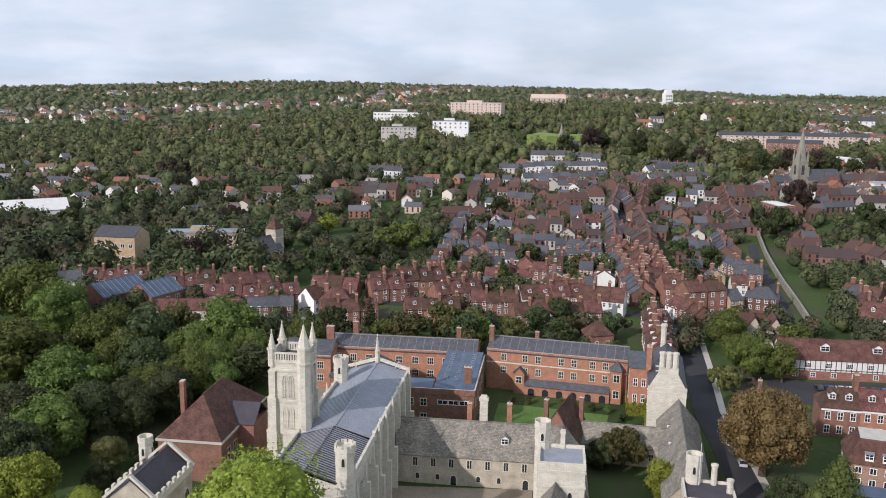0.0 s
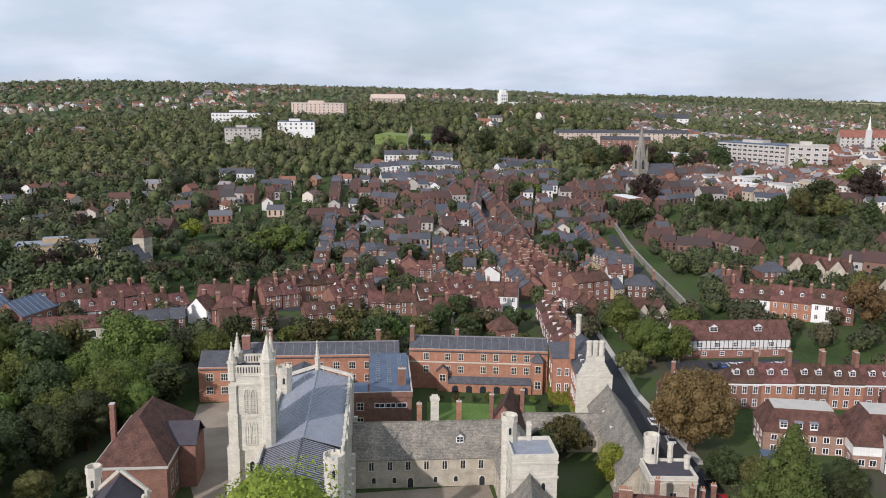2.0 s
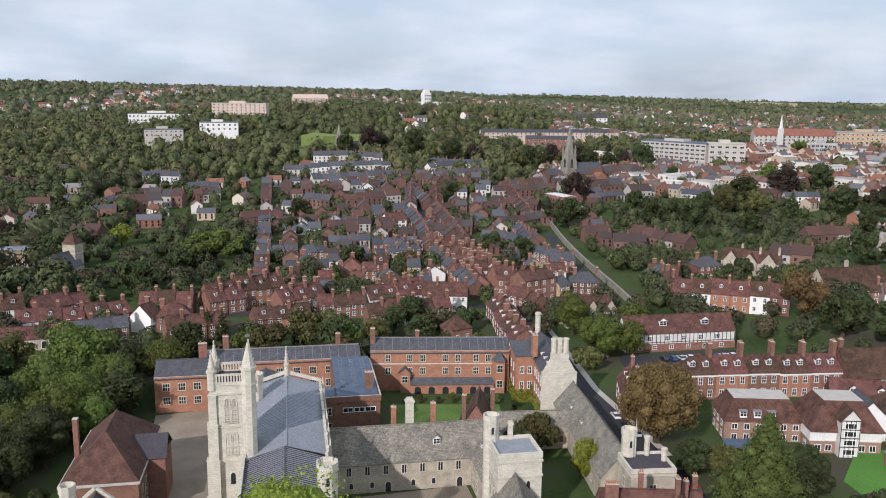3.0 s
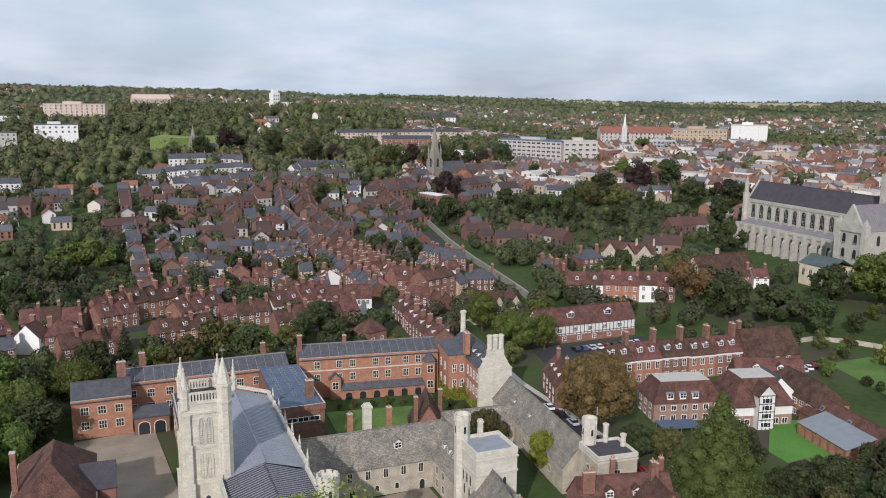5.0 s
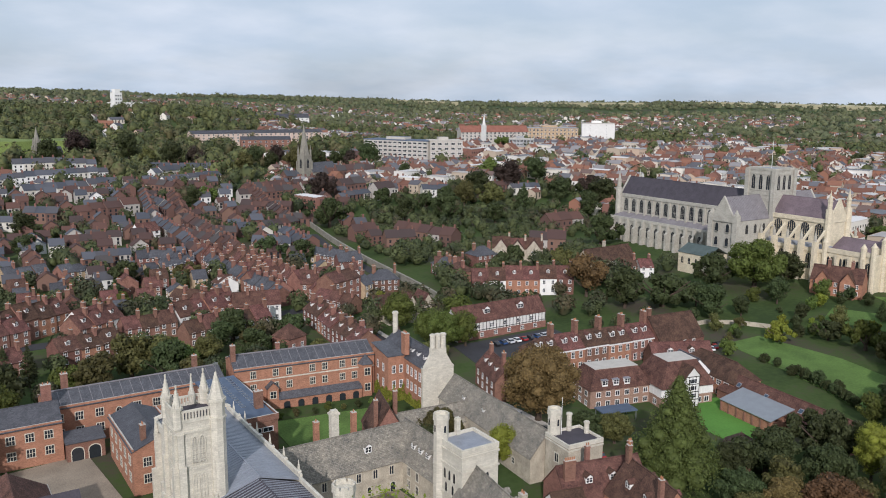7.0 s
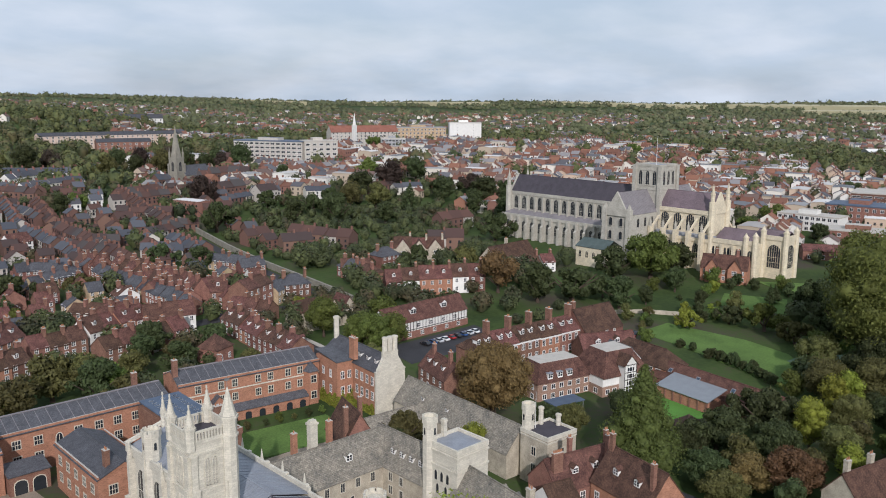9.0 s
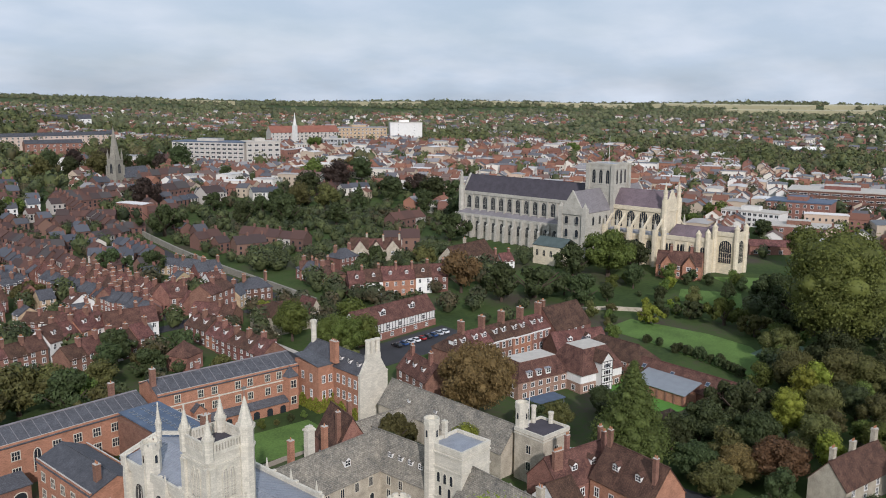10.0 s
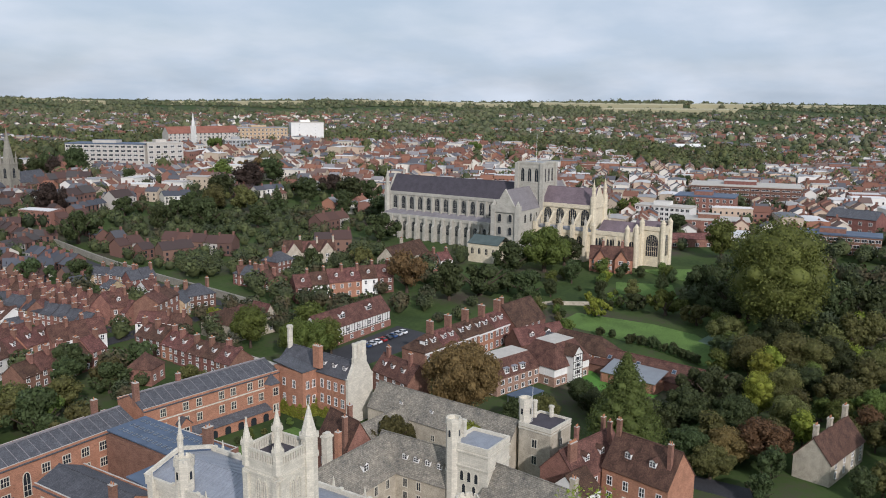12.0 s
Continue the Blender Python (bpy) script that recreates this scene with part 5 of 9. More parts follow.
    part("retrochoir_roof", roof_shape(r0 - r1, 17.0, 14.2, 19.0, LEAD_PURPLE, over=0.2), ob, m=pose((r0 + r1) / 2, 0, 0))
    part("lady_chapel_wall", Shape().box(-71.5, r1, -5, 5, -1, 17.0, STONE_WARM).box(-61, r1, -12.5, 12.5, -1, 14.5, STONE_WARM), ob)
    part("lady_chapel_roof", roof_shape(15, 10.0, 17.2, 20.5, LEAD_PURPLE, over=0.1), ob, m=pose((-71.5 + r1) / 2, 0, 0))
    part("parapet", Shape().box(r1, r0, 12.3, 12.9, 13.4, 15.4, STONE_WARM).box(r1, r0, -12.9, -12.3, 13.4, 15.4, STONE_WARM).box(-61.2, r1, 12.3, 12.9, 14, 16, STONE_WARM)
         .box(-71.8, -61, 4.9, 5.4, 16.6, 18.6, STONE_WARM).box(-71.8, -61, -5.4, -4.9, 16.6, 18.6, STONE_WARM).box(-71.9, -71.3, -5, 5, 16.6, 18.8, STONE_WARM), ob)
    for x, y, z in ((-56.5, 12.5, 15), (-61, 12.5, 16), (-71.5, 5, 18), (-71.5, -5, 18), (-61, 5.2, 18), (-39, 12.5, 15)):
        part("turret", Shape().prism(octagon(x, y, 1.25), -1, z + 2.6, STONE_WARM).cone(x, y, 1.4, 1.4, z + 2.2, z + 2.6, STONE_WARM, 8, math.pi / 8).cone(x, y, 1.2, 0.1, z + 2.6, z + 4.4, STONE_WARM, 8, math.pi / 8), ob)
    lw = window_mesh(1.2, 7.0, STONE_WARM, (0, 0), True)
    for side in (1, -1):
        f = 180 if side > 0 else 0
        for i in range(3):
            x = r0 - 3.4 - i * 5.8
            for o in (-1.6, 0, 1.6):
                put_window(ob, x + o, side * 12.5, 4.6, f, lw)
            part("buttress", Shape().box(x - 3.4, x - 2.4, *sorted((side * 12.5, side * 14.4)), -1, 13.0, STONE_WARM), ob)
        put_window(ob, -58.8, side * 12.5, 4.5, f, window_mesh(2.6, 7.0, STONE_WARM, (1, 1), True))
        put_window(ob, -66.3, side * 5, 4.0, f, window_mesh(6.0, 10.5, STONE_WARM, (5, 2), True))
    put_window(ob, -71.5, 0, 4.0, -90, window_mesh(6.5, 10.5, STONE_WARM, (5, 2), True))
    return ob


LEAD_PURPLE = material("weathered_purple_lead", (0.155, 0.118, 0.13), 0.3, 0.75, scale=0.25, fine=2.0)
cathedral()


# ---- streets ----
strip("road", [(58.0, 100.0), (67.0, 170.4), (69.9, 194.4), (72.1, 217.0), (77.9, 243.8), (84.6, 277.4), (88.0, 300.0), (86.0, 318.0), (93.4, 405.7), (102.2, 453.9), (111.5, 513.3), (128.0, 571.4), (147.7, 708.4)], 7.0, ASPHALT, "grey asphalt street with parked cars", "road")
strip("road", [(86.0, 312.0), (40.0, 318.0), (-53.7, 330.0), (-109.0, 340.0), (-156.0, 345.0)], 7.0, ASPHALT, "grey asphalt street behind the front terrace", "road", lift=0.09)
strip("road", [(108.0, 307.0), (131.0, 308.0), (142.0, 354.0), (155.5, 411.0), (164.0, 440.0)], 5.0, ASPHALT, "grey lane beside a long garden wall", "road", lift=0.07)
strip("pavement", [(71.6, 170.4), (74.5, 194.4), (76.7, 217.0), (82.5, 243.8), (89.2, 277.4)], 1.8, CONCRETE, "pale stone pavement along the street", "pavement", lift=0.17)

# ---- town houses ----
FOOT = []
PROTO = {}
TOWN = {"white": [], "slate": [], "mixed": []}
KINDS = {
    # walls, roofs, unit width, depth, share of the height under the eaves, storeys, hipped, dormers
    "tile": ((BRICK, BRICK_DARK, BRICK, RENDER), (TILE,), 6.4, 8.5, 0.60, 2, False, False),
    "dorm": ((BRICK, BRICK_DARK, BRICK_ORANGE, RENDER), (TILE,), 7.0, 9.5, 0.60, 2, False, True),
    "slate": ((BRICK_DARK, BRICK, BUFF), (SLATE,), 6.0, 8.0, 0.64, 2, False, False),
    "white": ((RENDER,), (SLATE,), 7.0, 8.5, 0.66, 2, False, False),
    "hip": ((BRICK, BRICK_DARK), (TILE, SLATE), 12.0, 10.0, 0.62, 2, True, False),
    "flat3": ((BRICK, BRICK_DARK), (TILE, SLATE), 8.0, 9.5, 0.76, 3, False, False),
    "gable": ((BRICK, BRICK_DARK), (TILE,), 8.0, 10.0, 0.58, 2, False, False),
    "stone": ((FLINT, BUFF), (SLATE,), 6.0, 8.0, 0.64, 2, False, False),
    "stonegable": ((FLINT,), (TILE,), 9.0, 10.0, 0.58, 2, False, False),
}
WORD = {BRICK: "red-brick", BRICK_DARK: "dark red-brick", BRICK_ORANGE: "orange-brick", RENDER: "white-rendered", BUFF: "buff-brick", FLINT: "grey flint"}
ROOFWORD = {TILE: "clay-tile roof", SLATE: "grey slate roof"}


def house_unit(kind, h, k, m, far, rng):
    walls, roofs, L, W, share, storeys, hipped, dorm = KINDS[kind]
    wall, roof = walls[k % len(walls)], roofs[(k // 3) % len(roofs)]
    h = round(h * 2) / 2
    key = (kind, h, wall.name, roof.name, far, k % 2)
    if key in PROTO:
        return copy_thing(PROTO[key], m)
    eave = h * share
    cols = (-L * 0.26, L * 0.26) if L < 10 else (-L * 0.34, -L * 0.1, L * 0.14, L * 0.36)
    rows = [0.9 + i * eave / storeys for i in range(storeys)]
    ch = ((L / 2 - 0.7, 1.0 if k % 2 else -0.6, 0.9, 1.7 if not far else 1.2, h + 1.7, 0 if far else 3),)
    if L > 10:
        ch = ch + ((-L / 2 + 2.0, 0.6, 1.6, 0.9, h + 1.5, 0 if far else 3),)
    ob = building("house", m, f"{storeys}-storey {WORD[wall]} town house with a {ROOFWORD[roof]}", "house", L, W, eave, h, wall, roof, hip=(W * 0.45, W * 0.45) if hipped else (0, 0),
                  rows=rows, cols=cols, win=(1.0, 1.5), bars=(0, 1) if far else (1, 1), chimneys=ch, back=not far, group="town houses",
                  dormers=((-1, 0.0), (1, 0.0)) if dorm and not far else (((-1, 0.0),) if dorm else ()), base=-3.0)
    if kind in ("gable", "stonegable"):
        g = Shape()
        w2, dep, ez, rz = L * 0.36, 3.0, eave, h - 0.3
        y0 = -W / 2 - 1.2
        g.prism([(-w2, y0), (w2, y0), (w2, 0), (-w2, 0)], -2, ez, wall, cap=False)
        g.face([(-w2, y0, ez), (w2, y0, ez), (0, y0, rz)], wall)
        g.slab([(0, y0 - 0.3, rz + 0.1), (0, 1, rz + 0.1), (-w2 - 0.3, 1, ez - 0.1), (-w2 - 0.3, y0 - 0.3, ez - 0.1)], 0.15, roof)
        g.slab([(0, 1, rz + 0.1), (0, y0 - 0.3, rz + 0.1), (w2 + 0.3, y0 - 0.3, ez - 0.1), (w2 + 0.3, 1, ez - 0.1)], 0.15, roof)
        bay = part("front_gable", g, ob)
        for z in (1.0, ez * 0.55):
            part("window", window_mesh(1.5, 1.4), bay, m=pose(0, y0, z))
    PROTO[key] = ob
    return ob


def row(x0, y0, x1, y1, h, kind):
    """A terrace with its ridge from one plan point to the other, its front to the south-east side."""
    if x1 < x0:
        x0, y0, x1, y1 = x1, y1, x0, y0
    L = KINDS[kind][2]
    d = math.hypot(x1 - x0, y1 - y0)
    n = max(1, round(d / L))
    ang = math.degrees(math.atan2(y1 - y0, x1 - x0))
    rng = random.Random(int(x0 * 13 + y0 * 7))
    for i in range(n):
        f = (i + 0.5) / n
        x, y = x0 + (x1 - x0) * f, y0 + (y1 - y0) * f
        off = rng.uniform(-0.35, 0.35)
        x, y = x - math.sin(radians(ang)) * off, y + math.cos(radians(ang)) * off
        far = math.hypot(x + 60, y - 40) > 420
        if math.hypot(x + 60, y - 40) > 405:
            TOWN[kind if kind in TOWN else "mixed"].append((x, y, d / n + 0.05, KINDS[kind][3], h + rng.choice((-0.5, 0, 0, 0.5)), radians(ang)))
        else:
            house_unit(kind, h + rng.choice((-0.5, 0, 0, 0.5)), rng.randrange(12), at(x, y, ang, ground_z(x, y) + rng.uniform(-0.2, 0.2)), far, rng)
        FOOT.append((x, y, 6.0))


row(68.5, 250.0, 77.5, 298.0, 9, "dorm")
row(26.0, 298.0, 58.0, 300.0, 9, "tile")
row(-52.2, 331.2, -33.4, 327.6, 10, "tile")
row(-29.3, 330.0, 0.2, 344.5, 12, "dorm")
row(-3.2, 320.9, 13.7, 329.2, 10, "dorm")
row(11.4, 314.4, 28.7, 313.9, 8.5, "tile")
row(29.8, 315.0, 54.2, 320.3, 11, "dorm")
row(53.3, 315.9, 68.8, 309.9, 11, "tile")
row(88.7, 330.7, 97.7, 326.1, 11.5, "dorm")
row(0.1, 329.4, 14.7, 336.1, 9, "tile")
row(42.9, 328.5, 57.5, 330.2, 10, "tile")
row(86.1, 330.2, 95.9, 331.9, 12, "dorm")
row(90.9, 311.9, 107.4, 316.8, 13, "flat3")
row(107.2, 314.5, 115.1, 317.6, 9, "stone")
row(119.9, 320.7, 129.3, 316.6, 9, "hip")
row(127.4, 359.0, 138.0, 355.8, 9, "slate")
row(44.4, 676.2, 130.4, 676.6, 9, "white")
row(58.7, 626.0, 122.8, 635.4, 10, "white")
row(158.4, 660.5, 192.0, 675.5, 10, "white")
row(150.8, 621.7, 198.2, 631.5, 8, "white")
row(220.3, 696.3, 266.6, 714.4, 8, "slate")
row(231.7, 590.5, 275.7, 600.2, 11, "slate")
row(276.2, 600.1, 314.3, 598.1, 11, "flat3")
row(177.1, 548.6, 210.1, 553.2, 9, "tile")
row(237.4, 524.3, 256.8, 524.3, 11, "hip")
row(248.5, 498.5, 263.6, 498.8, 11, "hip")
row(72.7, 704.4, 128.8, 695.2, 10, "white")
row(169.1, 688.6, 219.5, 680.3, 10, "white")
row(-0.4, 527.3, 17.6, 532.3, 10, "flat3")
row(-0.1, 429.9, 19.6, 433.6, 8, "slate")
row(21.4, 423.0, 34.4, 427.1, 8, "slate")
row(38.4, 442.4, 59.4, 438.4, 8, "slate")
row(58.3, 426.2, 80.3, 421.8, 8, "slate")
row(42.3, 482.7, 68.4, 474.8, 8, "tile")
row(45.0, 563.3, 60.1, 550.4, 9, "slate")
row(67.4, 549.5, 85.9, 549.3, 9, "hip")
row(84.1, 546.2, 104.1, 548.5, 10, "hip")
row(114.3, 412.0, 133.0, 413.2, 8, "slate")
row(147.4, 499.2, 157.9, 498.4, 9, "hip")
row(55.6, 408.2, 78.1, 409.3, 7, "slate")
row(29.7, 558.5, 41.7, 550.8, 8, "white")
row(111.1, 456.1, 122.1, 450.9, 8, "tile")
row(114.1, 508.0, 129.7, 516.0, 8, "tile")
row(133.7, 612.9, 146.6, 587.5, 9, "tile")
row(89.0, 311.9, 94.3, 296.3, 8, "tile")
row(221.9, 501.7, 246.4, 503.6, 7, "slate")
row(-158.6, 330.4, -147.1, 333.5, 9, "white")
row(-146.0, 340.0, -121.4, 341.0, 9, "dorm")
row(-110.2, 326.9, -92.4, 331.9, 10, "dorm")
row(-88.4, 329.4, -73.0, 340.6, 9, "tile")
row(-92.4, 316.4, -70.7, 319.7, 8.5, "dorm")
row(-70.3, 317.3, -56.8, 323.4, 9, "dorm")
row(-52.8, 308.0, -47.5, 315.4, 10, "tile")
row(-44.0, 297.0, -24.0, 301.0, 8.5, "tile")
row(-14.0, 303.0, 6.0, 306.0, 8.5, "dorm")
row(-72.0, 303.0, -56.0, 305.0, 8.0, "slate")
row(-46.8, 312.7, -34.1, 312.3, 9.5, "hip")
row(-29.8, 327.6, -15.8, 332.9, 10, "dorm")
row(-72.3, 576.8, -47.2, 581.1, 12, "gable")
row(-59.7, 601.9, -32.2, 592.2, 12, "gable")
row(-28.2, 631.9, -7.5, 629.9, 9, "slate")
row(-127.3, 589.3, -114.2, 589.9, 10, "hip")
row(-90.4, 487.9, -76.1, 481.2, 11, "gable")
row(-224.6, 641.4, -205.1, 634.5, 8, "white")
row(-180.3, 647.7, -162.4, 636.7, 9, "tile")
row(-150.9, 686.7, -127.4, 662.7, 9, "gable")
row(-59.9, 681.7, -33.8, 676.0, 10, "white")
row(-88.1, 558.4, -73.2, 559.7, 9, "slate")
row(-26.0, 602.9, -8.5, 604.0, 9, "tile")
row(-176.9, 704.7, -153.3, 697.3, 8, "tile")
row(-130.9, 748.9, -116.6, 742.6, 8, "tile")
row(-305.8, 649.4, -285.8, 640.1, 8, "white")
row(173.5, 415.0, 187.7, 413.6, 9, "tile")
row(178.0, 390.3, 192.8, 383.8, 10, "gable")
row(200.7, 407.3, 211.1, 370.2, 10, "gable")
row(184.1, 328.6, 197.3, 327.0, 10, "hip")
row(206.3, 335.8, 223.1, 318.0, 11, "stonegable")
row(232.8, 335.8, 245.0, 321.8, 11, "hip")
row(277.7, 366.3, 302.1, 362.5, 11, "gable")
row(161.4, 328.9, 171.7, 318.8, 8, "tile")
row(246.8, 592.4, 275.2, 586.1, 11, "flat3")
row(288.2, 605.4, 308.6, 581.0, 11, "flat3")
row(349.8, 692.7, 366.4, 670.1, 10, "flat3")
row(360.3, 657.6, 370.6, 645.7, 10, "flat3")
row(249.6, 504.1, 268.0, 499.2, 10, "slate")
row(283.1, 489.3, 299.8, 481.6, 8, "white")
row(327.5, 475.2, 351.3, 471.2, 8, "tile")
row(343.9, 462.8, 364.3, 455.0, 8, "white")
row(218.6, 266.0, 231.6, 257.5, 8, "tile")
row(83.9, 373.6, 98.1, 364.6, 9, "tile")
row(77.5, 351.4, 93.6, 355.2, 9, "tile")
row(116.3, 418.3, 131.9, 409.5, 8, "slate")
row(144.4, 432.0, 137.5, 402.1, 8, "slate")
row(132.0, 384.4, 136.9, 363.4, 8, "slate")
row(139.2, 453.6, 164.8, 462.5, 8, "tile")
row(165.4, 328.6, 160.6, 304.9, 8, "hip")
row(159.7, 469.7, 176.9, 460.9, 8, "tile")
row(85.4, 428.3, 90.0, 405.8, 9, "tile")
row(85.3, 397.6, 97.2, 393.7, 8, "tile")
row(93.2, 402.2, 92.8, 366.5, 9, "tile")
row(91.7, 373.1, 80.9, 328.0, 9, "tile")
row(168.1, 538.9, 210.7, 532.4, 9, "tile")
row(159.8, 516.6, 182.9, 494.9, 8, "tile")
row(118.6, 424.1, 132.4, 412.1, 8, "slate")
row(45.0, 349.4, 53.6, 331.4, 8, "tile")
row(119.6, 560.2, 119.8, 529.4, 8, "slate")
row(98.7, 466.7, 102.3, 427.7, 8, "tile")
row(63.6, 430.7, 74.9, 410.1, 8, "slate")
row(144.9, 437.5, 141.6, 404.0, 8, "slate")

for line in ([(86, 318), (93.4, 405.7), (102.2, 453.9), (111.5, 513.3), (128.0, 571.4)],):
    for (ax, ay), (bx, by) in zip(line, line[1:]):
        d = math.hypot(bx - ax, by - ay)
        ux, uy = (bx - ax) / d, (by - ay) / d
        for s in (-1, 1):
            ox, oy = uy * 8.6 * s, -ux * 8.6 * s
            row(ax + ux * 4 + ox, ay + uy * 4 + oy, bx - ux * 4 + ox, by - uy * 4 + oy, 8.5, "tile" if s > 0 else "slate")
            for i in range(int(d / 5)):
                FOOT.append((ax + ux * i * 5, ay + uy * i * 5, 4.0))
row(166, 470, 186, 560, 8.5, "tile")


def is_free(x, y, r):
    return all((x - a) ** 2 + (y - b) ** 2 > (r + c) ** 2 for a, b, c in FOOT)


# back streets between the named terraces
rng = random.Random(5)
made = 0
for j in range(21):
    for i in range(44):
        y = 343 + j * 14.5
        x = -8 + (y - 340) * 0.12 + i * 6.9
        if x > 150 + (y - 340) * 0.5 or made > 620:
            continue
        if rng.random() < 0.80 and is_free(x, y, 3.6) and not 118 + (y - 312) * 0.23 < x < 150 + (y - 312) * 0.30:
            kind = rng.choice(("mixed", "mixed", "mixed", "slate", "slate", "white"))
            h, ang = rng.choice((7.5, 8.0, 8.5, 9.0)), -10 + rng.choice((0, 0, 90)) + rng.uniform(-3, 3)
            if math.hypot(x + 60, y - 40) < 372:
                house_unit({"mixed": "tile", "slate": "slate", "white": "dorm"}[kind], h, rng.randrange(12), at(x, y, ang), False, rng)
            else:
                TOWN[kind].append((x, y, 6.8, 8.0, h, radians(ang)))
            FOOT.append((x, y, 4.2))
            made += 1


# ---- buildings along the street and in the close ----
def timbered_hall():
    ob = building("timber_framed_building", at(122.0, 246.0, -7.6), "long black-and-white timber-framed building with a clay-tile roof", "house", 39.0, 9.0, 6.4, 11.4, RENDER, TILE,
                  rows=(), cols=(), dormers=((-1, -6), (-1, 9)), dormer_size=(2.6, 1.6, 2.2))
    f = Shape()
    for i in range(27):
        x = -19.3 + i * 38.6 / 26
        f.box(x - 0.1, x + 0.1, -4.58, -4.5, 0, 6.3, TIMBER)
    for z in (0.2, 3.0, 6.1):
        f.box(-19.4, 19.4, -4.59, -4.51, z, z + 0.22, TIMBER)
    part("timber_frame", f, ob, "black timber studs and rails")
    part("ground_floor_front", Shape().box(-19.5, 19.5, -4.8, -4.4, -1, 2.6, BRICK), ob)
    for x in (-16, -11, -5, 1, 7, 13):
        put_window(ob, x, -4.5, 3.7, 0, window_mesh(1.6, 1.4, WHITE, (2, 1)))
        put_window(ob, x + 1.5, -4.8, 0.9, 0, window_mesh(1.3, 1.2, WHITE, (1, 1)))
    return ob


timbered_hall()


def georgian_terrace():
    n, x0, y0, x1, y1 = 5, 97.0, 206.0, 142.0, 195.4
    ang = math.degrees(math.atan2(y1 - y0, x1 - x0))
    d = math.hypot(x1 - x0, y1 - y0) / n
    for i in range(n):
        f = (i + 0.5) / n
        wall = (BRICK, BRICK_ORANGE, BRICK, BRICK_ORANGE, BRICK)[i]
        th = building("terrace_house", at(x0 + (x1 - x0) * f, y0 + (y1 - y0) * f, ang, 0.4 + 0.12 * (i % 3)), f"Georgian {WORD[wall]} terrace house with white sashes and tile roof", "house", d, 9.5, 8.0, 11.8, wall, TILE,
                 rows=(1.2, 4.8), cols=(-d * 0.32, 0, d * 0.32), win=(1.1, 1.9), bars=(1, 1), chimneys=((d / 2 - 0.6, 0.5, 1.0, 2.4, 15.4, 4),), dormers=((-1, -d * 0.2), (-1, d * 0.22)), group="georgian terrace", hip=(5, 0) if i == 0 else (0, 0), dormer_size=(1.6, 1.4, 2.0))
        part("cornice", Shape().box(-d / 2, d / 2, -5.1, -4.77, 7.1, 7.5, WHITE), th, "white painted cornice")
        FOOT.append((x0 + (x1 - x0) * f, y0 + (y1 - y0) * f, 7))


georgian_terrace()
building("barn_roofed_house", at(151.5, 192.6, -13), "brick house with a great plain brown tile roof", "house", 19.0, 13.5, 6.0, 13.0, BRICK_DARK, TILE, rows=(1.4, 3.8), cols=(-7, -3, 1, 5), chimneys=((-8.6, 0.5, 1.2, 1.2, 15.5, 2),))


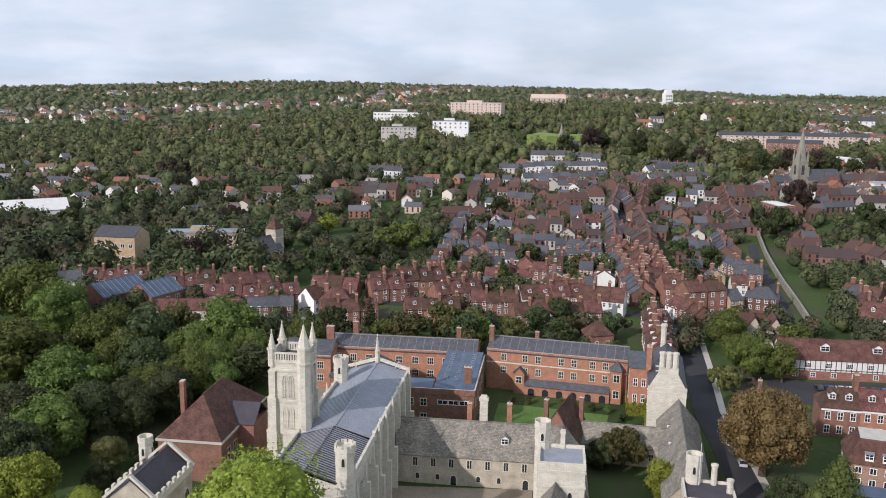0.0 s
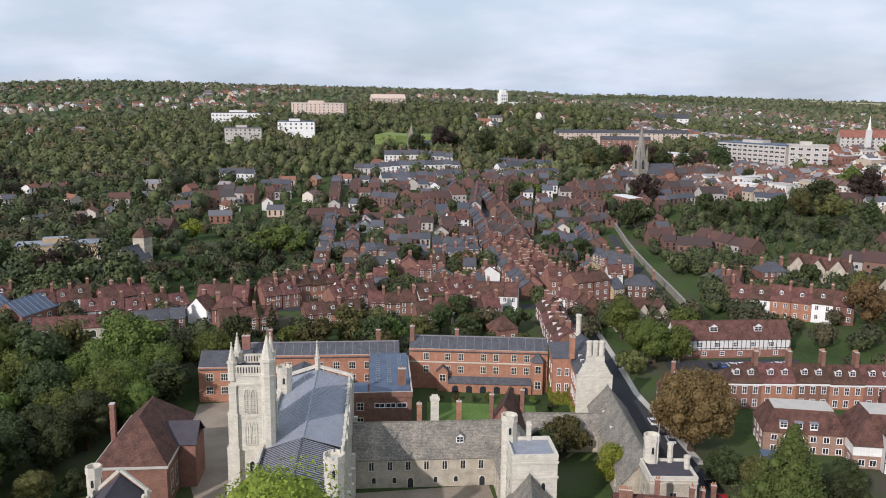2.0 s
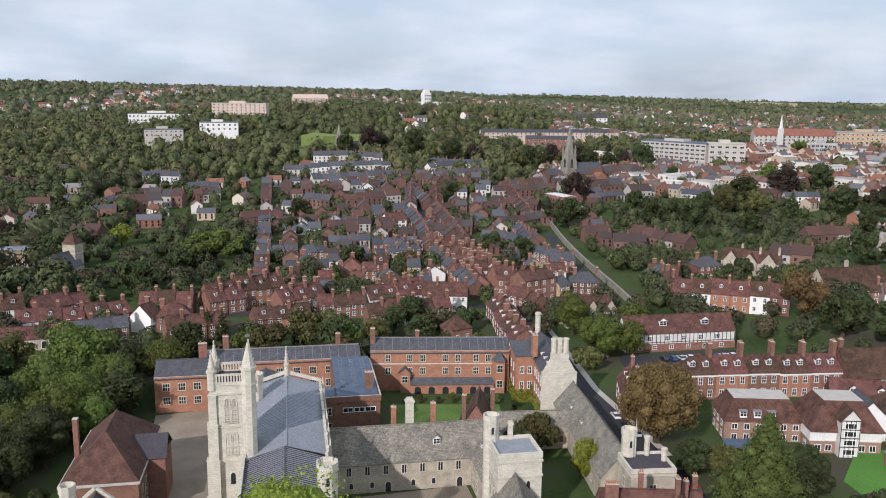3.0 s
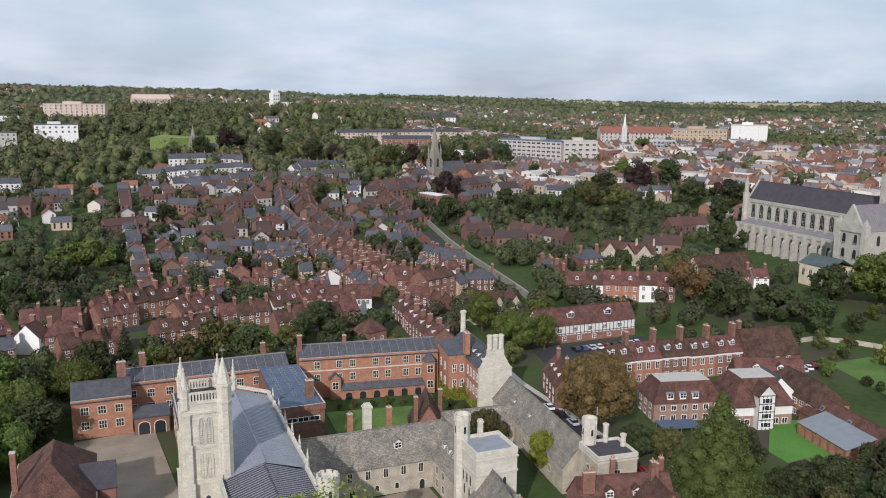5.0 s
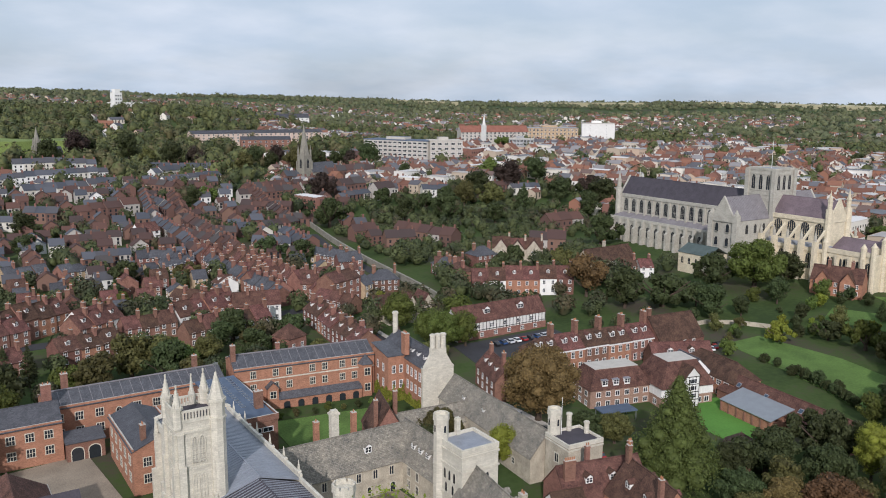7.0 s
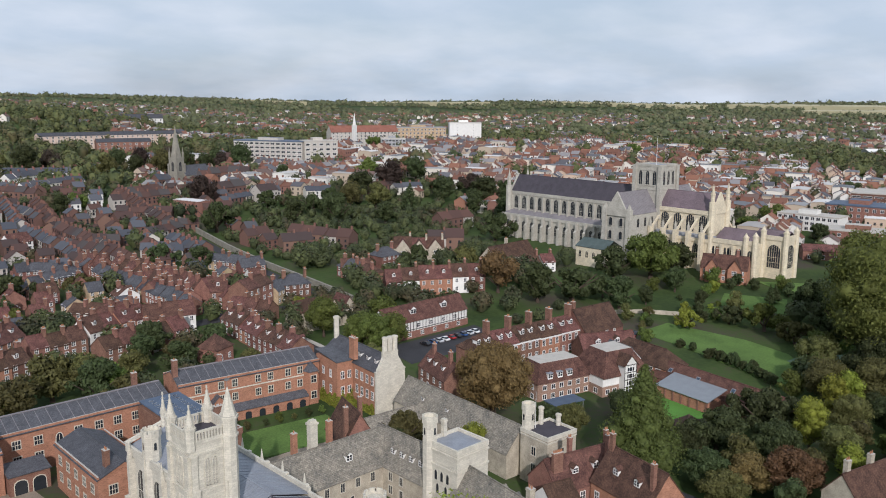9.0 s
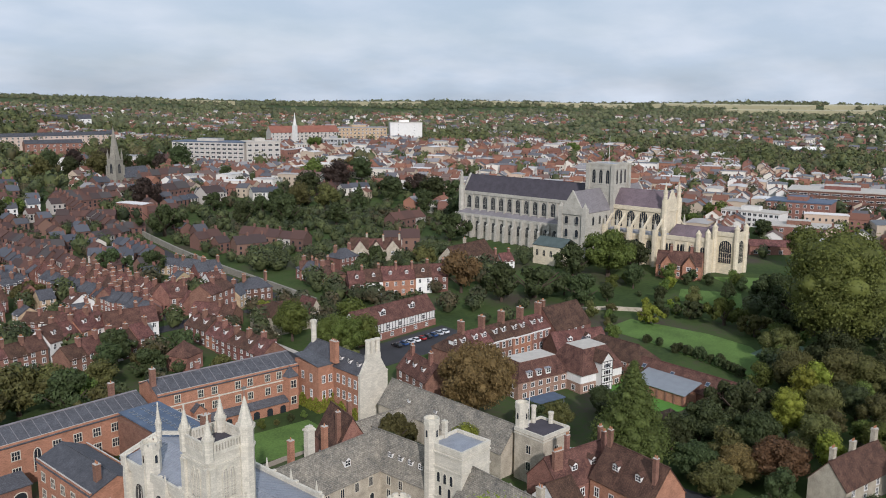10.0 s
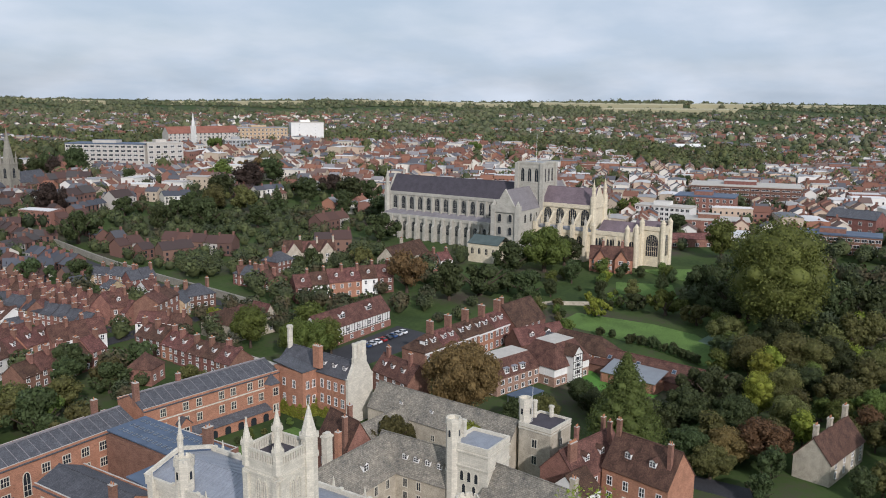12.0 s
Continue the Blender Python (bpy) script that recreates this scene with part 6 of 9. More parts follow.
def school_house():
    """A modern boarding house: mansard tile roof with flat lead top, half-timbered bay."""
    a = thing("boarding_house", at(101.0, 177.0, -21, 0), "modern brick boarding house with tile mansard roof and flat pale top", "school")
    part("wall", Shape().box(-9.5, 9.5, -6, 6, -1, 5.6, BROWN_BRICK), a)
    r = Shape()
    x, y, z0, z1, i = 9.9, 6.4, 5.5, 10.6, 3.0
    for p in ([(-x, -y), (x, -y), (x - i, -y + i), (-x + i, -y + i)], [(x, -y), (x, y), (x - i, y - i), (x - i, -y + i)], [(x, y), (-x, y), (-x + i, y - i), (x - i, y - i)], [(-x, y), (-x, -y), (-x + i, -y + i), (-x + i, y - i)]):
        r.slab([(*p[0], z0), (*p[1], z0), (*p[2], z1), (*p[3], z1)], 0.2, TILE)
    part("roof", r, a)
    part("flat_roof", Shape().box(-x + i, x - i, -y + i, y - i, z1 - 0.2, z1 + 0.1, CONCRETE), a, "pale flat roof")
    for k in (-5, -1.5, 2):
        part("dormer", dormer_mesh(1.7, 1.4, 2.2, TILE, WHITE, False), a, m=pose(k, -5.95, 6.7))
    for k in (-7, -4, -1, 2, 5, 8):
        for z in (0.8, 3.5):
            put_window(a, k, -6, z, 0, window_mesh(1.2, 1.3, WHITE, (1, 0)))
    for k in (-3.5, 0, 3.5):
        for z in (0.8, 3.5):
            put_window(a, -9.5, k, z, -90, window_mesh(1.2, 1.3, WHITE, (1, 0)))
    b = thing("boarding_house", at(115.8, 166.0, -21, 0), "modern brick boarding house with half-timbered bay and tile mansard roof", "school")
    part("wall", Shape().box(-8.5, 8.5, -7, 8, -1, 3.4, BROWN_BRICK).box(-8.55, 8.55, -7.05, 8.05, 3.4, 6.2, RENDER), b)
    r = Shape()
    x, y, z0, z1, i = 8.9, 8.0, 6.1, 12.6, 4.2
    for p in ([(-x, -y), (x, -y), (x - i, -y + i), (-x + i, -y + i)], [(x, -y), (x, y), (x - i, y - i), (x - i, -y + i)], [(x, y), (-x, y), (-x + i, y - i), (x - i, y - i)], [(-x, y), (-x, -y), (-x + i, -y + i), (-x + i, y - i)]):
        r.slab([(*p[0], z0), (*p[1], z0), (*p[2], z1), (*p[3], z1)], 0.2, TILE)
    part("roof", r, b)
    part("flat_roof", Shape().box(-x + i, x - i, -y + i, y - i, z1 - 0.2, z1 + 0.1, CONCRETE), b, "pale flat roof")
    g = Shape().box(-2.3, 2.3, -9.2, -4, -1, 9.6, RENDER)
    g.face([(-2.3, -9.2, 9.6), (2.3, -9.2, 9.6), (0, -9.2, 12.2)], RENDER)
    g.slab([(0, -9.6, 12.4), (0, -3, 12.4), (-2.8, -3, 9.3), (-2.8, -9.6, 9.3)], 0.15, TILE).slab([(0, -3, 12.4), (0, -9.6, 12.4), (2.8, -9.6, 9.3), (2.8, -3, 9.3)], 0.15, TILE)
    for k in range(5):
        g.box(-2.3 + k * 1.1, -2.15 + k * 1.1, -9.27, -9.2, 0, 9.6, TIMBER)
    for z in (2.8, 5.0, 7.2, 9.4):
        g.box(-2.3, 2.3, -9.28, -9.2, z, z + 0.2, TIMBER)
    bay = part("timbered_bay", g, b, "white half-timbered gabled bay")
    for z in (1.0, 3.4, 5.6, 7.6):
        part("window", window_mesh(2.6, 1.2, WHITE, (3, 0)), bay, m=pose(0, -9.2, z))
    for k in (-6.5, -4, 4, 6.5):
        for z in (1.0, 3.9):
            put_window(b, k, -7, z, 0, window_mesh(1.3, 1.4, WHITE, (1, 0)))
    for k in (-4, 0, 4):
        for z in (1.0, 3.9):
            put_window(b, -8.5, k, z, -90, window_mesh(1.3, 1.4, WHITE, (1, 0)))
    building("boarding_house", at(133.5, 162.5, 74, 0), "brick school wing with brown hipped tile roof and white upper storey", "school", 24.0, 10.0, 6.0, 10.4, BRICK_ORANGE, TILE, hip=(4.5, 4.5),
             rows=(1.0, 3.9), cols=(-9, -6, -3, 0, 3, 6, 9), win=(1.7, 1.3), frame=None)
    building("boarding_house", at(140.0, 180.5, -33, 0), "low brick school wing with brown tile roof and white dormers", "school", 20.0, 9.0, 4.6, 9.2, BRICK_DARK, TILE,
             rows=(1.2,), cols=(-8, -5, -2, 1, 4, 7), win=(1.5, 1.4), frame=None, dormers=((-1, -4), (-1, 3)), dormer_size=(1.8, 1.1, 1.6))
    building("glazed_link", at(126.4, 168.0, 69, 0), "grey-roofed glazed link between school wings", "school", 10.0, 8.0, 7.0, 10.8, WHITE, SLATE, rows=(1.0, 4.0), cols=(-3, 0, 3), win=(2.0, 2.0))


school_house()


def sports_hall():
    ob = thing("long_games_building", at(123.5, 135.0, 74, 0), "long low brick games building with tile roof and rooflit grey lean-to", "school")
    part("wall", wall_shape(44, 9, 3.6, 8.0, BRICK), ob)
    part("roof", roof_shape(44, 9, 3.6, 8.0, TILE, hip1=4), ob)
    lean = part("lean_to", Shape().box(-4, 14, 4.5, 10.3, -1, 3.4, BRICK_ORANGE).slab([(-4.3, 10.7, 3.5), (-4.3, 2.4, 5.7), (14.3, 2.4, 5.7), (14.3, 10.7, 3.5)][::-1], 0.2, METAL), ob, "pale grey sheet-metal lean-to roof on brick piers")
    for i in range(7):
        part("pier", Shape().box(-3.8 + i * 2.9, -3.3 + i * 2.9, 10.3, 10.55, -1, 3.3, BRICK), lean)
    for i in range(5):
        for j in (5.0, 8.0):
            part("rooflight", MESHES["rooflight"], ob, m=pose(-2.4 + i * 3.6, j, 5.7 - (j - 2.4) * 0.265 + 0.03, -14.8, 0, 0) @ Matrix.Diagonal((0.8, 2.2, 1, 1)))
    for x in (-14, -6, 6, 16):
        part("rooflight", MESHES["rooflight"], ob, m=pose(x, 2.2, 8.0 - 2.2 * 0.978 + 0.06, -44, 0, 0) @ Matrix.Diagonal((1.2, 2.0, 1, 1)))
    building("garden_pavilion", at(92.0, 131.0, 20, 0), "small brown-tiled brick pavilion beside the turf", "outbuilding", 12.0, 8.0, 3.0, 6.2, BRICK_DARK, TILE, hip=(3.5, 3.5), rows=(0.9,), cols=(-3.5, 0, 3.5))


sports_hall()

# brick houses before the outer gate
building("brick_house", at(43.0, 121.0, 70, 0), "large brick house with steep tile roof, dormers and white sash windows", "house", 16.0, 10.5, 8.6, 15.0, BRICK_ORANGE, TILE, rows=(1.2, 4.8), cols=(-6, -2, 2, 6), win=(1.1, 1.9),
         chimneys=((7.3, 0.4, 1.0, 0.8, 17.8, 2), (-6.5, 2.4, 0.9, 0.9, 17.0, 2)), dormers=((-1, -4), (-1, 0), (-1, 4), (1, -3), (1, 3)), dormer_size=(1.5, 1.2, 2.0))
building("brick_house", at(44.0, 135.0, -20, 0), "brick house with brown tile roof and tall chimneys", "house", 19.0, 10.0, 7.4, 12.6, BRICK, TILE, rows=(1.2, 4.4), cols=(-7, -3, 1, 5), win=(1.1, 1.7),
         chimneys=((-7.5, -2.0, 2.4, 0.8, 14.4, 6), (-1.5, 1.5, 0.9, 0.8, 15.2, 2), (6.0, -2.0, 0.9, 0.8, 15.4, 2), (8.6, 1.5, 0.9, 0.8, 14.8, 2)), dormers=((-1, -3.5), (-1, 2.0)), dormer_size=(1.5, 1.2, 1.8))
building("white_fronted_house", at(33.5, 134.0, -20, 0), "small white-fronted house with tile roof beside the gate range", "house", 7.0, 8.0, 6.0, 9.6, RENDER, TILE, rows=(1.2, 3.8), cols=(-1.8, 1.8))
building("front_range", at(19.0, 138.0, 74, 0), "flint front range with stone-slate roof and dormers", "college building", 20.0, 10.0, 7.4, 13.4, FLINT, STONE_SLATE, rows=(1.4, 4.6), cols=(-7, -3, 1, 5), win=(0.95, 1.7), frame=STONE,
         dormers=((-1, -6), (-1, -2), (-1, 2)), dormer_size=(1.5, 1.2, 2.0), chimneys=((-9, 0, 1.2, 1.2, 16, 2),))
building("street_house", at(80.0, 201.0, 66), "brick street house with tile roof and white dormers", "house", 17.0, 8.5, 6.2, 10.6, BRICK, TILE, rows=(1.1, 3.8), cols=(-6, -2, 2, 6), chimneys=((-5, 0.4, 1.1, 1.0, 13.4, 3), (5.5, 0.4, 1.1, 1.0, 13.0, 3)), dormers=((1, -4), (1, 1), (1, 5)))
building("grey_gabled_house", at(106.0, 285.0, -12), "grey flint house with three steep gables and tile roof", "house", 20.0, 10.0, 5.5, 9.0, FLINT, TILE, rows=(1.2,), cols=(-7, 0, 7))
for i in range(3):
    building("gabled_bay", at(99.5 + i * 6.6, 279.5 - i * 1.4, 78), "grey flint cross gable with tile roof", "house", 9.0, 6.0, 6.0, 10.6, FLINT, TILE, ends=((-1, (1.2, 4.2), (0,)),), group="cross gables")
building("pyramid_roofed_house", at(52.4, 273.5, 15), "small brick garden house with a pyramid tile roof", "garden house", 8.0, 8.0, 5.2, 9.0, BRICK, TILE, hip=(4.0, 4.0), rows=(1.4,), cols=(-2, 2))
row(149.9, 290.1, 183.0, 263.0, 11.5, "dorm")
building("old_stone_hall", at(225.0, 279.0, -4), "old flint hall with a long clay-tile roof and stone gable", "house", 30.0, 10.5, 5.5, 11.0, FLINT, TILE, rows=(1.2, 3.6), cols=(-11, -6, 0, 6, 11), win=(1.2, 1.4), frame=STONE, chimneys=((-1, 0.5, 1.2, 1.2, 13.5, 2),))


def rectory():
    ob = building("rectory_house", at(262.0, 186.5, -78), "red brick house with two steep gables, tile roof and chimneys", "house", 20.0, 10.0, 6.2, 11.5, BRICK_ORANGE, TILE, rows=(1.0, 3.8), cols=(-8, 0, 8),
                  chimneys=((-4, 0, 1.2, 1.0, 14.0, 2), (5, 0, 1.2, 1.0, 14.0, 2)))
    for x in (-4.8, 4.8):
        g = Shape().prism([(x - 2.8, -7), (x + 2.8, -7), (x + 2.8, -4), (x - 2.8, -4)], -2, 6.2, BRICK_ORANGE, cap=False)
        g.face([(x - 2.8, -7, 6.2), (x + 2.8, -7, 6.2), (x, -7, 10.4)], BRICK_ORANGE)
        g.slab([(x, -7.4, 10.6), (x, 0, 10.6), (x - 3.2, 0, 5.9), (x - 3.2, -7.4, 5.9)], 0.18, TILE).slab([(x, 0, 10.6), (x, -7.4, 10.6), (x + 3.2, -7.4, 5.9), (x + 3.2, 0, 5.9)], 0.18, TILE)
        bay = part("front_gable", g, ob)
        for z in (1.0, 3.9):
            part("window", window_mesh(1.8, 1.6, WHITE, (2, 1)), bay, m=pose(x, -7, z))


rectory()
WALL_LINE = [(133.0, 292.0), (147.0, 354.0), (161.0, 412.0), (182.0, 488.0)]
strip("garden_wall", WALL_LINE, 1.0, STONE_SOOT, "long weathered stone garden wall beside the lane", "wall", lift=3.0, deep=5.0)
strip("garden_wall", [(177.3, 204.2), (188.9, 201.9), (196.6, 193.4), (202.9, 177.8)], 0.5, FLINT, "old flint garden wall", "wall", lift=1.6, deep=4.0)


# ---- landmark churches ----
def spire_church(x, y, tip, tower_h, side, label, deg=10):
    z = ground_z(x, y)
    ob = thing("church", at(x, y, deg), label, "church")
    h = side / 2
    t = Shape().box(-h, h, -h, h, -2, tower_h, STONE_SOOT)
    for zz in (tower_h * 0.5, tower_h - 0.8):
        t.box(-h - 0.25, h + 0.25, -h - 0.25, h + 0.25, zz, zz + 0.5, STONE_SOOT)
    part("tower", t, ob)
    sp = Shape().cone(0, 0, h * 1.05, 0.08, tower_h, tip - z, STONE_SOOT, 8, math.pi / 8)
    for i in range(4):
        a = i * math.pi / 2
        k = (tip - z - tower_h) * 0.18
        sp.prism([(h * 0.75 * math.cos(a) - 0.5, h * 0.75 * math.sin(a) - 0.5), (h * 0.75 * math.cos(a) + 0.5, h * 0.75 * math.sin(a) - 0.5), (h * 0.75 * math.cos(a) + 0.5, h * 0.75 * math.sin(a) + 0.5), (h * 0.75 * math.cos(a) - 0.5, h * 0.75 * math.sin(a) + 0.5)], tower_h, tower_h + k, STONE_SOOT)
    part("spire", sp, ob)
    pn = pinnacle_shape(side * 0.16, (tip - z - tower_h) * 0.32, STONE_SOOT).mesh("pinnacle")
    for sx in (-1, 1):
        for sy in (-1, 1):
            part("pinnacle", pn, ob, m=pose(sx * (h - 0.5), sy * (h - 0.5), tower_h))
            part("buttress", Shape().box(sx * h - 0.7, sx * h + 0.7, sy * h - 0.7, sy * h + 0.7, -2, tower_h * 0.8, STONE_SOOT), ob)
    for f, (dx, dy) in ((0, (0, -1)), (90, (1, 0)), (180, (0, 1)), (-90, (-1, 0))):
        put_window(ob, dx * h, dy * h, tower_h * 0.56, f, window_mesh(side * 0.3, tower_h * 0.3, STONE_SOOT, (1, 2), True), "bell_opening")
    part("nave_wall", wall_shape(side * 3.4, side * 1.6, tower_h * 0.42, tower_h * 0.72, STONE_SOOT), ob, m=pose(side * 2.1, 0, 0))
    part("nave_roof", roof_shape(side * 3.4, side * 1.6, tower_h * 0.42, tower_h * 0.72, SLATE), ob, m=pose(side * 2.1, 0, 0))
    FOOT.append((x, y, 14))
    return ob


spire_church(249.5, 589.7, 64.2, 22.0, 7.5, "grey stone church with a tall crocketed spire above the terraces")
spire_church(105.0, 759.6, 59.1, 13.0, 5.0, "small grey stone church with a thin spire")


# ---- large buildings across the valley ----
def block(name, x0, y0, x1, y1, depth, h, floors, wall, roof, label, flat=True, pitch=4.0, bay=4.0, win=(1.6, 1.7), lift=0.0, category="building"):
    """A long building with its front from one plan point to the other, each window its own part."""
    L = math.hypot(x1 - x0, y1 - y0)
    ang = math.degrees(math.atan2(y1 - y0, x1 - x0))
    cx, cy = (x0 + x1) / 2, (y0 + y1) / 2
    cx, cy = cx - math.sin(radians(ang)) * depth / 2, cy + math.cos(radians(ang)) * depth / 2
    z = min(ground_z(x0, y0), ground_z(x1, y1)) + lift
    ob = thing(name, pose(cx, cy, z, 0, 0, ang), label, category)
    if flat:
        part("wall", Shape().box(-L / 2, L / 2, -depth / 2, depth / 2, -8, h, wall), ob)
        part("roof", Shape().box(-L / 2 - 0.3, L / 2 + 0.3, -depth / 2 - 0.3, depth / 2 + 0.3, h, h + 0.7, roof), ob)
        part("plant_room", Shape().box(-L * 0.2, L * 0.1, -depth * 0.2, depth * 0.25, h + 0.7, h + 3.0, wall, roof), ob)
    else:
        part("wall", wall_shape(L, depth, h, h + pitch, wall, base=-8), ob)
        part("roof", roof_shape(L, depth, h, h + pitch, roof), ob)
    n = max(2, int(L / bay))
    wm = window_mesh(win[0], win[1], WHITE, (1, 0))
    for i in range(n):
        for k in range(floors):
            put_window(ob, -L / 2 + L * (i + 0.5) / n, -depth / 2, h - (k + 1) * (h / floors) * 0.97 + 0.8, 0, wm)
    for i in range(10):
        FOOT.append((x0 + (x1 - x0) * i / 9 - math.sin(radians(ang)) * depth / 2, y0 + (y1 - y0) * i / 9 + math.cos(radians(ang)) * depth / 2, depth * 0.6))
    return ob


block("hospital", 7, 1014, 66, 994, 16, 13, 4, PINK, CONCRETE, "long pinkish four-storey hospital block on the hill", lift=10, bay=5)
block("hospital_wing", 112, 1093, 156, 1096, 16, 8, 2, PINK, PINK, "Victorian pink-brick hospital with gabled roof", flat=False, pitch=5, bay=6, lift=8)
block("white_office", -82, 980, -18, 976, 14, 9, 2, RENDER, SLATE, "white flat-roofed hospital building among trees", bay=4, lift=8)
block("white_office", -12, 862, 24, 858, 14, 8, 2, RENDER, BLUE_ROOF, "long white hospital annexe with a flat roof", bay=5, lift=12)
block("white_office", -62, 830, -28, 828, 12, 7, 2, CONCRETE, SLATE, "pale hospital building beside the trees", bay=4, lift=14)
block("barracks", 277, 856, 418, 831, 15, 10, 3, PINK, SLATE, "long pink-and-cream barracks range with slate roof", flat=False, pitch=3, bay=5, lift=5)
block("barracks", 306, 804, 352, 786, 14, 8, 2, BRICK, SLATE, "red-brick barracks range with pale bands", flat=False, pitch=3, bay=5, lift=6)
block("white_villas", 440, 1062, 520, 1026, 14, 8, 2, RENDER, SLATE, "row of white gabled villas on the skyline", flat=False, pitch=5, bay=6, lift=6)
block("county_offices", 350, 655, 373, 593, 22, 14, 4, CONCRETE, BLUE_ROOF, "large beige concrete office building with flat roofs", bay=5, win=(3.4, 1.5), lift=9)
block("county_offices", 375, 592, 400, 578, 20, 17, 4, CONCRETE, CONCRETE, "beige concrete stair block of the offices", bay=5, win=(3.0, 1.6), lift=6)
block("red_roofed_offices", 475, 665, 539, 634, 16, 9, 3, CONCRETE, TILE_BRIGHT, "long cream building with bright red tile roof", flat=False, pitch=6, bay=4, lift=7)
block("brick_offices", 553, 648, 597, 618, 16, 15, 4, BUFF, METAL, "buff-brick offices with grey upper storey and pale frame", bay=4, lift=4)
block("white_tower_block", 599, 615, 622, 590, 20, 15, 5, RENDER, CONCRETE, "plain white rectangular building above the town", bay=40, win=(0.6, 0.6), lift=8)
block("glass_offices", 483, 605, 500, 589, 14, 10, 3, METAL, CONCRETE, "pale glass-fronted office block", bay=3, win=(2.2, 1.8), lift=2)
block("car_park", 466, 185, 474, 115, 30, 13, 4, BRICK_DARK, CONCRETE, "long dark-brown brick multi-storey building with flat roofs", bay=6, win=(5.0, 0.9))
block("blue_roofed_store", 414, 186, 415, 150, 22, 11, 3, BRICK, BLUE_ROOF, "brick store with blue-grey roof", bay=4)
block("white_fronted_offices", 392, 206, 388, 172, 14, 9, 3, RENDER, CONCRETE, "white-framed three-storey office block", bay=3, win=(1.9, 1.6))
block("flat_roofed_shops", 366, 176, 372, 136, 18, 7.5, 2, BRICK, CONCRETE, "red-brick flat-roofed block behind the cathedral", bay=6)
block("brick_offices", 345, 112, 344, 70, 16, 10, 3, BRICK, BLUE_ROOF, "red-brick offices with green window bands", bay=3.2, win=(2.4, 1.4))
block("brick_annexe", 327, 172, 338, 150, 10, 5, 1, BRICK, TILE, "small brick building by the cathedral close", flat=False, pitch=2.5, bay=5)
block("mill_building", 408, 98, 398, 72, 16, 9, 2, BRICK_DARK, SLATE, "dark brick building with curved grey roof", flat=False, pitch=4, bay=5)
block("pale_roofed_hall", 985, 290, 1012, 258, 20, 9, 1, METAL, RENDER, "large hall with a pale green-white roof", flat=False, pitch=3, bay=12)
block("sports_marquee", -262, 488, -228, 508, 26, 7, 1, RENDER, RENDER, "large white ridged sports marquee", flat=False, pitch=5.5, bay=40, category="marquee")
block("buff_hall", -166, 393, -146, 391, 16, 12.5, 2, BUFF, SLATE, "buff-brick hall with slate roof and arched gable", flat=False, pitch=4, bay=4)
block("modern_pavilion", -143, 427, -104, 431, 12, 8, 2, BUFF, LEAD, "modern pavilion with angled metal roofs", bay=4)


def flint_church():
    ob = building("flint_church", at(-86.0, 397.0, 62), "small flint church with slate roof and a pyramid-capped tower", "church", 16.0, 9.0, 6.5, 12.5, FLINT, SLATE, rows=(2.0,), cols=(-5, 0, 5), win=(1.0, 2.6), frame=STONE, ends=((-1, (3.0,), (0,)),), arch=True)
    part("tower", Shape().box(5, 11, -3, 3, -2, 15.5, FLINT).box(4.8, 11.2, -3.2, 3.2, 11.0, 11.4, STONE), ob)
    cap = Shape()
    for a, b in (((4.6, -3.4), (11.4, -3.4)), ((11.4, -3.4), (11.4, 3.4)), ((11.4, 3.4), (4.6, 3.4)), ((4.6, 3.4), (4.6, -3.4))):
        cap.slab([(*a, 15.4), (*b, 15.4), (8, 0, 20.5)], 0.15, TILE)
    part("tower_roof", cap, ob, "pyramid roof of red tiles")
    FOOT.append((-86, 397, 12))


def workshop():
    for k, (x, y) in enumerate(((-128.0, 319.5), (-110.5, 321.0))):
        ob = building("workshop", at(x, y, 62), "brick workshop with a broad blue-grey glazed roof", "workshop", 22.0, 13.0, 5.0, 9.5, BRICK, BLUE_ROOF, rows=(1.4,), cols=(-8, -3, 2, 7), win=(1.6, 2.0), group="workshops")
        bar = Shape().slab([(-0.08, -6.7, 5.05), (0.08, -6.7, 5.05), (0.08, 0, 9.6), (-0.08, 0, 9.6)], 0.12, METAL).mesh("glazing_bar")
        for i in range(9):
            for t in (0, 180):
                part("glazing_bar", bar, ob, m=pose(-10 + i * 2.5, 0, 0, 0, 0, t))
        FOOT.append((x, y, 12))


building("cloister_range", at(-89.0, 300.0, 3), "long low stone range with a brown tile roof and pale arches", "college building", 30.0, 8.0, 4.2, 7.4, FLINT, TILE, rows=(0.6,), cols=(-12, -8, -4, 0, 4, 8, 12), win=(1.8, 2.4), frame=RENDER, bars=(0, 0), arch=True)
flint_church()
workshop()
block("white_gabled_house", 78, 474, 90, 476, 9, 5.5, 2, RENDER, TILE, "white house with a broad gable", flat=False, pitch=4, bay=4)


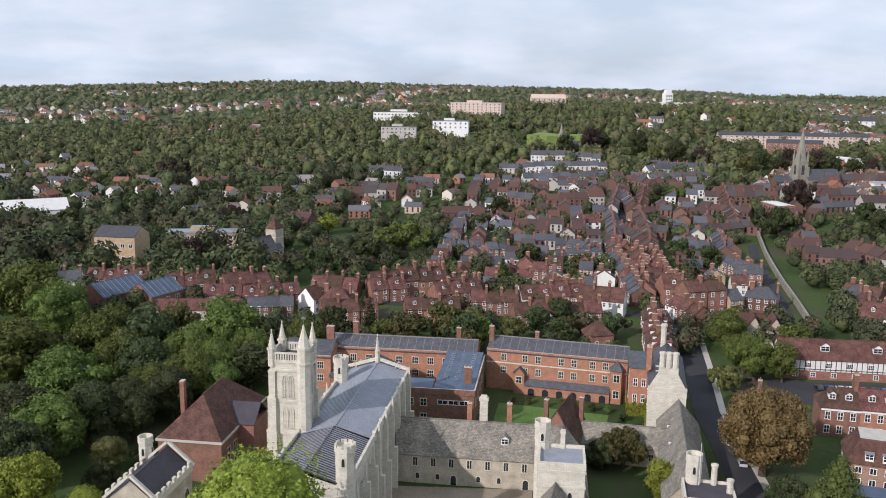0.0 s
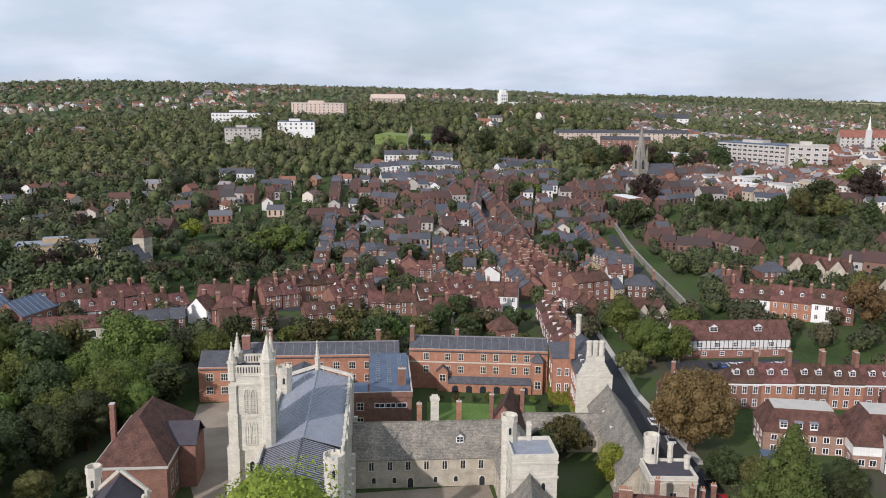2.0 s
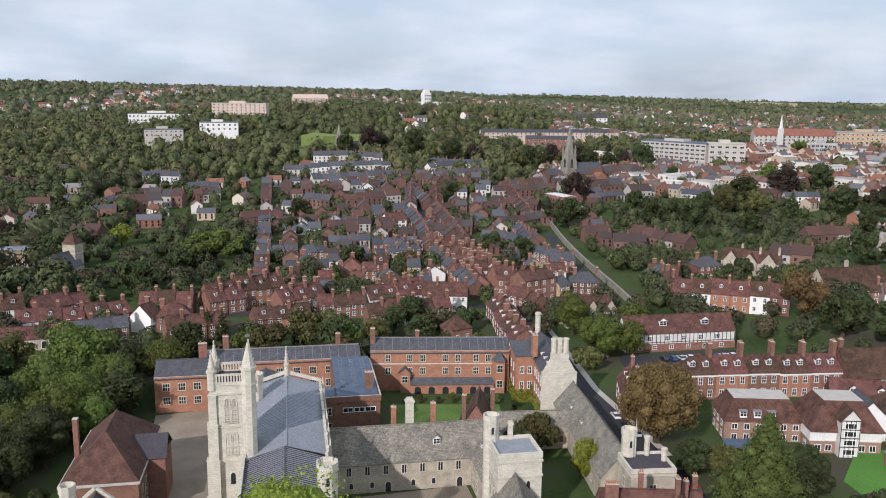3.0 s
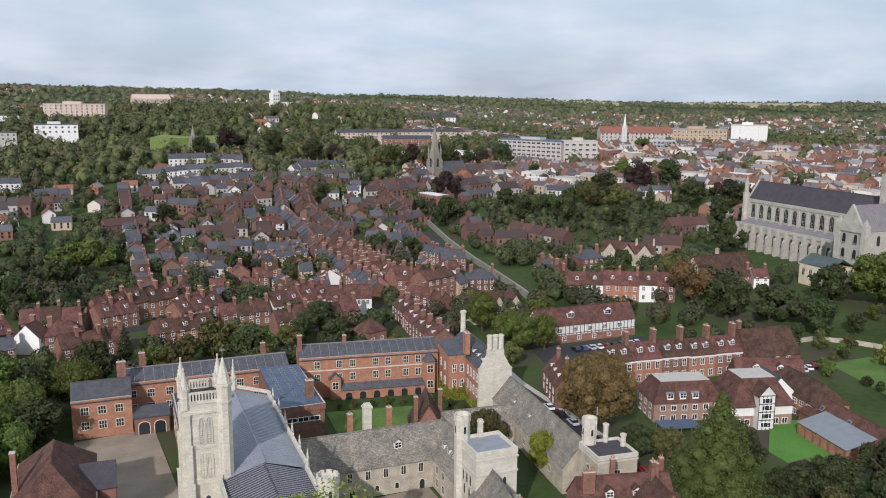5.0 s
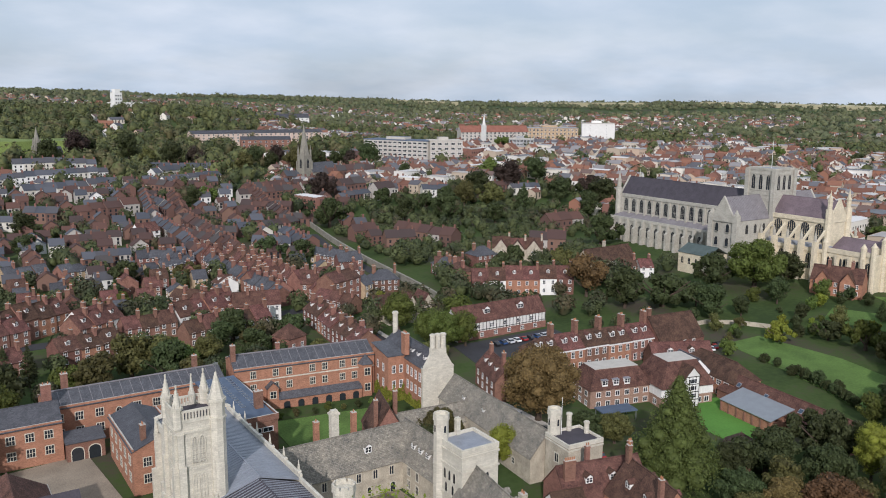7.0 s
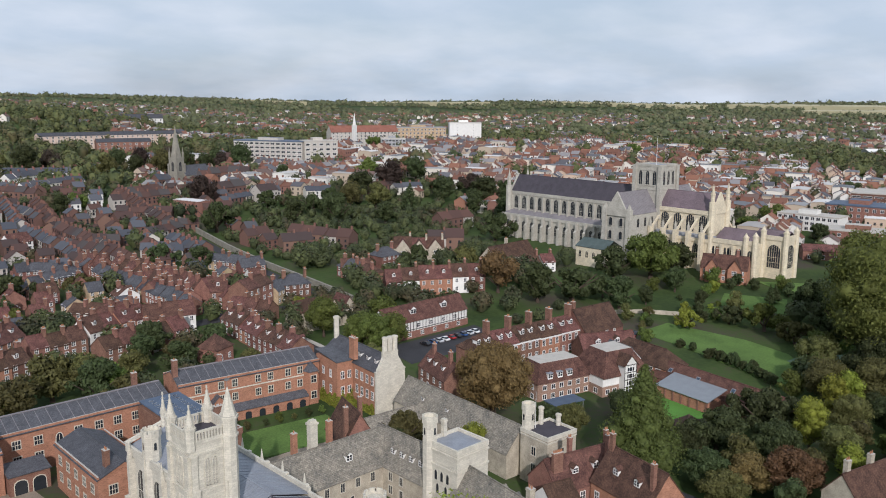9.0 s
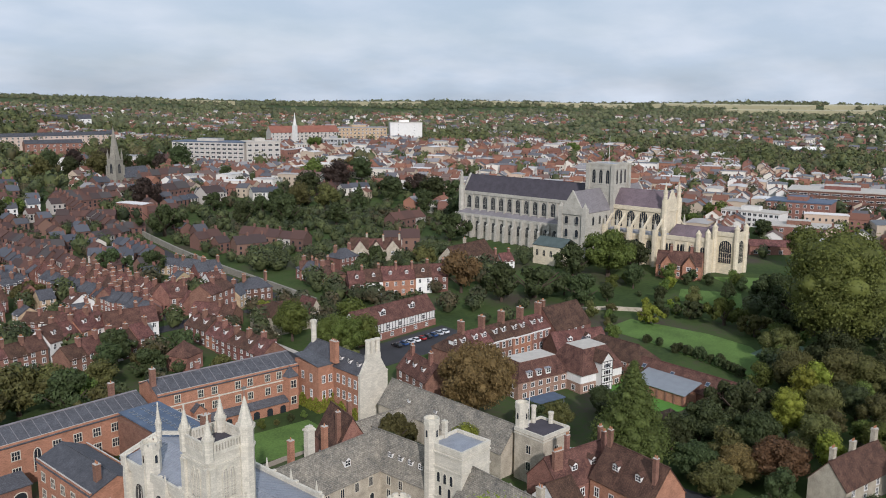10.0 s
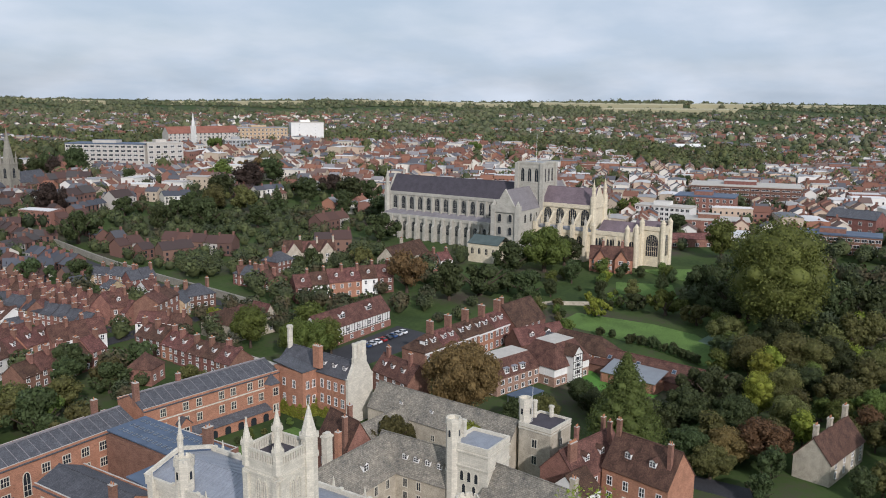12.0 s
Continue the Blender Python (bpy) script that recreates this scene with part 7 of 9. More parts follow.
def dome_tower():
    z = ground_z(279, 1070)
    ob = thing("police_tower", at(279, 1070, 10), "tall white concrete tower block on the skyline", "tower")
    part("shaft", Shape().box(-5, 5, -5, 5, -5, 91.5 - z - 4, RENDER).box(-3.5, 3.5, -3.5, 3.5, 91.5 - z - 4, 91.5 - z, RENDER), ob)
    part("podium", Shape().box(-6, 32, -4, 12, -5, 14, RENDER, SLATE), ob)
    for k in range(5):
        for x in (-3, 0, 3):
            put_window(ob, x, -5, 4 + k * 4.2, 0, window_mesh(1.6, 1.8, WHITE, (0, 0)))
    zz = ground_z(479, 645)
    sp = thing("clock_spire", at(490, 648, 0), "slim white spire above red roofs", "spire")
    part("base", Shape().box(-1.8, 1.8, -1.8, 1.8, 0, 58.0 - zz, RENDER), sp)
    part("spire", Shape().cone(0, 0, 1.7, 0.1, 58.0 - zz, 70.0 - zz, RENDER, 8), sp)


dome_tower()

# ---- lawns and courts ----
patch("lawn", [(13.0, 205.5), (40.5, 198.0), (45.0, 214.0), (16.0, 222.0)], GRASS, "mown green college lawn", "lawn", lift=0.12)
patch("forecourt", [(-46.0, 232.0), (-48.0, 200.0), (-38.0, 150.0), (-30.0, 170.0), (-27.0, 232.0)], GRAVEL, "worn gravel forecourt", "court", lift=0.05)
patch("courtyard", [(-12.0, 172.0), (20.0, 170.5), (18.0, 150.0), (-14.0, 148.0)], GRAVEL, "gravelled inner courtyard", "court", lift=0.06)
patch("garden_path", [(-4.0, 204.0), (52.0, 196.5), (52.0, 199.0), (-4.0, 206.0)], GRAVEL, "gravel path beside the lawn", "path", lift=0.1)
patch("bowling_green", [(100.0, 136.5), (113.0, 133.0), (118.0, 151.0), (126.0, 156.8), (118.0, 160.5), (102.0, 147.5)], GRASS_BRIGHT, "flat bright green artificial-turf court", "lawn", lift=0.2)
patch("garden_lawn", [(166.0, 165.0), (173.0, 184.0), (190.0, 181.0), (187.0, 150.0), (180.0, 133.0), (158.0, 117.0), (146.0, 125.0), (157.0, 145.0)], GRASS, "long green garden lawn", "lawn", lift=0.14)
patch("garden_lawn", [(240.9, 178.5), (248.1, 154.8), (226.8, 148.3), (223.7, 174.1)], GRASS, "green lawn below the cathedral", "lawn", lift=0.14)
patch("close_lawn", [(268.2, 174.6), (277.0, 159.6), (285.5, 142.8), (255.0, 141.2), (260.5, 162.3)], GRASS, "green lawn at the cathedral's east end", "lawn", lift=0.2)
patch("meadow", [(80.0, 822.0), (98.0, 806.0), (126.0, 811.0), (148.0, 800.0), (163.0, 818.0), (150.0, 840.0), (118.0, 834.0), (96.0, 848.0)], MEADOW, "sunlit green meadow on the hillside", "meadow", lift=12.0)
patch("yard", [(92.0, 224.0), (136.0, 216.0), (141.0, 236.0), (98.0, 242.0)], ASPHALT, "asphalt yard before the timber-framed building", "yard", lift=0.08)


# ---- parked cars ----
def car_kind(paint, label):
    ob = thing("car", at(0, 0, 0, 0), label, "car", "parked cars")
    s = Shape()
    prof = [(-2.1, 0.35), (2.1, 0.35), (2.15, 0.75), (1.2, 0.95), (-1.9, 0.95), (-2.15, 0.7)]
    top = [(0.9, 0.95), (0.35, 1.45), (-1.2, 1.47), (-1.8, 0.95)]
    for p, w, mat in ((prof, 0.88, paint),):
        s.face([(x, -w, z) for x, z in p], mat)
        s.face([(x, w, z) for x, z in reversed(p)], mat)
        for (ax, az), (bx, bz) in zip(p, p[1:] + p[:1]):
            s.face([(ax, -w, az), (ax, w, az), (bx, w, bz), (bx, -w, bz)], mat)
    part("body", s, ob)
    c = Shape()
    c.face([(x, -0.78, z) for x, z in top][::-1], GLASS)
    c.face([(x, 0.78, z) for x, z in top], GLASS)
    for i, ((ax, az), (bx, bz)) in enumerate(zip(top, top[1:])):
        c.face([(ax, -0.78, az), (ax, 0.78, az), (bx, 0.78, bz), (bx, -0.78, bz)], paint if i == 1 else GLASS)
    part("cabin", c, ob)
    wm = Shape()
    for y in (-0.1, 0.1):
        pts = [(0.32 * math.cos(t * math.pi / 5), y, 0.32 * math.sin(t * math.pi / 5)) for t in range(10)]
        wm.face(pts if y < 0 else pts[::-1], TIMBER)
    for t in range(10):
        a, b = t * math.pi / 5, (t + 1) * math.pi / 5
        wm.face([(0.32 * math.cos(a), -0.1, 0.32 * math.sin(a)), (0.32 * math.cos(a), 0.1, 0.32 * math.sin(a)), (0.32 * math.cos(b), 0.1, 0.32 * math.sin(b)), (0.32 * math.cos(b), -0.1, 0.32 * math.sin(b))], TIMBER)
    me = wm.mesh("wheel")
    for x in (-1.3, 1.3):
        for y in (-0.8, 0.8):
            part("wheel", me, ob, m=pose(x, y, 0.32))
    return ob


PAINTS = [material(n, c, 0.03, 0.25, spec=0.6) for n, c in (("silver_paint", (0.5, 0.51, 0.53)), ("black_paint", (0.02, 0.02, 0.023)), ("white_car_paint", (0.75, 0.75, 0.75)), ("blue_paint", (0.03, 0.07, 0.18)), ("red_paint", (0.3, 0.02, 0.02)))]
CARS = [car_kind(p, f"{n} car parked along the kerb") for p, n in zip(PAINTS, ("silver", "black", "white", "dark blue", "red"))]
lane = [(68.9, 184), (69.4, 190), (69.9, 196), (70.3, 228), (71.8, 234), (73.0, 240), (74.2, 246), (75.4, 252), (76.8, 259), (78.4, 267), (80.0, 275), (82.0, 285), (66.3, 160), (65.4, 153), (64.6, 146)]
for i, (x, y) in enumerate(lane):
    dx = -1.6 if y > 200 else 2.6
    m = at(x + dx * 0.6, y, 78, ground_z(x, y) + 0.08)
    if i < 5:
        CARS[i].matrix_world = m
    else:
        copy_thing(CARS[(i * 3) % 5], m)
for i in range(9):
    copy_thing(CARS[(i * 2 + 1) % 5], at(110 + i * 2.9, 233.5 - i * 0.45, 82, ground_z(110 + i * 2.9, 233) + 0.1))
for i in range(4):
    copy_thing(CARS[(i * 2) % 5], at(160 + i * 3.2, 183 + i * 0.6, 60, ground_z(160, 183) + 0.02))
for i in range(18):
    t = i / 17
    copy_thing(CARS[(i * 3 + 1) % 5], at(89.8 + 24 * t, 330 + 180 * t, 81, ground_z(89.8 + 24 * t, 330 + 180 * t) + 0.09))

# ---- house in the trees, tennis court, far fields ----
FOOT += [(73.0, 88.0, 8.0), (81.0, 86.0, 8.0), (89.0, 83.0, 8.0), (63.0, 88.0, 7.0)]
building("stone_cottage", at(81.0, 86.5, -20), "grey stone house with brown tile roof and chimneys among trees", "house", 20.0, 8.5, 5.6, 10.6, FLINT, TILE, rows=(1.2, 3.6), cols=(-7, -2, 3, 8), chimneys=((-8, 0.4, 1.2, 1.0, 13.0, 2), (0, 0.4, 1.2, 1.0, 12.6, 2), (9, 0.4, 1.4, 1.0, 13.4, 2)))
patch("tennis_court", [(172.5, 131.3), (195.0, 125.1), (185.3, 113.0), (163.0, 119.2)], MOSS, "dull green tennis court", "court", lift=0.2)
for x, y, w, d in ((2300, 2100, 260, 60), (2700, 1500, 300, 60), (2900, 900, 260, 70), (3000, 350, 260, 60), (1900, 2600, 240, 60), (2500, 600, 200, 50)):
    patch("field", [(x - d, y + w), (x - d, y - w), (x + d, y - w), (x + d, y + w)], STRAW, "pale stubble field on the distant downs", "field", lift=14)

cycle = thing("cycle_shelter", at(90.0, 166.0, -21, 0), "flat blue-grey roofed shelter on slim posts before the boarding house", "shelter")
part("roof", Shape().box(-5.2, 5.2, -2.6, 2.6, 2.9, 3.2, BLUE_ROOF), cycle)
for x in (-4.8, 0, 4.8):
    for y in (-2.3, 2.3):
        part("post", Shape().box(x - 0.09, x + 0.09, y - 0.09, y + 0.09, -0.5, 2.9, METAL), cycle)
hedge_line = [(160.9, 151.8), (151.8, 134.4), (146.1, 126.1)]
for (ax, ay), (bx, by) in zip(hedge_line, hedge_line[1:]):
    for i in range(7):
        tree(ax + (bx - ax) * i / 7, ay + (by - ay) * i / 7, 2.0, 3.4, LEAF_DARK, "clipped dark green hedge bush", level=0, group="hedge")


# ---- trees ----
tree(-144.5, 284.9, 16.6, 24, LEAF, "broad leafy green tree in full crown", level=2)
tree(-120.4, 226.7, 15.8, 20, LEAF, "broad leafy green tree in full crown", level=2, variant=1)
tree(-100.0, 243.1, 12.6, 20, LEAF, "broad leafy green tree in full crown", level=2)
tree(-90.6, 247.3, 10.3, 19, LEAF_DARK, "dark green broadleaved tree")
tree(-67.2, 253.5, 13.2, 20, LEAF, "broad leafy green tree in full crown", level=2, variant=1)
tree(-84.7, 261.2, 8.1, 17, LEAF_OLIVE, "olive-green tree turning towards autumn")
tree(-55.1, 253.7, 7.9, 15, LEAF_DARK, "dark green broadleaved tree")
tree(-98.5, 209.2, 12.5, 18, LEAF, "broad leafy green tree in full crown", level=2)
tree(-82.3, 223.4, 9.4, 17, LEAF_DARK, "dark green broadleaved tree", level=2)
tree(-95.8, 182.8, 11.6, 17, LEAF_DARK, "dark green broadleaved tree", level=2)
tree(-84.7, 190.0, 8.7, 16, LEAF_DARK, "dark green broadleaved tree", level=2, variant=1)
tree(-68.8, 217.3, 8.4, 16, LEAF, "broad leafy green tree in full crown", level=2)
tree(-54.8, 229.1, 8.0, 14, LEAF_DARK, "dark green broadleaved tree")
tree(-82.1, 153.5, 8.3, 14, LEAF_BRIGHT, "bright yellow-green leafy tree", level=2)
tree(-68.3, 150.0, 4.3, 10, LEAF_BRIGHT, "bright yellow-green leafy tree", level=2)
tree(-36.2, 270.9, 8.5, 13, LEAF_DARK, "dark green broadleaved tree")
tree(-25.4, 286.4, 3.2, 14, LEAF_DARK, "tall narrow dark-green conifer tree", "cone")
tree(-11.9, 272.3, 8.5, 11, LEAF_OLIVE, "olive-green tree turning towards autumn")
tree(0.4, 276.4, 9.1, 13, LEAF_OLIVE, "olive-green tree turning towards autumn")
tree(12.6, 270.1, 6.6, 10, LEAF, "broad leafy green tree in full crown")
tree(24.2, 274.1, 5.7, 10, LEAF_OLIVE, "olive-green tree turning towards autumn")
tree(33.0, 285.2, 5.4, 11, LEAF_DARK, "dark green broadleaved tree")
tree(39.6, 274.8, 6.7, 9, LEAF_DARK, "dark green broadleaved tree")
tree(59.2, 282.5, 7.8, 9, LEAF_DARK, "dark green broadleaved tree")
tree(-19.4, 272.1, 5.7, 9, LEAF, "broad leafy green tree in full crown")
tree(93.9, 267.3, 6.9, 15, LEAF, "broad leafy green tree in full crown", level=2)
tree(93.9, 241.5, 7.6, 13, LEAF, "broad leafy green tree in full crown", level=2, variant=1)
tree(82.5, 233.7, 5.7, 7, LEAF_OLIVE, "olive-green tree turning towards autumn")
tree(92.6, 247.3, 6.9, 13, LEAF, "broad leafy green tree in full crown", level=2)
tree(42.5, 183.7, 7.2, 9, LEAF_OLIVE, "olive-green tree turning towards autumn", level=2)
tree(46.8, 164.7, 4.5, 10, LEAF_BRIGHT, "bright yellow-green leafy tree", level=2)
tree(37.2, 181.0, 4.7, 7, LEAF_DARK, "dark green broadleaved tree", level=2)
tree(71.6, 160.2, 5.7, 8, LEAF_DARK, "dark green broadleaved tree", level=2)
tree(76.7, 155.9, 5.0, 8, LEAF_OLIVE, "olive-green tree turning towards autumn", level=2)
tree(243.3, 213.5, 13.9, 21, LEAF, "broad leafy green tree in full crown", level=2, variant=1)
tree(231.0, 225.6, 10.4, 15, LEAF_DARK, "dark green broadleaved tree")
tree(194.0, 225.2, 14.4, 13, LEAF_DARK, "dark green broadleaved tree")
tree(181.3, 233.7, 9.9, 16, LEAF_DARK, "dark green broadleaved tree")
tree(181.6, 253.8, 9.0, 18, LEAF_BROWN, "tree with brown autumn leaves")
tree(258.9, 208.7, 9.5, 14, LEAF_DARK, "dark green broadleaved tree")
tree(196.1, 204.3, 9.4, 13, LEAF_DARK, "dark green broadleaved tree")
tree(310.4, 142.8, 9.9, 20, LEAF, "broad leafy green tree in full crown")
tree(230.7, 136.0, 12.9, 15, LEAF_DARK, "dark green broadleaved tree", level=2)
tree(210.6, 122.3, 14.3, 14, LEAF_DARK, "dark green broadleaved tree", level=2)
tree(215.4, 92.6, 12.8, 16, LEAF_DARK, "dark green broadleaved tree", level=2)
tree(181.7, 80.8, 8.6, 13, LEAF_OLIVE, "olive-green tree turning towards autumn")
tree(217.8, 76.2, 10.5, 15, LEAF_DARK, "dark green broadleaved tree")
tree(201.3, 148.5, 8.9, 10, LEAF, "broad leafy green tree in full crown")
tree(192.8, 135.1, 7.5, 8, LEAF_OLIVE, "olive-green tree turning towards autumn")
tree(188.3, 173.1, 7.2, 7, LEAF_BRIGHT, "bright yellow-green leafy tree")
tree(240.2, 157.3, 2.5, 8, LEAF_DARK, "tall narrow dark-green conifer tree", "cone")
tree(107.4, 116.8, 10.6, 12, LEAF_DARK, "dark green broadleaved tree", level=2)
tree(89.7, 122.7, 8.2, 11, LEAF_DARK, "dark green broadleaved tree", level=2)
tree(103.2, 104.8, 4.5, 15, LEAF_BRIGHT, "bright yellow-green leafy tree", level=2)
tree(139.2, 110.6, 7.0, 14, LEAF_OLIVE, "olive-green tree turning towards autumn", level=2)
tree(147.5, 99.9, 7.9, 14, LEAF_OLIVE, "olive-green tree turning towards autumn", level=2)
tree(147.6, 93.3, 7.0, 13, LEAF_OLIVE, "olive-green tree turning towards autumn", level=2)
tree(118.4, 99.3, 5.6, 12, LEAF_OLIVE, "olive-green tree turning towards autumn", level=2)
tree(76.7, 100.7, 8.1, 11, LEAF_BROWN, "tree with brown autumn leaves", level=2)
tree(69.8, 117.7, 6.1, 9, LEAF_DARK, "dark green broadleaved tree", level=2)
tree(63.0, 110.8, 5.8, 8, LEAF_OLIVE, "olive-green tree turning towards autumn", level=2)
tree(120.5, 84.9, 7.4, 11, LEAF_OLIVE, "olive-green tree turning towards autumn", level=2)
tree(114.8, 77.2, 6.0, 10, LEAF, "broad leafy green tree in full crown", level=2)
tree(128.3, 92.3, 5.7, 10, LEAF_DARK, "dark green broadleaved tree", level=2)
tree(88.3, 144.2, 6.2, 8, LEAF_DARK, "dark green broadleaved tree", level=2)
tree(95.2, 151.0, 4.8, 8, LEAF_DARK, "dark green broadleaved tree", level=2)
tree(99.0, 93.3, 2.9, 5, LEAF_BRIGHT, "bright yellow-green leafy tree")
tree(54.9, 99.0, 4.2, 7, LEAF_DARK, "dark green broadleaved tree")
tree(110.5, 254.9, 7.4, 14, LEAF, "broad leafy green tree in full crown")
tree(101.5, 239.6, 5.7, 12, LEAF, "broad leafy green tree in full crown")
tree(105.4, 292.5, 4.7, 8, LEAF_BRIGHT, "bright yellow-green leafy tree")
tree(42.1, 293.8, 7.6, 11, LEAF_DARK, "dark green broadleaved tree")
tree(42.5, 278.2, 5.8, 9, LEAF_OLIVE, "olive-green tree turning towards autumn")
tree(7.5, 264.9, 8.4, 13, LEAF_DARK, "dark green broadleaved tree")
tree(6.7, 248.5, 7.4, 12, LEAF_OLIVE, "olive-green tree turning towards autumn")
tree(9.4, 275.7, 6.5, 12, LEAF_OLIVE, "olive-green tree turning towards autumn")
tree(55.6, 258.1, 5.0, 7, LEAF_OLIVE, "olive-green tree turning towards autumn")
tree(122.7, 382.9, 7.9, 12, LEAF_DARK, "dark green broadleaved tree")
tree(182.1, 450.5, 14.8, 17, LEAF_DARK, "dark green broadleaved tree")
tree(217.7, 514.2, 11.7, 18, LEAF_RED, "dark copper-leaved tree among the houses")
tree(302.0, 440.4, 10.9, 17, LEAF_OLIVE, "olive-green tree turning towards autumn")
tree(274.1, 405.2, 10.1, 13, LEAF_DARK, "dark green broadleaved tree")
tree(315.9, 421.8, 6.6, 20, LEAF_DARK, "tall narrow dark-green conifer tree", "cone")
tree(373.7, 437.8, 14.2, 14, LEAF_DARK, "dark green broadleaved tree")
tree(399.6, 430.5, 14.7, 14, LEAF_RED, "dark copper-leaved tree among the houses")
tree(398.7, 403.3, 12.3, 14, LEAF_DARK, "dark green broadleaved tree")
tree(271.6, 319.9, 13.3, 15, LEAF_DARK, "dark green broadleaved tree")
tree(304.1, 299.4, 8.1, 16, LEAF_DARK, "dark green broadleaved tree")
tree(202.0, 317.0, 8.1, 10, LEAF_DARK, "dark green broadleaved tree")
tree(209.4, 293.1, 8.0, 10, LEAF_OLIVE, "olive-green tree turning towards autumn")
tree(243.8, 481.0, 10.2, 11, LEAF_DARK, "dark green broadleaved tree")
tree(257.0, 453.2, 10.2, 12, LEAF_DARK, "dark green broadleaved tree")
tree(286.4, 466.5, 9.1, 11, LEAF_DARK, "dark green broadleaved tree")
tree(374.8, 517.0, 11.8, 16, LEAF, "broad leafy green tree in full crown", "cone")
tree(421.7, 523.3, 13.8, 12, LEAF_BROWN, "tree with brown autumn leaves")
tree(499.8, 627.8, 16.0, 11, LEAF, "broad leafy green tree in full crown")
tree(680.4, 443.2, 11.8, 12, LEAF, "broad leafy green tree in full crown")
tree(732.3, 385.5, 13.6, 12, LEAF_DARK, "dark green broadleaved tree")
tree(396.1, 639.1, 11.9, 13, LEAF_DARK, "dark green broadleaved tree")
tree(314.4, 548.7, 7.0, 12, LEAF_DARK, "dark green broadleaved tree")
tree(384.9, 221.4, 6.2, 8, LEAF, "broad leafy green tree in full crown")
tree(399.5, 211.1, 8.9, 12, LEAF, "broad leafy green tree in full crown")
tree(363.1, 174.4, 8.1, 11, LEAF_DARK, "dark green broadleaved tree")
tree(575.6, 209.4, 13.8, 11, LEAF_DARK, "dark green broadleaved tree")
tree(-20.6, 434.0, 17.7, 15, LEAF, "broad leafy green tree in full crown")
tree(-34.0, 400.6, 12.3, 13, LEAF_DARK, "dark green broadleaved tree")
tree(-56.2, 366.4, 12.5, 13, LEAF_DARK, "dark green broadleaved tree")
tree(-66.0, 474.8, 6.4, 12, LEAF_BRIGHT, "bright yellow-green leafy tree")
tree(36.0, 533.9, 10.8, 14, LEAF_DARK, "dark green broadleaved tree")
tree(22.6, 475.2, 8.9, 12, LEAF_DARK, "dark green broadleaved tree")
tree(43.4, 395.0, 10.8, 12, LEAF_DARK, "dark green broadleaved tree")
tree(26.4, 363.7, 5.0, 12, LEAF_DARK, "tall narrow dark-green conifer tree", "cone")
tree(66.3, 385.8, 7.9, 9, LEAF_OLIVE, "olive-green tree turning towards autumn")
tree(24.5, 351.7, 7.3, 8, LEAF, "broad leafy green tree in full crown")
tree(-105.7, 569.4, 7.7, 17, LEAF_DARK, "tall narrow dark-green conifer tree", "cone")
tree(-96.2, 449.7, 10.7, 12, LEAF_DARK, "dark green broadleaved tree")
tree(-126.1, 495.8, 10.1, 12, LEAF_RED, "dark copper-leaved tree among the houses")
tree(-118.2, 389.6, 6.7, 13, LEAF_RED, "dark copper-leaved tree among the houses")
tree(-216.1, 676.6, 15.9, 18, LEAF_RED, "dark copper-leaved tree among the houses")
tree(-162.2, 579.0, 13.7, 15, LEAF_DARK, "dark green broadleaved tree")
tree(-193.7, 525.6, 14.2, 15, LEAF_DARK, "dark green broadleaved tree")
tree(-206.5, 464.6, 12.6, 14, LEAF_DARK, "dark green broadleaved tree")
tree(-227.4, 462.1, 5.5, 14, LEAF_DARK, "tall narrow dark-green conifer tree", "cone")
tree(-176.4, 435.9, 10.4, 13, LEAF_DARK, "dark green broadleaved tree")
tree(-149.5, 426.7, 8.7, 12, LEAF_DARK, "dark green broadleaved tree")
tree(116.6, 401.4, 9.6, 11, LEAF_DARK, "dark green broadleaved tree")
tree(140.0, 546.9, 7.4, 12, LEAF_DARK, "dark green broadleaved tree")
tree(151.3, 548.0, 7.4, 11, LEAF, "broad leafy green tree in full crown")
tree(-29.5, 297.7, 2.6, 11, LEAF_DARK, "tall narrow dark-green conifer tree", "cone")
tree(-126.3, 267.8, 11.1, 21, LEAF, "broad leafy green tree in full crown", level=2, variant=1)
tree(-73.0, 231.4, 8.9, 18, LEAF, "broad leafy green tree in full crown", level=2)
tree(-88.5, 179.5, 9.5, 17, LEAF, "broad leafy green tree in full crown", level=2, variant=1)
tree(-91.0, 167.9, 9.0, 15, LEAF_DARK, "dark green broadleaved tree", level=2)
tree(-75.2, 193.3, 6.8, 15, LEAF_DARK, "dark green broadleaved tree", level=2)
tree(-89.8, 224.9, 8.6, 18, LEAF, "broad leafy green tree in full crown", level=2)
tree(-69.8, 206.2, 6.5, 15, LEAF_DARK, "dark green broadleaved tree", level=2)
tree(-64.0, 227.7, 7.2, 16, LEAF, "broad leafy green tree in full crown", level=2)
tree(232.8, 101.6, 12.5, 18, LEAF_DARK, "dark green broadleaved tree", level=2)
tree(162.9, 104.4, 9.3, 15, LEAF_DARK, "dark green broadleaved tree", level=2)
tree(170.8, 121.2, 7.8, 11, LEAF_OLIVE, "olive-green tree turning towards autumn", level=2)
tree(150.5, 87.1, 7.8, 13, LEAF_DARK, "dark green broadleaved tree", level=2)
tree(91.5, 109.5, 6.6, 11, LEAF_DARK, "dark green broadleaved tree", level=2)
tree(97.9, 96.4, 5.8, 11, LEAF_OLIVE, "olive-green tree turning towards autumn", level=2)
tree(82.6, 127.0, 5.1, 8, LEAF_DARK, "dark green broadleaved tree", level=2)
tree(72.6, 108.3, 6.0, 9, LEAF_BROWN, "tree with brown autumn leaves", level=2)
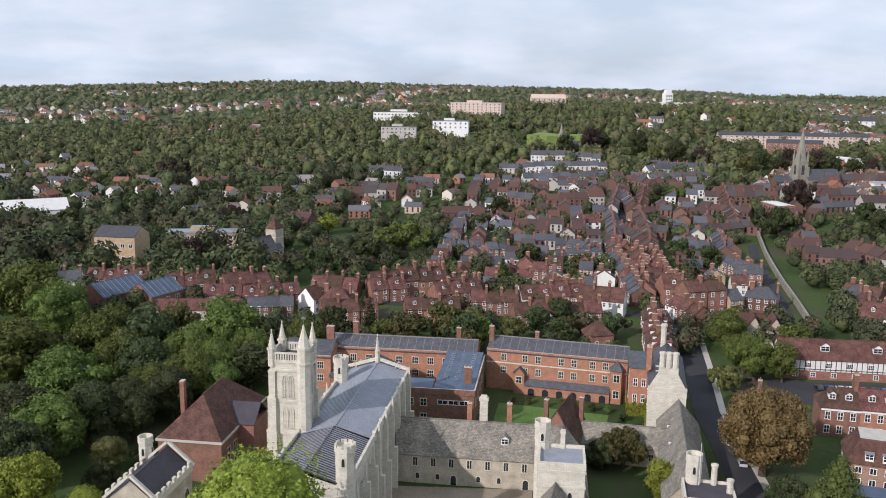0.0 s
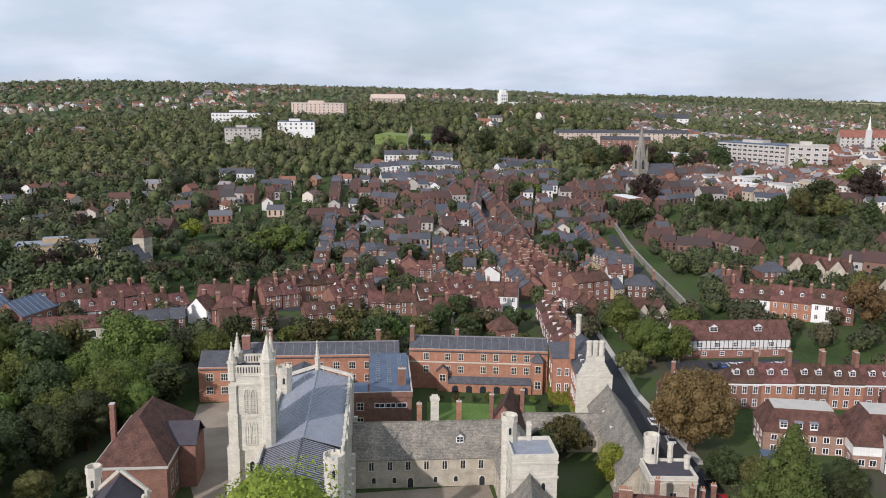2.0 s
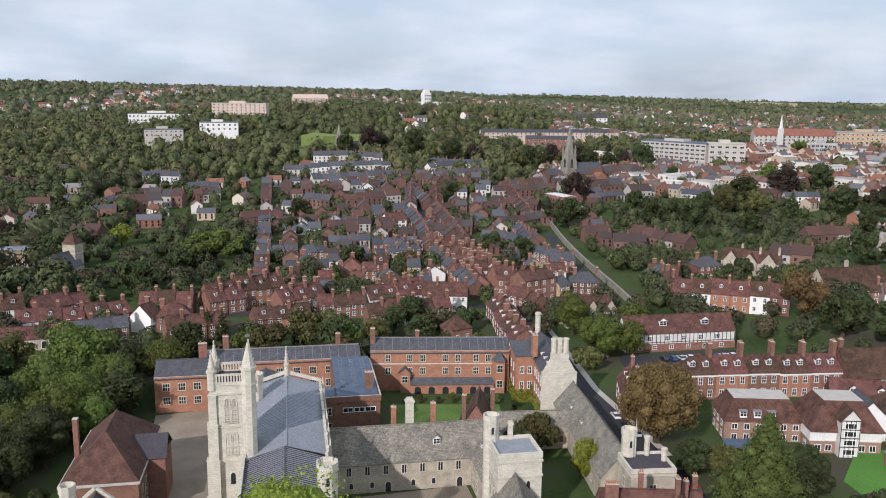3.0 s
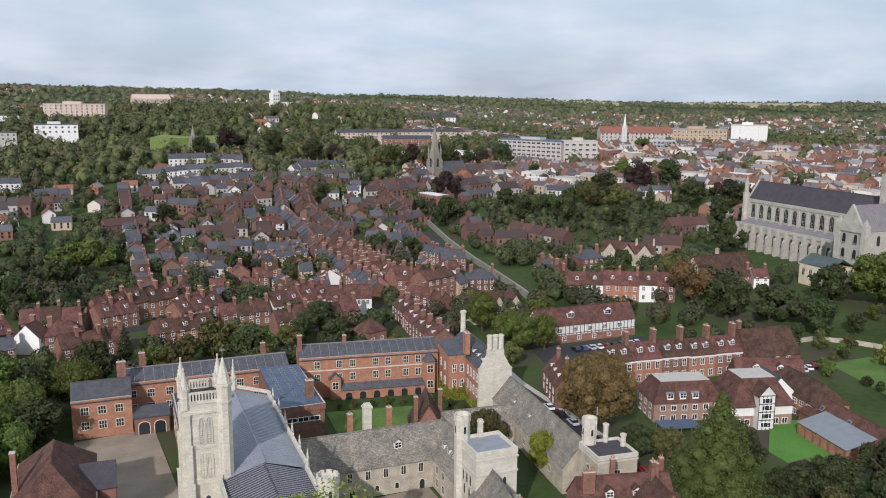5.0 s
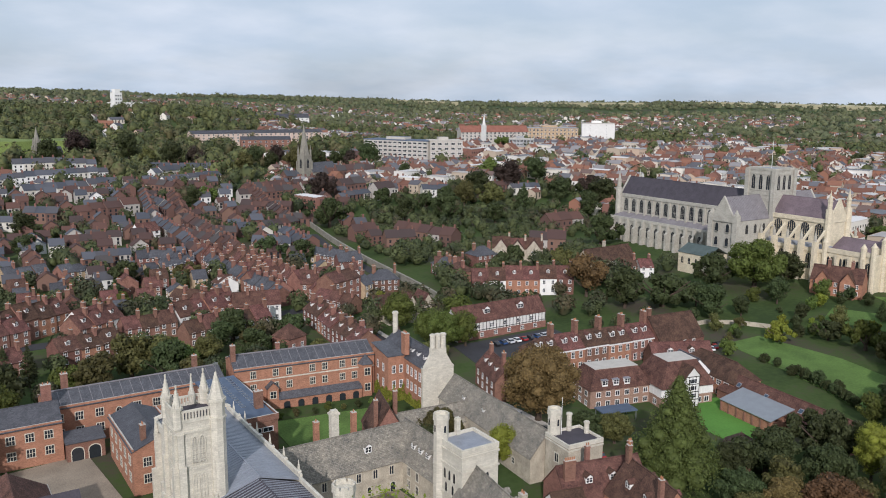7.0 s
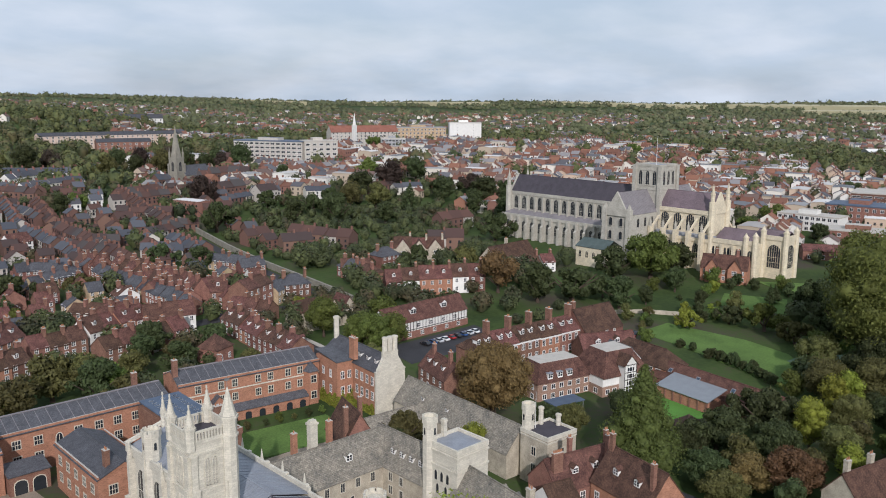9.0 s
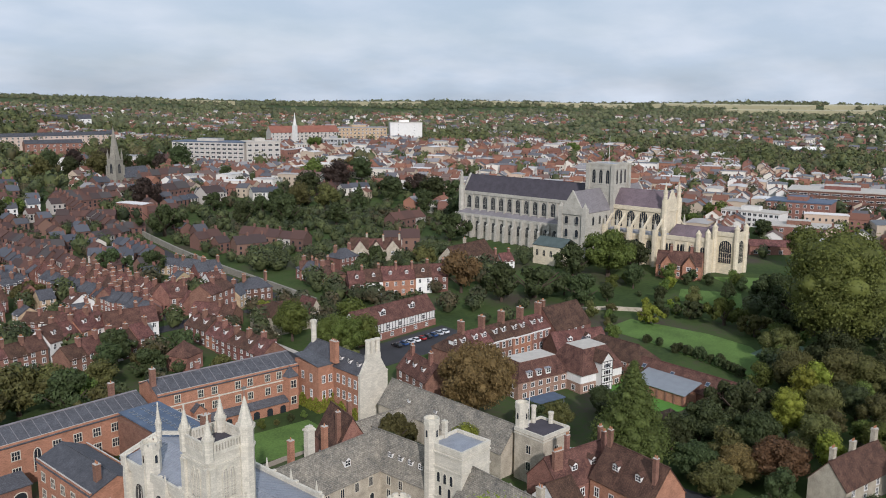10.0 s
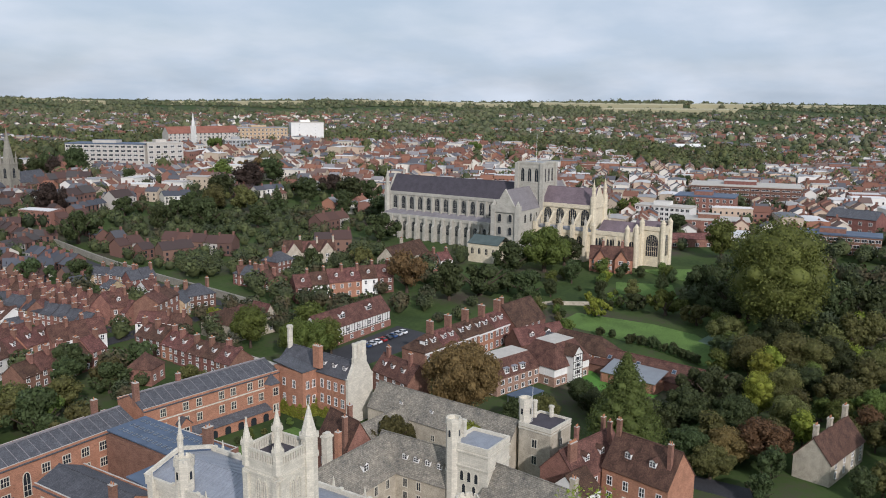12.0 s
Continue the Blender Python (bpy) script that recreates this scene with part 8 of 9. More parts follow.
tree(146.9, 75.4, 6.7, 12, LEAF_OLIVE, "olive-green tree turning towards autumn", level=2)
tree(95.7, 83.0, 4.2, 8, LEAF_OLIVE, "olive-green tree turning towards autumn")
tree(202.6, 162.0, 6.8, 7, LEAF_DARK, "dark green broadleaved tree")
tree(204.2, 129.5, 6.6, 8, LEAF_DARK, "dark green broadleaved tree")
tree(-27.5, 113.5, 12.0, 34, LEAF_BRIGHT, "bright yellow-green leafy tree", level=3)
tree(73.0, 178.3, 12.0, 20.5, LEAF_BROWN, "horse chestnut with rusty brown autumn leaves", level=3)
tree(67.4, 132.0, 9.6, 27.5, LEAF_YEW, "tall mid-green conifer beside the school", "cone", level=3)
tree(177.0, 106.5, 18.5, 45.0, LEAF_PLANE, "very large green plane tree", level=3)
tree(205.0, 118.0, 9.0, 27.0, LEAF_DARK, "dark green broadleaved tree")
tree(197.7, 242.1, 5, 11, LEAF_DARK, "dark green garden tree beside the lawn")
tree(204.6, 216.5, 5, 10, LEAF_DARK, "dark green garden tree beside the lawn")
tree(230.2, 196.0, 5, 11, LEAF_DARK, "dark green garden tree beside the lawn")
tree(219.2, 129.7, 5.5, 10, LEAF_DARK, "dark green garden tree beside the lawn")
tree(160.3, 144.7, 2.4, 3.5, LEAF_DARK, "clipped dark green garden shrub", lift=0.02)
tree(159.7, 152.7, 2.2, 3.2, LEAF_DARK, "clipped dark green garden shrub", lift=0.02)
tree(159.6, 148.6, 2.3, 3.4, LEAF_DARK, "clipped dark green garden shrub", lift=0.02)
tree(156.0, 136.5, 2.4, 3.6, LEAF_DARK, "clipped dark green garden shrub", lift=0.02)
tree(164.9, 164.8, 2, 3, LEAF_DARK, "clipped dark green garden shrub", lift=0.02)
tree(164.2, 160.3, 2, 3, LEAF_DARK, "clipped dark green garden shrub", lift=0.02)
tree(236.5, 158.2, 2.4, 9, LEAF_DARK, "narrow dark conifer in the close garden", "cone")
tree(156.0, 122.1, 4, 8, LEAF_DARK, "dark green garden tree beside the lawn")
tree(158.5, 117.7, 4.5, 9, LEAF, "leafy green garden tree beside the lawn")
tree(204.7, 168.1, 3, 5, LEAF, "leafy green garden tree beside the lawn", lift=0.02)
tree(217.0, 179.3, 3.5, 7, LEAF_DARK, "dark green garden tree beside the lawn")
tree(206.5, 197.8, 4, 8, LEAF_DARK, "dark green garden tree beside the lawn")
tree(129.4, 106.3, 4.5, 13, LEAF_BRIGHT, "yellow-green garden tree beside the lawn")
tree(137.7, 104.2, 4.5, 12, LEAF_BRIGHT, "yellow-green garden tree beside the lawn")


for x, y, R, H, mt in ((315, 466, 11, 20, LEAF_DARK), (352, 473, 12, 22, LEAF_RED), (390, 481, 11, 20, LEAF_DARK), (249, 421, 11, 19, LEAF_DARK), (372, 401, 12, 21, LEAF_DARK), (328, 352, 10, 18, LEAF_DARK),
                       (396, 600, 10, 17, LEAF), (230, 440, 9, 15, LEAF_DARK), (338, 385, 10, 17, LEAF_DARK), (290, 452, 9, 18, LEAF_OLIVE), (262, 440, 8, 15, LEAF_DARK), (355, 425, 10, 18, LEAF_DARK)):
    tree(x, y, R, H, mt, "large dark tree between the old houses of the close")
for x, y, R, H, mt in ((-43, 252, 7.5, 15, LEAF), (-57, 240, 7.5, 15, LEAF), (-60, 217, 6.0, 13, LEAF), (-80, 204, 7.5, 13, LEAF_DARK), (-75, 178, 4.5, 8, LEAF_OLIVE), (-72, 166, 4.5, 7, LEAF_DARK), (-78, 214, 7, 13, LEAF), (-68, 181, 3.5, 6, LEAF_DARK)):
    tree(x, y, R, H, mt, "leafy tree beside the old school and forecourt", level=2)
g4 = random.Random(31)
for i in range(150):
    x, y, R = g4.uniform(158, 262), g4.uniform(118, 206), g4.uniform(1.6, 4.2)
    lawn_side = 146 + (y - 117) * 0.42 < x < 192 and y < 184
    if lawn_side or 222 < x < 252 and 148 < y < 178 or not all((x - a) ** 2 + (y - b) ** 2 > (R * 0.8 + c * 0.8) ** 2 for a, b, c in FOOT + TREE_FOOT):
        continue
    tree(x, y, R, R * g4.uniform(1.4, 2.1), g4.choice((LEAF_DARK, LEAF, LEAF_OLIVE, LEAF_DARK, LEAF_BRIGHT)), "rounded shrub in the close gardens", level=0, group="garden shrubs", lift=0.05)


# a belt of tall old trees behind the spire
g3 = random.Random(9)
for i in range(46):
    f = g3.random()
    x, y, R = 112 + 225 * f + g3.uniform(-10, 10), 742 - 92 * f + g3.uniform(-26, 26), g3.uniform(7.5, 11.5)
    if all((x - a) ** 2 + (y - b) ** 2 > (R * 0.8 + c * 0.8) ** 2 for a, b, c in FOOT + TREE_FOOT):
        tree(x, y, R, R * 2.2, g3.choice((LEAF_DARK, LEAF_RED, LEAF_DARK, LEAF_OLIVE)), "tall old tree in a dark belt behind the terraces", level=1, group="tree belt")


# ---- the rest of the town and the woods: too many to count ----
def island_material(name, stops, rough=0.85, seed_scale=0.0):
    m = bpy.data.materials.new(name)
    m.use_nodes = True
    N, K = m.node_tree.nodes, m.node_tree.links
    b = N["Principled BSDF"]; b.inputs["Roughness"].default_value = rough; b.inputs["Specular IOR Level"].default_value = 0.2
    g = N.new("ShaderNodeNewGeometry"); r = N.new("ShaderNodeValToRGB")
    r.color_ramp.interpolation = "CONSTANT" if not seed_scale else "LINEAR"
    e = r.color_ramp.elements
    while len(e) < len(stops):
        e.new(0.5)
    for i, c in enumerate(stops):
        e[i].position, e[i].color = i / (len(stops) - (0 if not seed_scale else 1)), (*c, 1)
    if seed_scale:
        tcn = N.new("ShaderNodeTexCoord"); nz = N.new("ShaderNodeTexNoise"); nz.inputs["Scale"].default_value = seed_scale; nz.inputs["Detail"].default_value = 5
        K.new(tcn.outputs["Object"], nz.inputs["Vector"])
        mr = N.new("ShaderNodeMapRange"); mr.inputs[1].default_value, mr.inputs[2].default_value = 0.3, 0.7
        K.new(nz.outputs[0], mr.inputs[0]); K.new(mr.outputs[0], r.inputs[0])
        hs = N.new("ShaderNodeHueSaturation"); mv = N.new("ShaderNodeMapRange"); mv.inputs[3].default_value, mv.inputs[4].default_value = 0.72, 1.28
        K.new(g.outputs["Random Per Island"], mv.inputs[0]); K.new(mv.outputs[0], hs.inputs["Value"]); K.new(r.outputs[0], hs.inputs["Color"])
        K.new(hs.outputs[0], b.inputs["Base Color"])
    else:
        K.new(g.outputs["Random Per Island"], r.inputs[0]); K.new(r.outputs[0], b.inputs["Base Color"])
    return m


WALL_MIX = island_material("mixed_house_walls", [(0.30, 0.15, 0.10), (0.66, 0.64, 0.59), (0.46, 0.38, 0.29), (0.72, 0.70, 0.66), (0.25, 0.13, 0.10), (0.60, 0.54, 0.45), (0.70, 0.66, 0.58), (0.52, 0.40, 0.30)])
ROOF_MIX = island_material("mixed_house_roofs", [(0.165, 0.080, 0.056), (0.13, 0.13, 0.14), (0.24, 0.115, 0.075), (0.15, 0.105, 0.09), (0.24, 0.23, 0.23), (0.185, 0.09, 0.062), (0.10, 0.10, 0.11)])
ROOF_FLAT = island_material("flat_roof_sheets", [(0.30, 0.30, 0.30), (0.50, 0.49, 0.47), (0.16, 0.17, 0.18), (0.38, 0.36, 0.34), (0.62, 0.61, 0.59)])
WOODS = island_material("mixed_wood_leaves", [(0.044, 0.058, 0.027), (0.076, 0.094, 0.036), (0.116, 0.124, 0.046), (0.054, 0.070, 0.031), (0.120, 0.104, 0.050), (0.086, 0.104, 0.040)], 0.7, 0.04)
# paler, greyer copy of the wood leaves: distance haze put into the colour
WOODS_HAZED = island_material("hazed_wood_leaves", [(0.070, 0.084, 0.046), (0.100, 0.114, 0.056), (0.118, 0.126, 0.060), (0.080, 0.094, 0.050), (0.120, 0.110, 0.060), (0.104, 0.116, 0.058)], 0.7, 0.02)
# darker copy for the town gardens: cloud shade put into the leaf colours
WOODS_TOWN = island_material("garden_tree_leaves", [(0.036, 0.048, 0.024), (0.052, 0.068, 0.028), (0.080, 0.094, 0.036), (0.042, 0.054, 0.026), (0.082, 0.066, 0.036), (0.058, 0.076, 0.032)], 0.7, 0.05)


def house_field(name, places, label, walls, roofs, category="houses", share=0.64):
    """Many small gabled houses in one mesh; places: x, y, length, depth, height, turn; share: eaves to ridge."""
    V, F, M = [], [], []
    for x, y, L, W, h, turn in places:
        z = ground_z(x, y)
        c, s = math.cos(turn), math.sin(turn)
        e = h * share
        k = len(V)
        def add(px, py, pz):
            V.append((x + px * c - py * s, y + px * s + py * c, z + pz))
        a, b = L / 2, W / 2
        for px, py in ((-a, -b), (a, -b), (a, b), (-a, b)):
            add(px, py, -3)
        for px, py in ((-a, -b), (a, -b), (a, b), (-a, b)):
            add(px, py, e)
        add(-a, 0, h - 0.15); add(a, 0, h - 0.15)
        F += [(k, k + 1, k + 5, k + 4), (k + 2, k + 3, k + 7, k + 6), (k + 1, k + 2, k + 6, k + 9, k + 5), (k + 3, k, k + 4, k + 8, k + 7)]
        M += [0] * 4
        k = len(V)
        o = 0.35
        for px, py, pz in ((-a - o, -b - o, e - 0.2), (a + o, -b - o, e - 0.2), (a + o, 0, h), (-a - o, 0, h), (a + o, b + o, e - 0.2), (-a - o, b + o, e - 0.2)):
            add(px, py, pz)
        F += [(k, k + 1, k + 2, k + 3), (k + 3, k + 2, k + 4, k + 5)]
        M += [1] * 2
        # chimney
        k = len(V)
        for pz in (h - 1, h + 1.5):
            for px, py in ((a - 1.3, -0.5), (a - 0.4, -0.5), (a - 0.4, 0.6), (a - 1.3, 0.6)):
                add(px, py, pz)
        F += [(k, k + 1, k + 5, k + 4), (k + 1, k + 2, k + 6, k + 5), (k + 2, k + 3, k + 7, k + 6), (k + 3, k, k + 4, k + 7), (k + 4, k + 5, k + 6, k + 7)]
        M += [2] * 5
        n = max(2, int(L / 3.2))
        for i in range(n):
            px = -a + L * (i + 0.5) / n
            for zz in (1.0, e * 0.56):
                for py, sg in ((-b - 0.06, 1), (b + 0.06, -1)):
                    k = len(V)
                    for qx, qz in ((-0.55 * sg, 0), (0.55 * sg, 0), (0.55 * sg, 1.5), (-0.55 * sg, 1.5)):
                        add(px + qx, py, zz + qz)
                    F.append((k, k + 1, k + 2, k + 3)); M.append(3)
    me = bpy.data.meshes.new(name)
    me.from_pydata(V, [], F)
    for m in (walls, roofs, BRICK_DARK, GLASS):
        me.materials.append(m)
    me.polygons.foreach_set("material_index", M)
    me.update()
    return solo(name, me, label, category, kind="stuff")


EYE = (-60.0, 40.0)
# brick, tile and slate mixes darkened: cloud shade over the terraces painted in
BRICKS = island_material("mixed_brick_walls", [(0.165, 0.092, 0.072), (0.13, 0.078, 0.063), (0.20, 0.12, 0.09), (0.42, 0.39, 0.35), (0.15, 0.086, 0.07)])
TILES = island_material("mixed_tile_roofs", [(0.082, 0.050, 0.044), (0.110, 0.060, 0.048), (0.066, 0.048, 0.045), (0.074, 0.066, 0.064), (0.092, 0.053, 0.044)])
SLATES = island_material("mixed_slate_roofs", [(0.070, 0.076, 0.090), (0.095, 0.10, 0.115), (0.082, 0.082, 0.09)])
WHITES = island_material("mixed_white_walls", [(0.66, 0.65, 0.61), (0.58, 0.55, 0.48), (0.72, 0.71, 0.68)])
house_field("brick_terraces", TOWN["mixed"], "rows of brick terrace houses with tile roofs", BRICKS, TILES)
house_field("slate_terraces", TOWN["slate"], "rows of brick terrace houses with slate roofs", BRICKS, SLATES)
house_field("white_terraces", TOWN["white"], "rows of white-fronted terrace houses with slate roofs", WHITES, SLATES)
GRID = {}


def claim(x, y, r):
    GRID.setdefault((int(x // 20), int(y // 20)), []).append((x, y, r))


for a, b, c in FOOT + TREE_FOOT:
    claim(a, b, c)


def open_ground(x, y, r):
    cx, cy = int(x // 20), int(y // 20)
    return all((x - a) ** 2 + (y - b) ** 2 > (r + c * 0.75) ** 2 for i in (-1, 0, 1) for j in (-1, 0, 1) for a, b, c in GRID.get((cx + i, cy + j), ()))


def in_close(x, y):
    """The cathedral and its close."""
    ux, uy = x - 292, y - 236
    lx, ly = uy * 0.991 + ux * 0.134, ux * 0.991 - uy * 0.134
    return -120 < lx < 140 and ly < 62 or (x < 345 and y < 480)


# streets of joined houses, three rows to a block, with flat-roofed shops and offices between
rng = random.Random(11)
city, shops = [], []
for bi in range(24):
    for bj in range(24):
        bx, by = 100 + bi * 50, 20 + bj * 44
        turn = radians(10 + 22 * noise.noise((bx / 260, by / 260, 4.0)) + rng.choice((0, 0, 90)))
        c, s = math.cos(turn), math.sin(turn)
        for k in range(3):
            u = -24.0
            while u < 22:
                shop = rng.random() < 0.16
                L = rng.uniform(14, 24) if shop else rng.uniform(6, 10)
                lx, ly = u + L / 2, -14 + k * 14 + rng.uniform(-0.6, 0.6)
                u += L + (0.0 if rng.random() < 0.75 else rng.uniform(2, 7))
                x, y = bx + lx * c - ly * s, by + lx * s + ly * c
                r, az = math.hypot(x - EYE[0], y - EYE[1]), math.degrees(math.atan2(x - EYE[0], y - EYE[1]))
                if not (27 < az < 97 and 400 < r < 1150) or x < 200 or in_close(x, y):
                    continue
                if r > 800 and noise.noise((x / 160, y / 160, 0)) < -0.12 + (r - 800) / 700:
                    continue
                if rng.random() < 0.9 and open_ground(x, y, 5.0 if not shop else 8.0):
                    if shop:
                        shops.append((x, y, L, rng.uniform(10, 14), rng.uniform(6.5, 11), turn))
                    else:
                        city.append((x, y, L, rng.uniform(7.5, 9.5), rng.uniform(7.0, 10.5), turn))
for x, y, L, W, h, t in city + shops:
    claim(x, y, 5.0)
house_field("town_centre_houses", city, "crowded brick and rendered houses of the town centre under tile and slate roofs", WALL_MIX, ROOF_MIX, share=0.70)
house_field("town_centre_shops", shops, "pale flat-roofed shops and offices of the town centre", WALL_MIX, ROOF_FLAT, share=0.94)
suburb = []
for i in range(14000):
    az, r = rng.uniform(-30, 97), 480 + 1900 * rng.random() ** 0.75
    x, y = EYE[0] + r * math.sin(radians(az)), EYE[1] + r * math.cos(radians(az))
    v = noise.noise((x / 190 + 3, y / 190, 0.5))
    if r < 1000 and az > 20:
        continue
    if v > (-0.22 if r > 900 and az > 25 else 0.10 if r > 900 else 0.10) and rng.random() < 0.5 and open_ground(x, y, 6.0):
        suburb.append((x, y, rng.uniform(8, 17), rng.uniform(7, 9), rng.uniform(6.5, 8.5), radians(rng.uniform(0, 180))))
        claim(x, y, 12.0 if r > 900 else 13.0)
house_field("suburb_houses", suburb, "scattered suburban houses among the trees on the hillside", WALL_MIX, ROOF_MIX)


def wood(name, places, quads, label, seed, mat, leaf=(0.09, 0.20), inner=1.0, plain=False):
    """places: rows of x, y, crown radius, height."""
    g = np.random.default_rng(seed)
    P = np.array(places)
    n = len(P)
    z = land(P[:, 0], P[:, 1])
    R, Hh = P[:, 2], P[:, 3]
    lob = g.normal(size=(n, 3, 3)) * 0.36
    lob[:, :, 2] = np.abs(lob[:, :, 2]) * 0.6
    d = g.normal(size=(n, quads, 3))
    d[:, :, 2] = np.abs(d[:, :, 2]) - 0.25
    d /= np.linalg.norm(d, axis=2, keepdims=True)
    which = g.integers(0, 3, (n, quads))
    cen = np.take_along_axis(lob, which[:, :, None].repeat(3, 2), 1)
    p = cen * 0.35 + d * g.uniform(0.80, 1.05, (n, quads, 1))
    sc = np.stack([R, R, Hh * 0.5], -1)[:, None, :]
    c = p * sc + np.stack([P[:, 0], P[:, 1], z + Hh * 0.48], -1)[:, None, :]
    nrm = d + g.normal(size=d.shape) * 0.45
    nrm /= np.linalg.norm(nrm, axis=2, keepdims=True)
    u = np.cross(nrm, g.normal(size=d.shape)); u /= np.linalg.norm(u, axis=2, keepdims=True)
    w = np.cross(nrm, u)
    s = R[:, None, None] * g.uniform(*leaf, (n, quads, 1))
    k = g.uniform(0.6, 1.3, (2, n, quads, 1))
    q = np.stack([c - u * s * k[0] - w * s * 0.6, c + u * s * k[1] - w * s * 0.5, c + u * s * 0.2 + w * s * k[0] * 1.2], 2).reshape(-1, 3)
    nv = len(q)
    faces = np.arange(nv)
    # the shaded inside of each crown
    seg = 5 if plain else 7
    a = np.arange(seg) * 2 * math.pi / seg
    ring = np.stack([np.cos(a), np.sin(a)], -1)
    lev = [(0.80, -0.55), (0.92, 0.15), (0.15, 0.88)] if plain else [(0.45, -0.85), (0.86, -0.40), (0.92, 0.10), (0.66, 0.58), (0.10, 0.86)]
    nl = len(lev)
    core = np.zeros((n, seg * nl, 3))
    for li, (rr, zz) in enumerate(lev):
        sl_ = slice(li * seg, li * seg + seg)
        core[:, sl_, 0], core[:, sl_, 1], core[:, sl_, 2] = ring[:, 0] * rr, ring[:, 1] * rr, zz
    core = core * inner * g.uniform(0.74, 1.16, (n, seg * nl, 1)) * sc + np.stack([P[:, 0], P[:, 1], z + Hh * 0.45], -1)[:, None, :]
    f = [(li * seg + b, li * seg + (b + 1) % seg, li * seg + seg + (b + 1) % seg, li * seg + seg + b) for li in range(nl - 1) for b in range(seg)]
    cf = (np.array(f)[None] + (nv + np.arange(n) * seg * nl)[:, None, None]).reshape(-1)
    V = np.concatenate([q, core.reshape(-1, 3)])
    Fc = np.concatenate([faces, cf])
    size = np.concatenate([np.full(nv // 3, 3), np.full(len(cf) // 4, 4)])
    start = np.concatenate([[0], np.cumsum(size)[:-1]])
    me = bpy.data.meshes.new(name)
    me.vertices.add(len(V)); me.vertices.foreach_set("co", V.ravel())
    me.loops.add(len(Fc)); me.loops.foreach_set("vertex_index", Fc.astype(np.int32))
    me.polygons.add(len(size)); me.polygons.foreach_set("loop_start", start.astype(np.int32))
    me.update(calc_edges=True)
    me.polygons.foreach_set("use_smooth", np.ones(len(size), dtype=bool))
    me.materials.append(mat)
    return solo(name, me, label, "woodland", kind="stuff")


def by_wall(x, y):
    """Beside the long garden wall and its lane."""
    return any(abs((x - ax) * (by - ay) - (y - ay) * (bx - ax)) / math.hypot(bx - ax, by - ay) < 7.5 and min(ay, by) - 3 < y < max(ay, by) + 3 for (ax, ay), (bx, by) in zip(WALL_LINE, WALL_LINE[1:]))


def in_clear(x, y):
    """Open ground kept free of wild trees: college, gardens, precinct, streets, hillside meadow."""
    ux, uy = x - 292, y - 236
    lx, ly = uy * 0.991 + ux * 0.134, ux * 0.991 - uy * 0.134
    return by_wall(x, y) or (y < 258 and x < 126) or (122 < x < 215 and 118 < y < 215) or (-95 < lx < 105 and -52 < ly < 34) or (200 < x < 262 and 150 < y < 255) or (70 < x < 165 and 740 < y < 860) or (98 < x < 128 and 136 < y < 160) or (122 < x < 150 and 205 < y < 248) or (-165 < x < -30 and y < 262) or (-120 < x < -74 and y < 296) or (-172 < x < -100 and 370 < y < 394) or (-145 < x < -100 and 404 < y < 428) or (-104 < x < -74 and 378 < y < 400)


rng = random.Random(23)
garden, mid, far = [], [], []
for i in range(15000):
    az, r = rng.uniform(-32, 98), 190 + 465 * rng.random() ** 0.7
    x, y = EYE[0] + r * math.sin(radians(az)), EYE[1] + r * math.cos(radians(az))
    if in_clear(x, y):
        continue
    left = az < -3 + (r - 300) * 0.012
    near_close = 165 < x < 345 and 295 < y < 485
    dense = 0.55 if near_close else 0.75 if left else (0.26 if az < 62 else 0.26)
    if rng.random() < dense:
        big = left and rng.random() < 0.7
        R = rng.uniform(4.5, 8.0) if big else rng.uniform(2.4, 5.2)
        if y < 325 and x < 20 or near_close:
            R = min(R, 3.5)
        if open_ground(x, y, R * 0.75):
            garden.append((x, y, R, R * rng.uniform(1.6, 2.5)))
            GRID.setdefault((int(x // 20), int(y // 20)), []).append((x, y, R * 0.8))
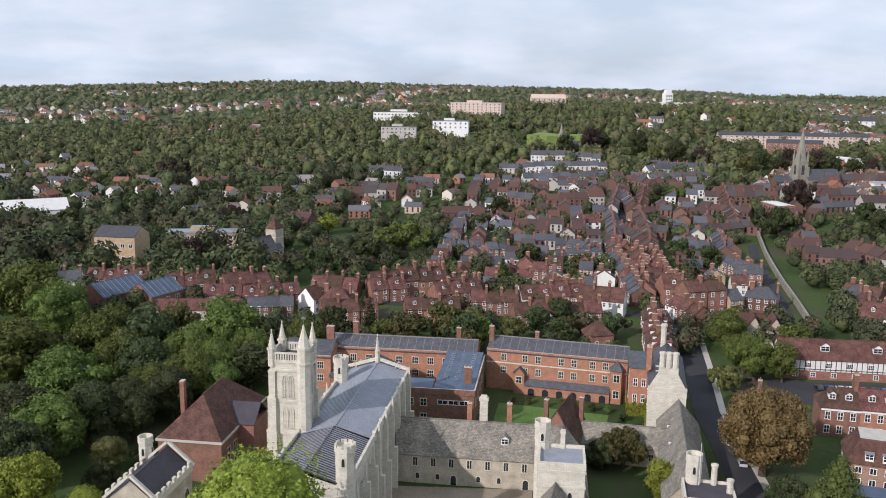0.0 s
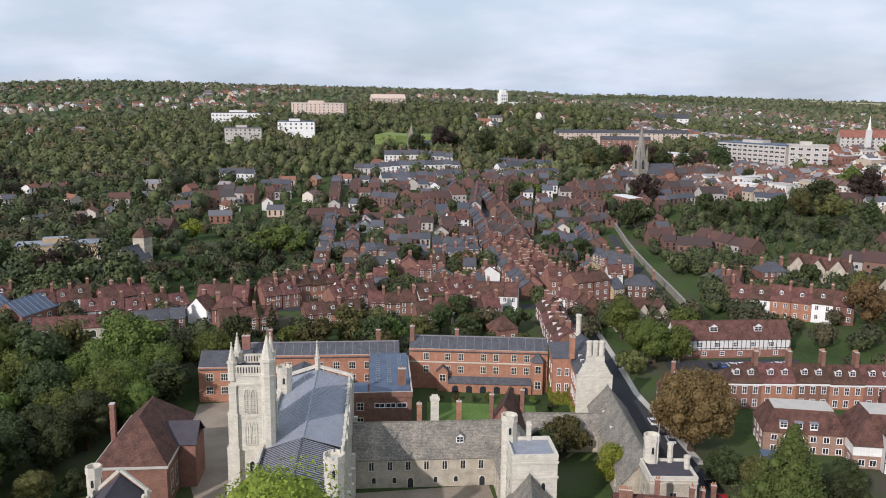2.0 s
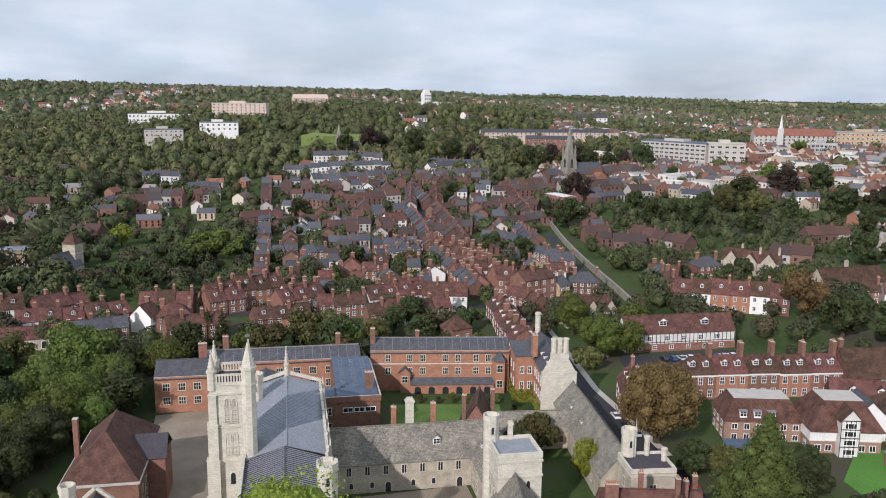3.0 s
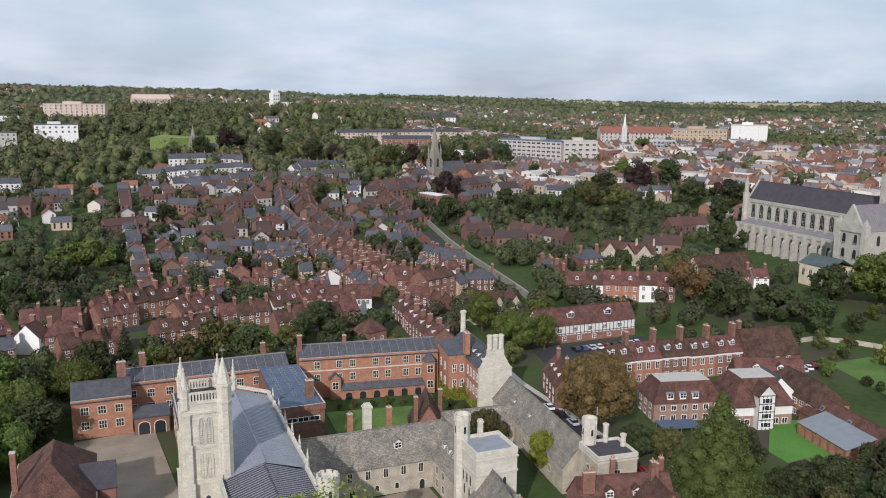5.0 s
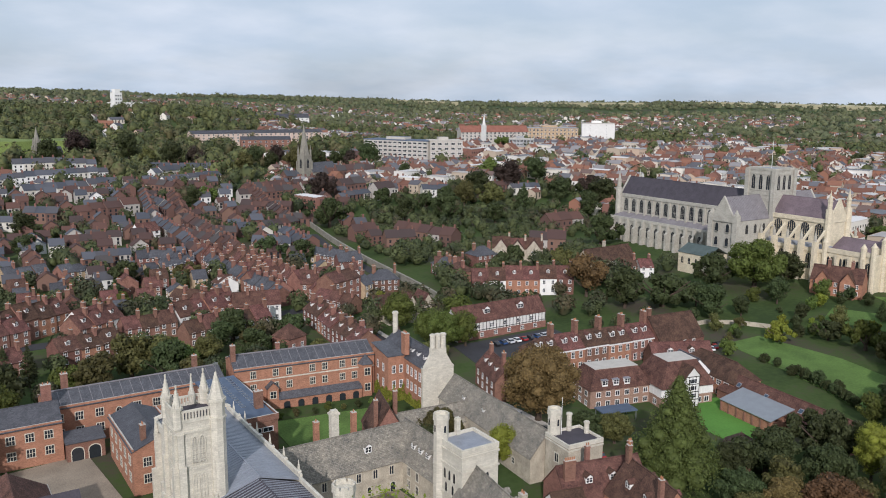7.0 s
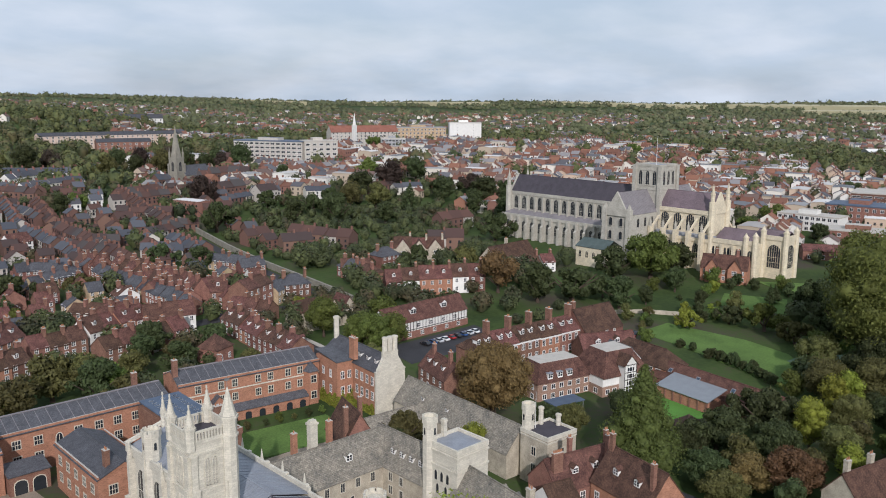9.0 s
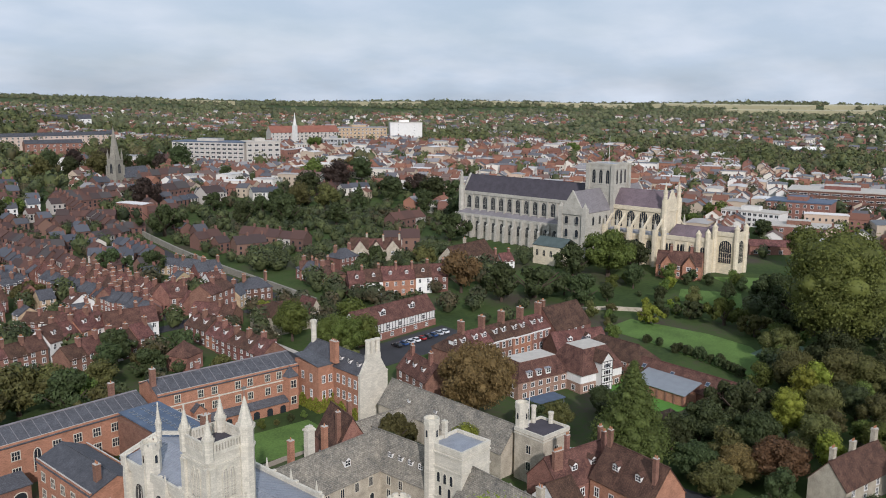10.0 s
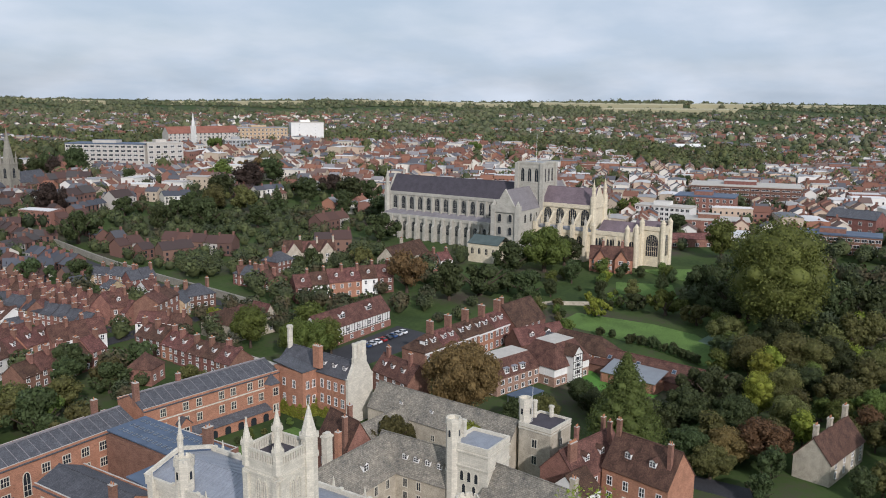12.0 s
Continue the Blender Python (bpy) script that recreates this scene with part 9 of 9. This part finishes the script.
for i in range(16000):
    az, r = rng.uniform(-32, 98), 620 + 520 * rng.random() ** 0.8
    x, y = EYE[0] + r * math.sin(radians(az)), EYE[1] + r * math.cos(radians(az))
    if in_clear(x, y):
        continue
    R = rng.uniform(3.8, 7.6)
    p = 0.85 if az < 24 else 0.30 if r < 900 else 0.75
    if rng.random() < p and open_ground(x, y, R * 0.62):
        mid.append((x, y, R, R * rng.uniform(1.5, 2.6)))
        GRID.setdefault((int(x // 20), int(y // 20)), []).append((x, y, R * 0.8))
for i in range(17000):
    az, r = rng.uniform(-34, 99), 1100 + 2700 * rng.random() ** 0.85
    x, y = EYE[0] + r * math.sin(radians(az)), EYE[1] + r * math.cos(radians(az))
    if r > 2000 and noise.noise((x / 420, y / 420, 2.0)) > 0.22:
        continue
    R = rng.uniform(4.2, 9.0) * (1 + (r - 1100) / 4500)
    if open_ground(x, y, R * 0.5):
        far.append((x, y, R, R * rng.uniform(1.0, 1.7)))
g2 = random.Random(77)
for i in range(900):
    x, y = g2.uniform(52, 235), g2.uniform(30, 128)
    R = g2.uniform(3.2, 5.6)
    if x < 62 + (y - 60) * 0.1 or not open_ground(x, y, R * 0.8) or (84 < x < 135 and y > 100):
        continue
    GRID.setdefault((int(x // 20), int(y // 20)), []).append((x, y, R * 0.95))
    tree(x, y, R, R * g2.uniform(2.0, 2.6), g2.choice((LEAF_DARK, LEAF_OLIVE, LEAF, LEAF, LEAF_OLIVE, LEAF_BRIGHT, LEAF_BROWN)), "leafy garden tree in early autumn colour", level=1)
near_by = [p for p in garden if math.hypot(p[0] - EYE[0], p[1] - EYE[1]) < 400]
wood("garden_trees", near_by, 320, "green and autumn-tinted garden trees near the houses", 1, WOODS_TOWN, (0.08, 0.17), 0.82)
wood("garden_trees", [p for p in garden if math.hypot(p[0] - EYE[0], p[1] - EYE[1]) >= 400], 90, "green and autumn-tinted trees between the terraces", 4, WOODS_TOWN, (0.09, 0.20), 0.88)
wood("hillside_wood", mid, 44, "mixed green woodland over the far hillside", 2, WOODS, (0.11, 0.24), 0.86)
# haze is painted in: these crowns take the paler leaf colours
wood("distant_wood", far, 9, "distant woodland running to the horizon", 3, WOODS_HAZED, (0.14, 0.30), 0.95, True)
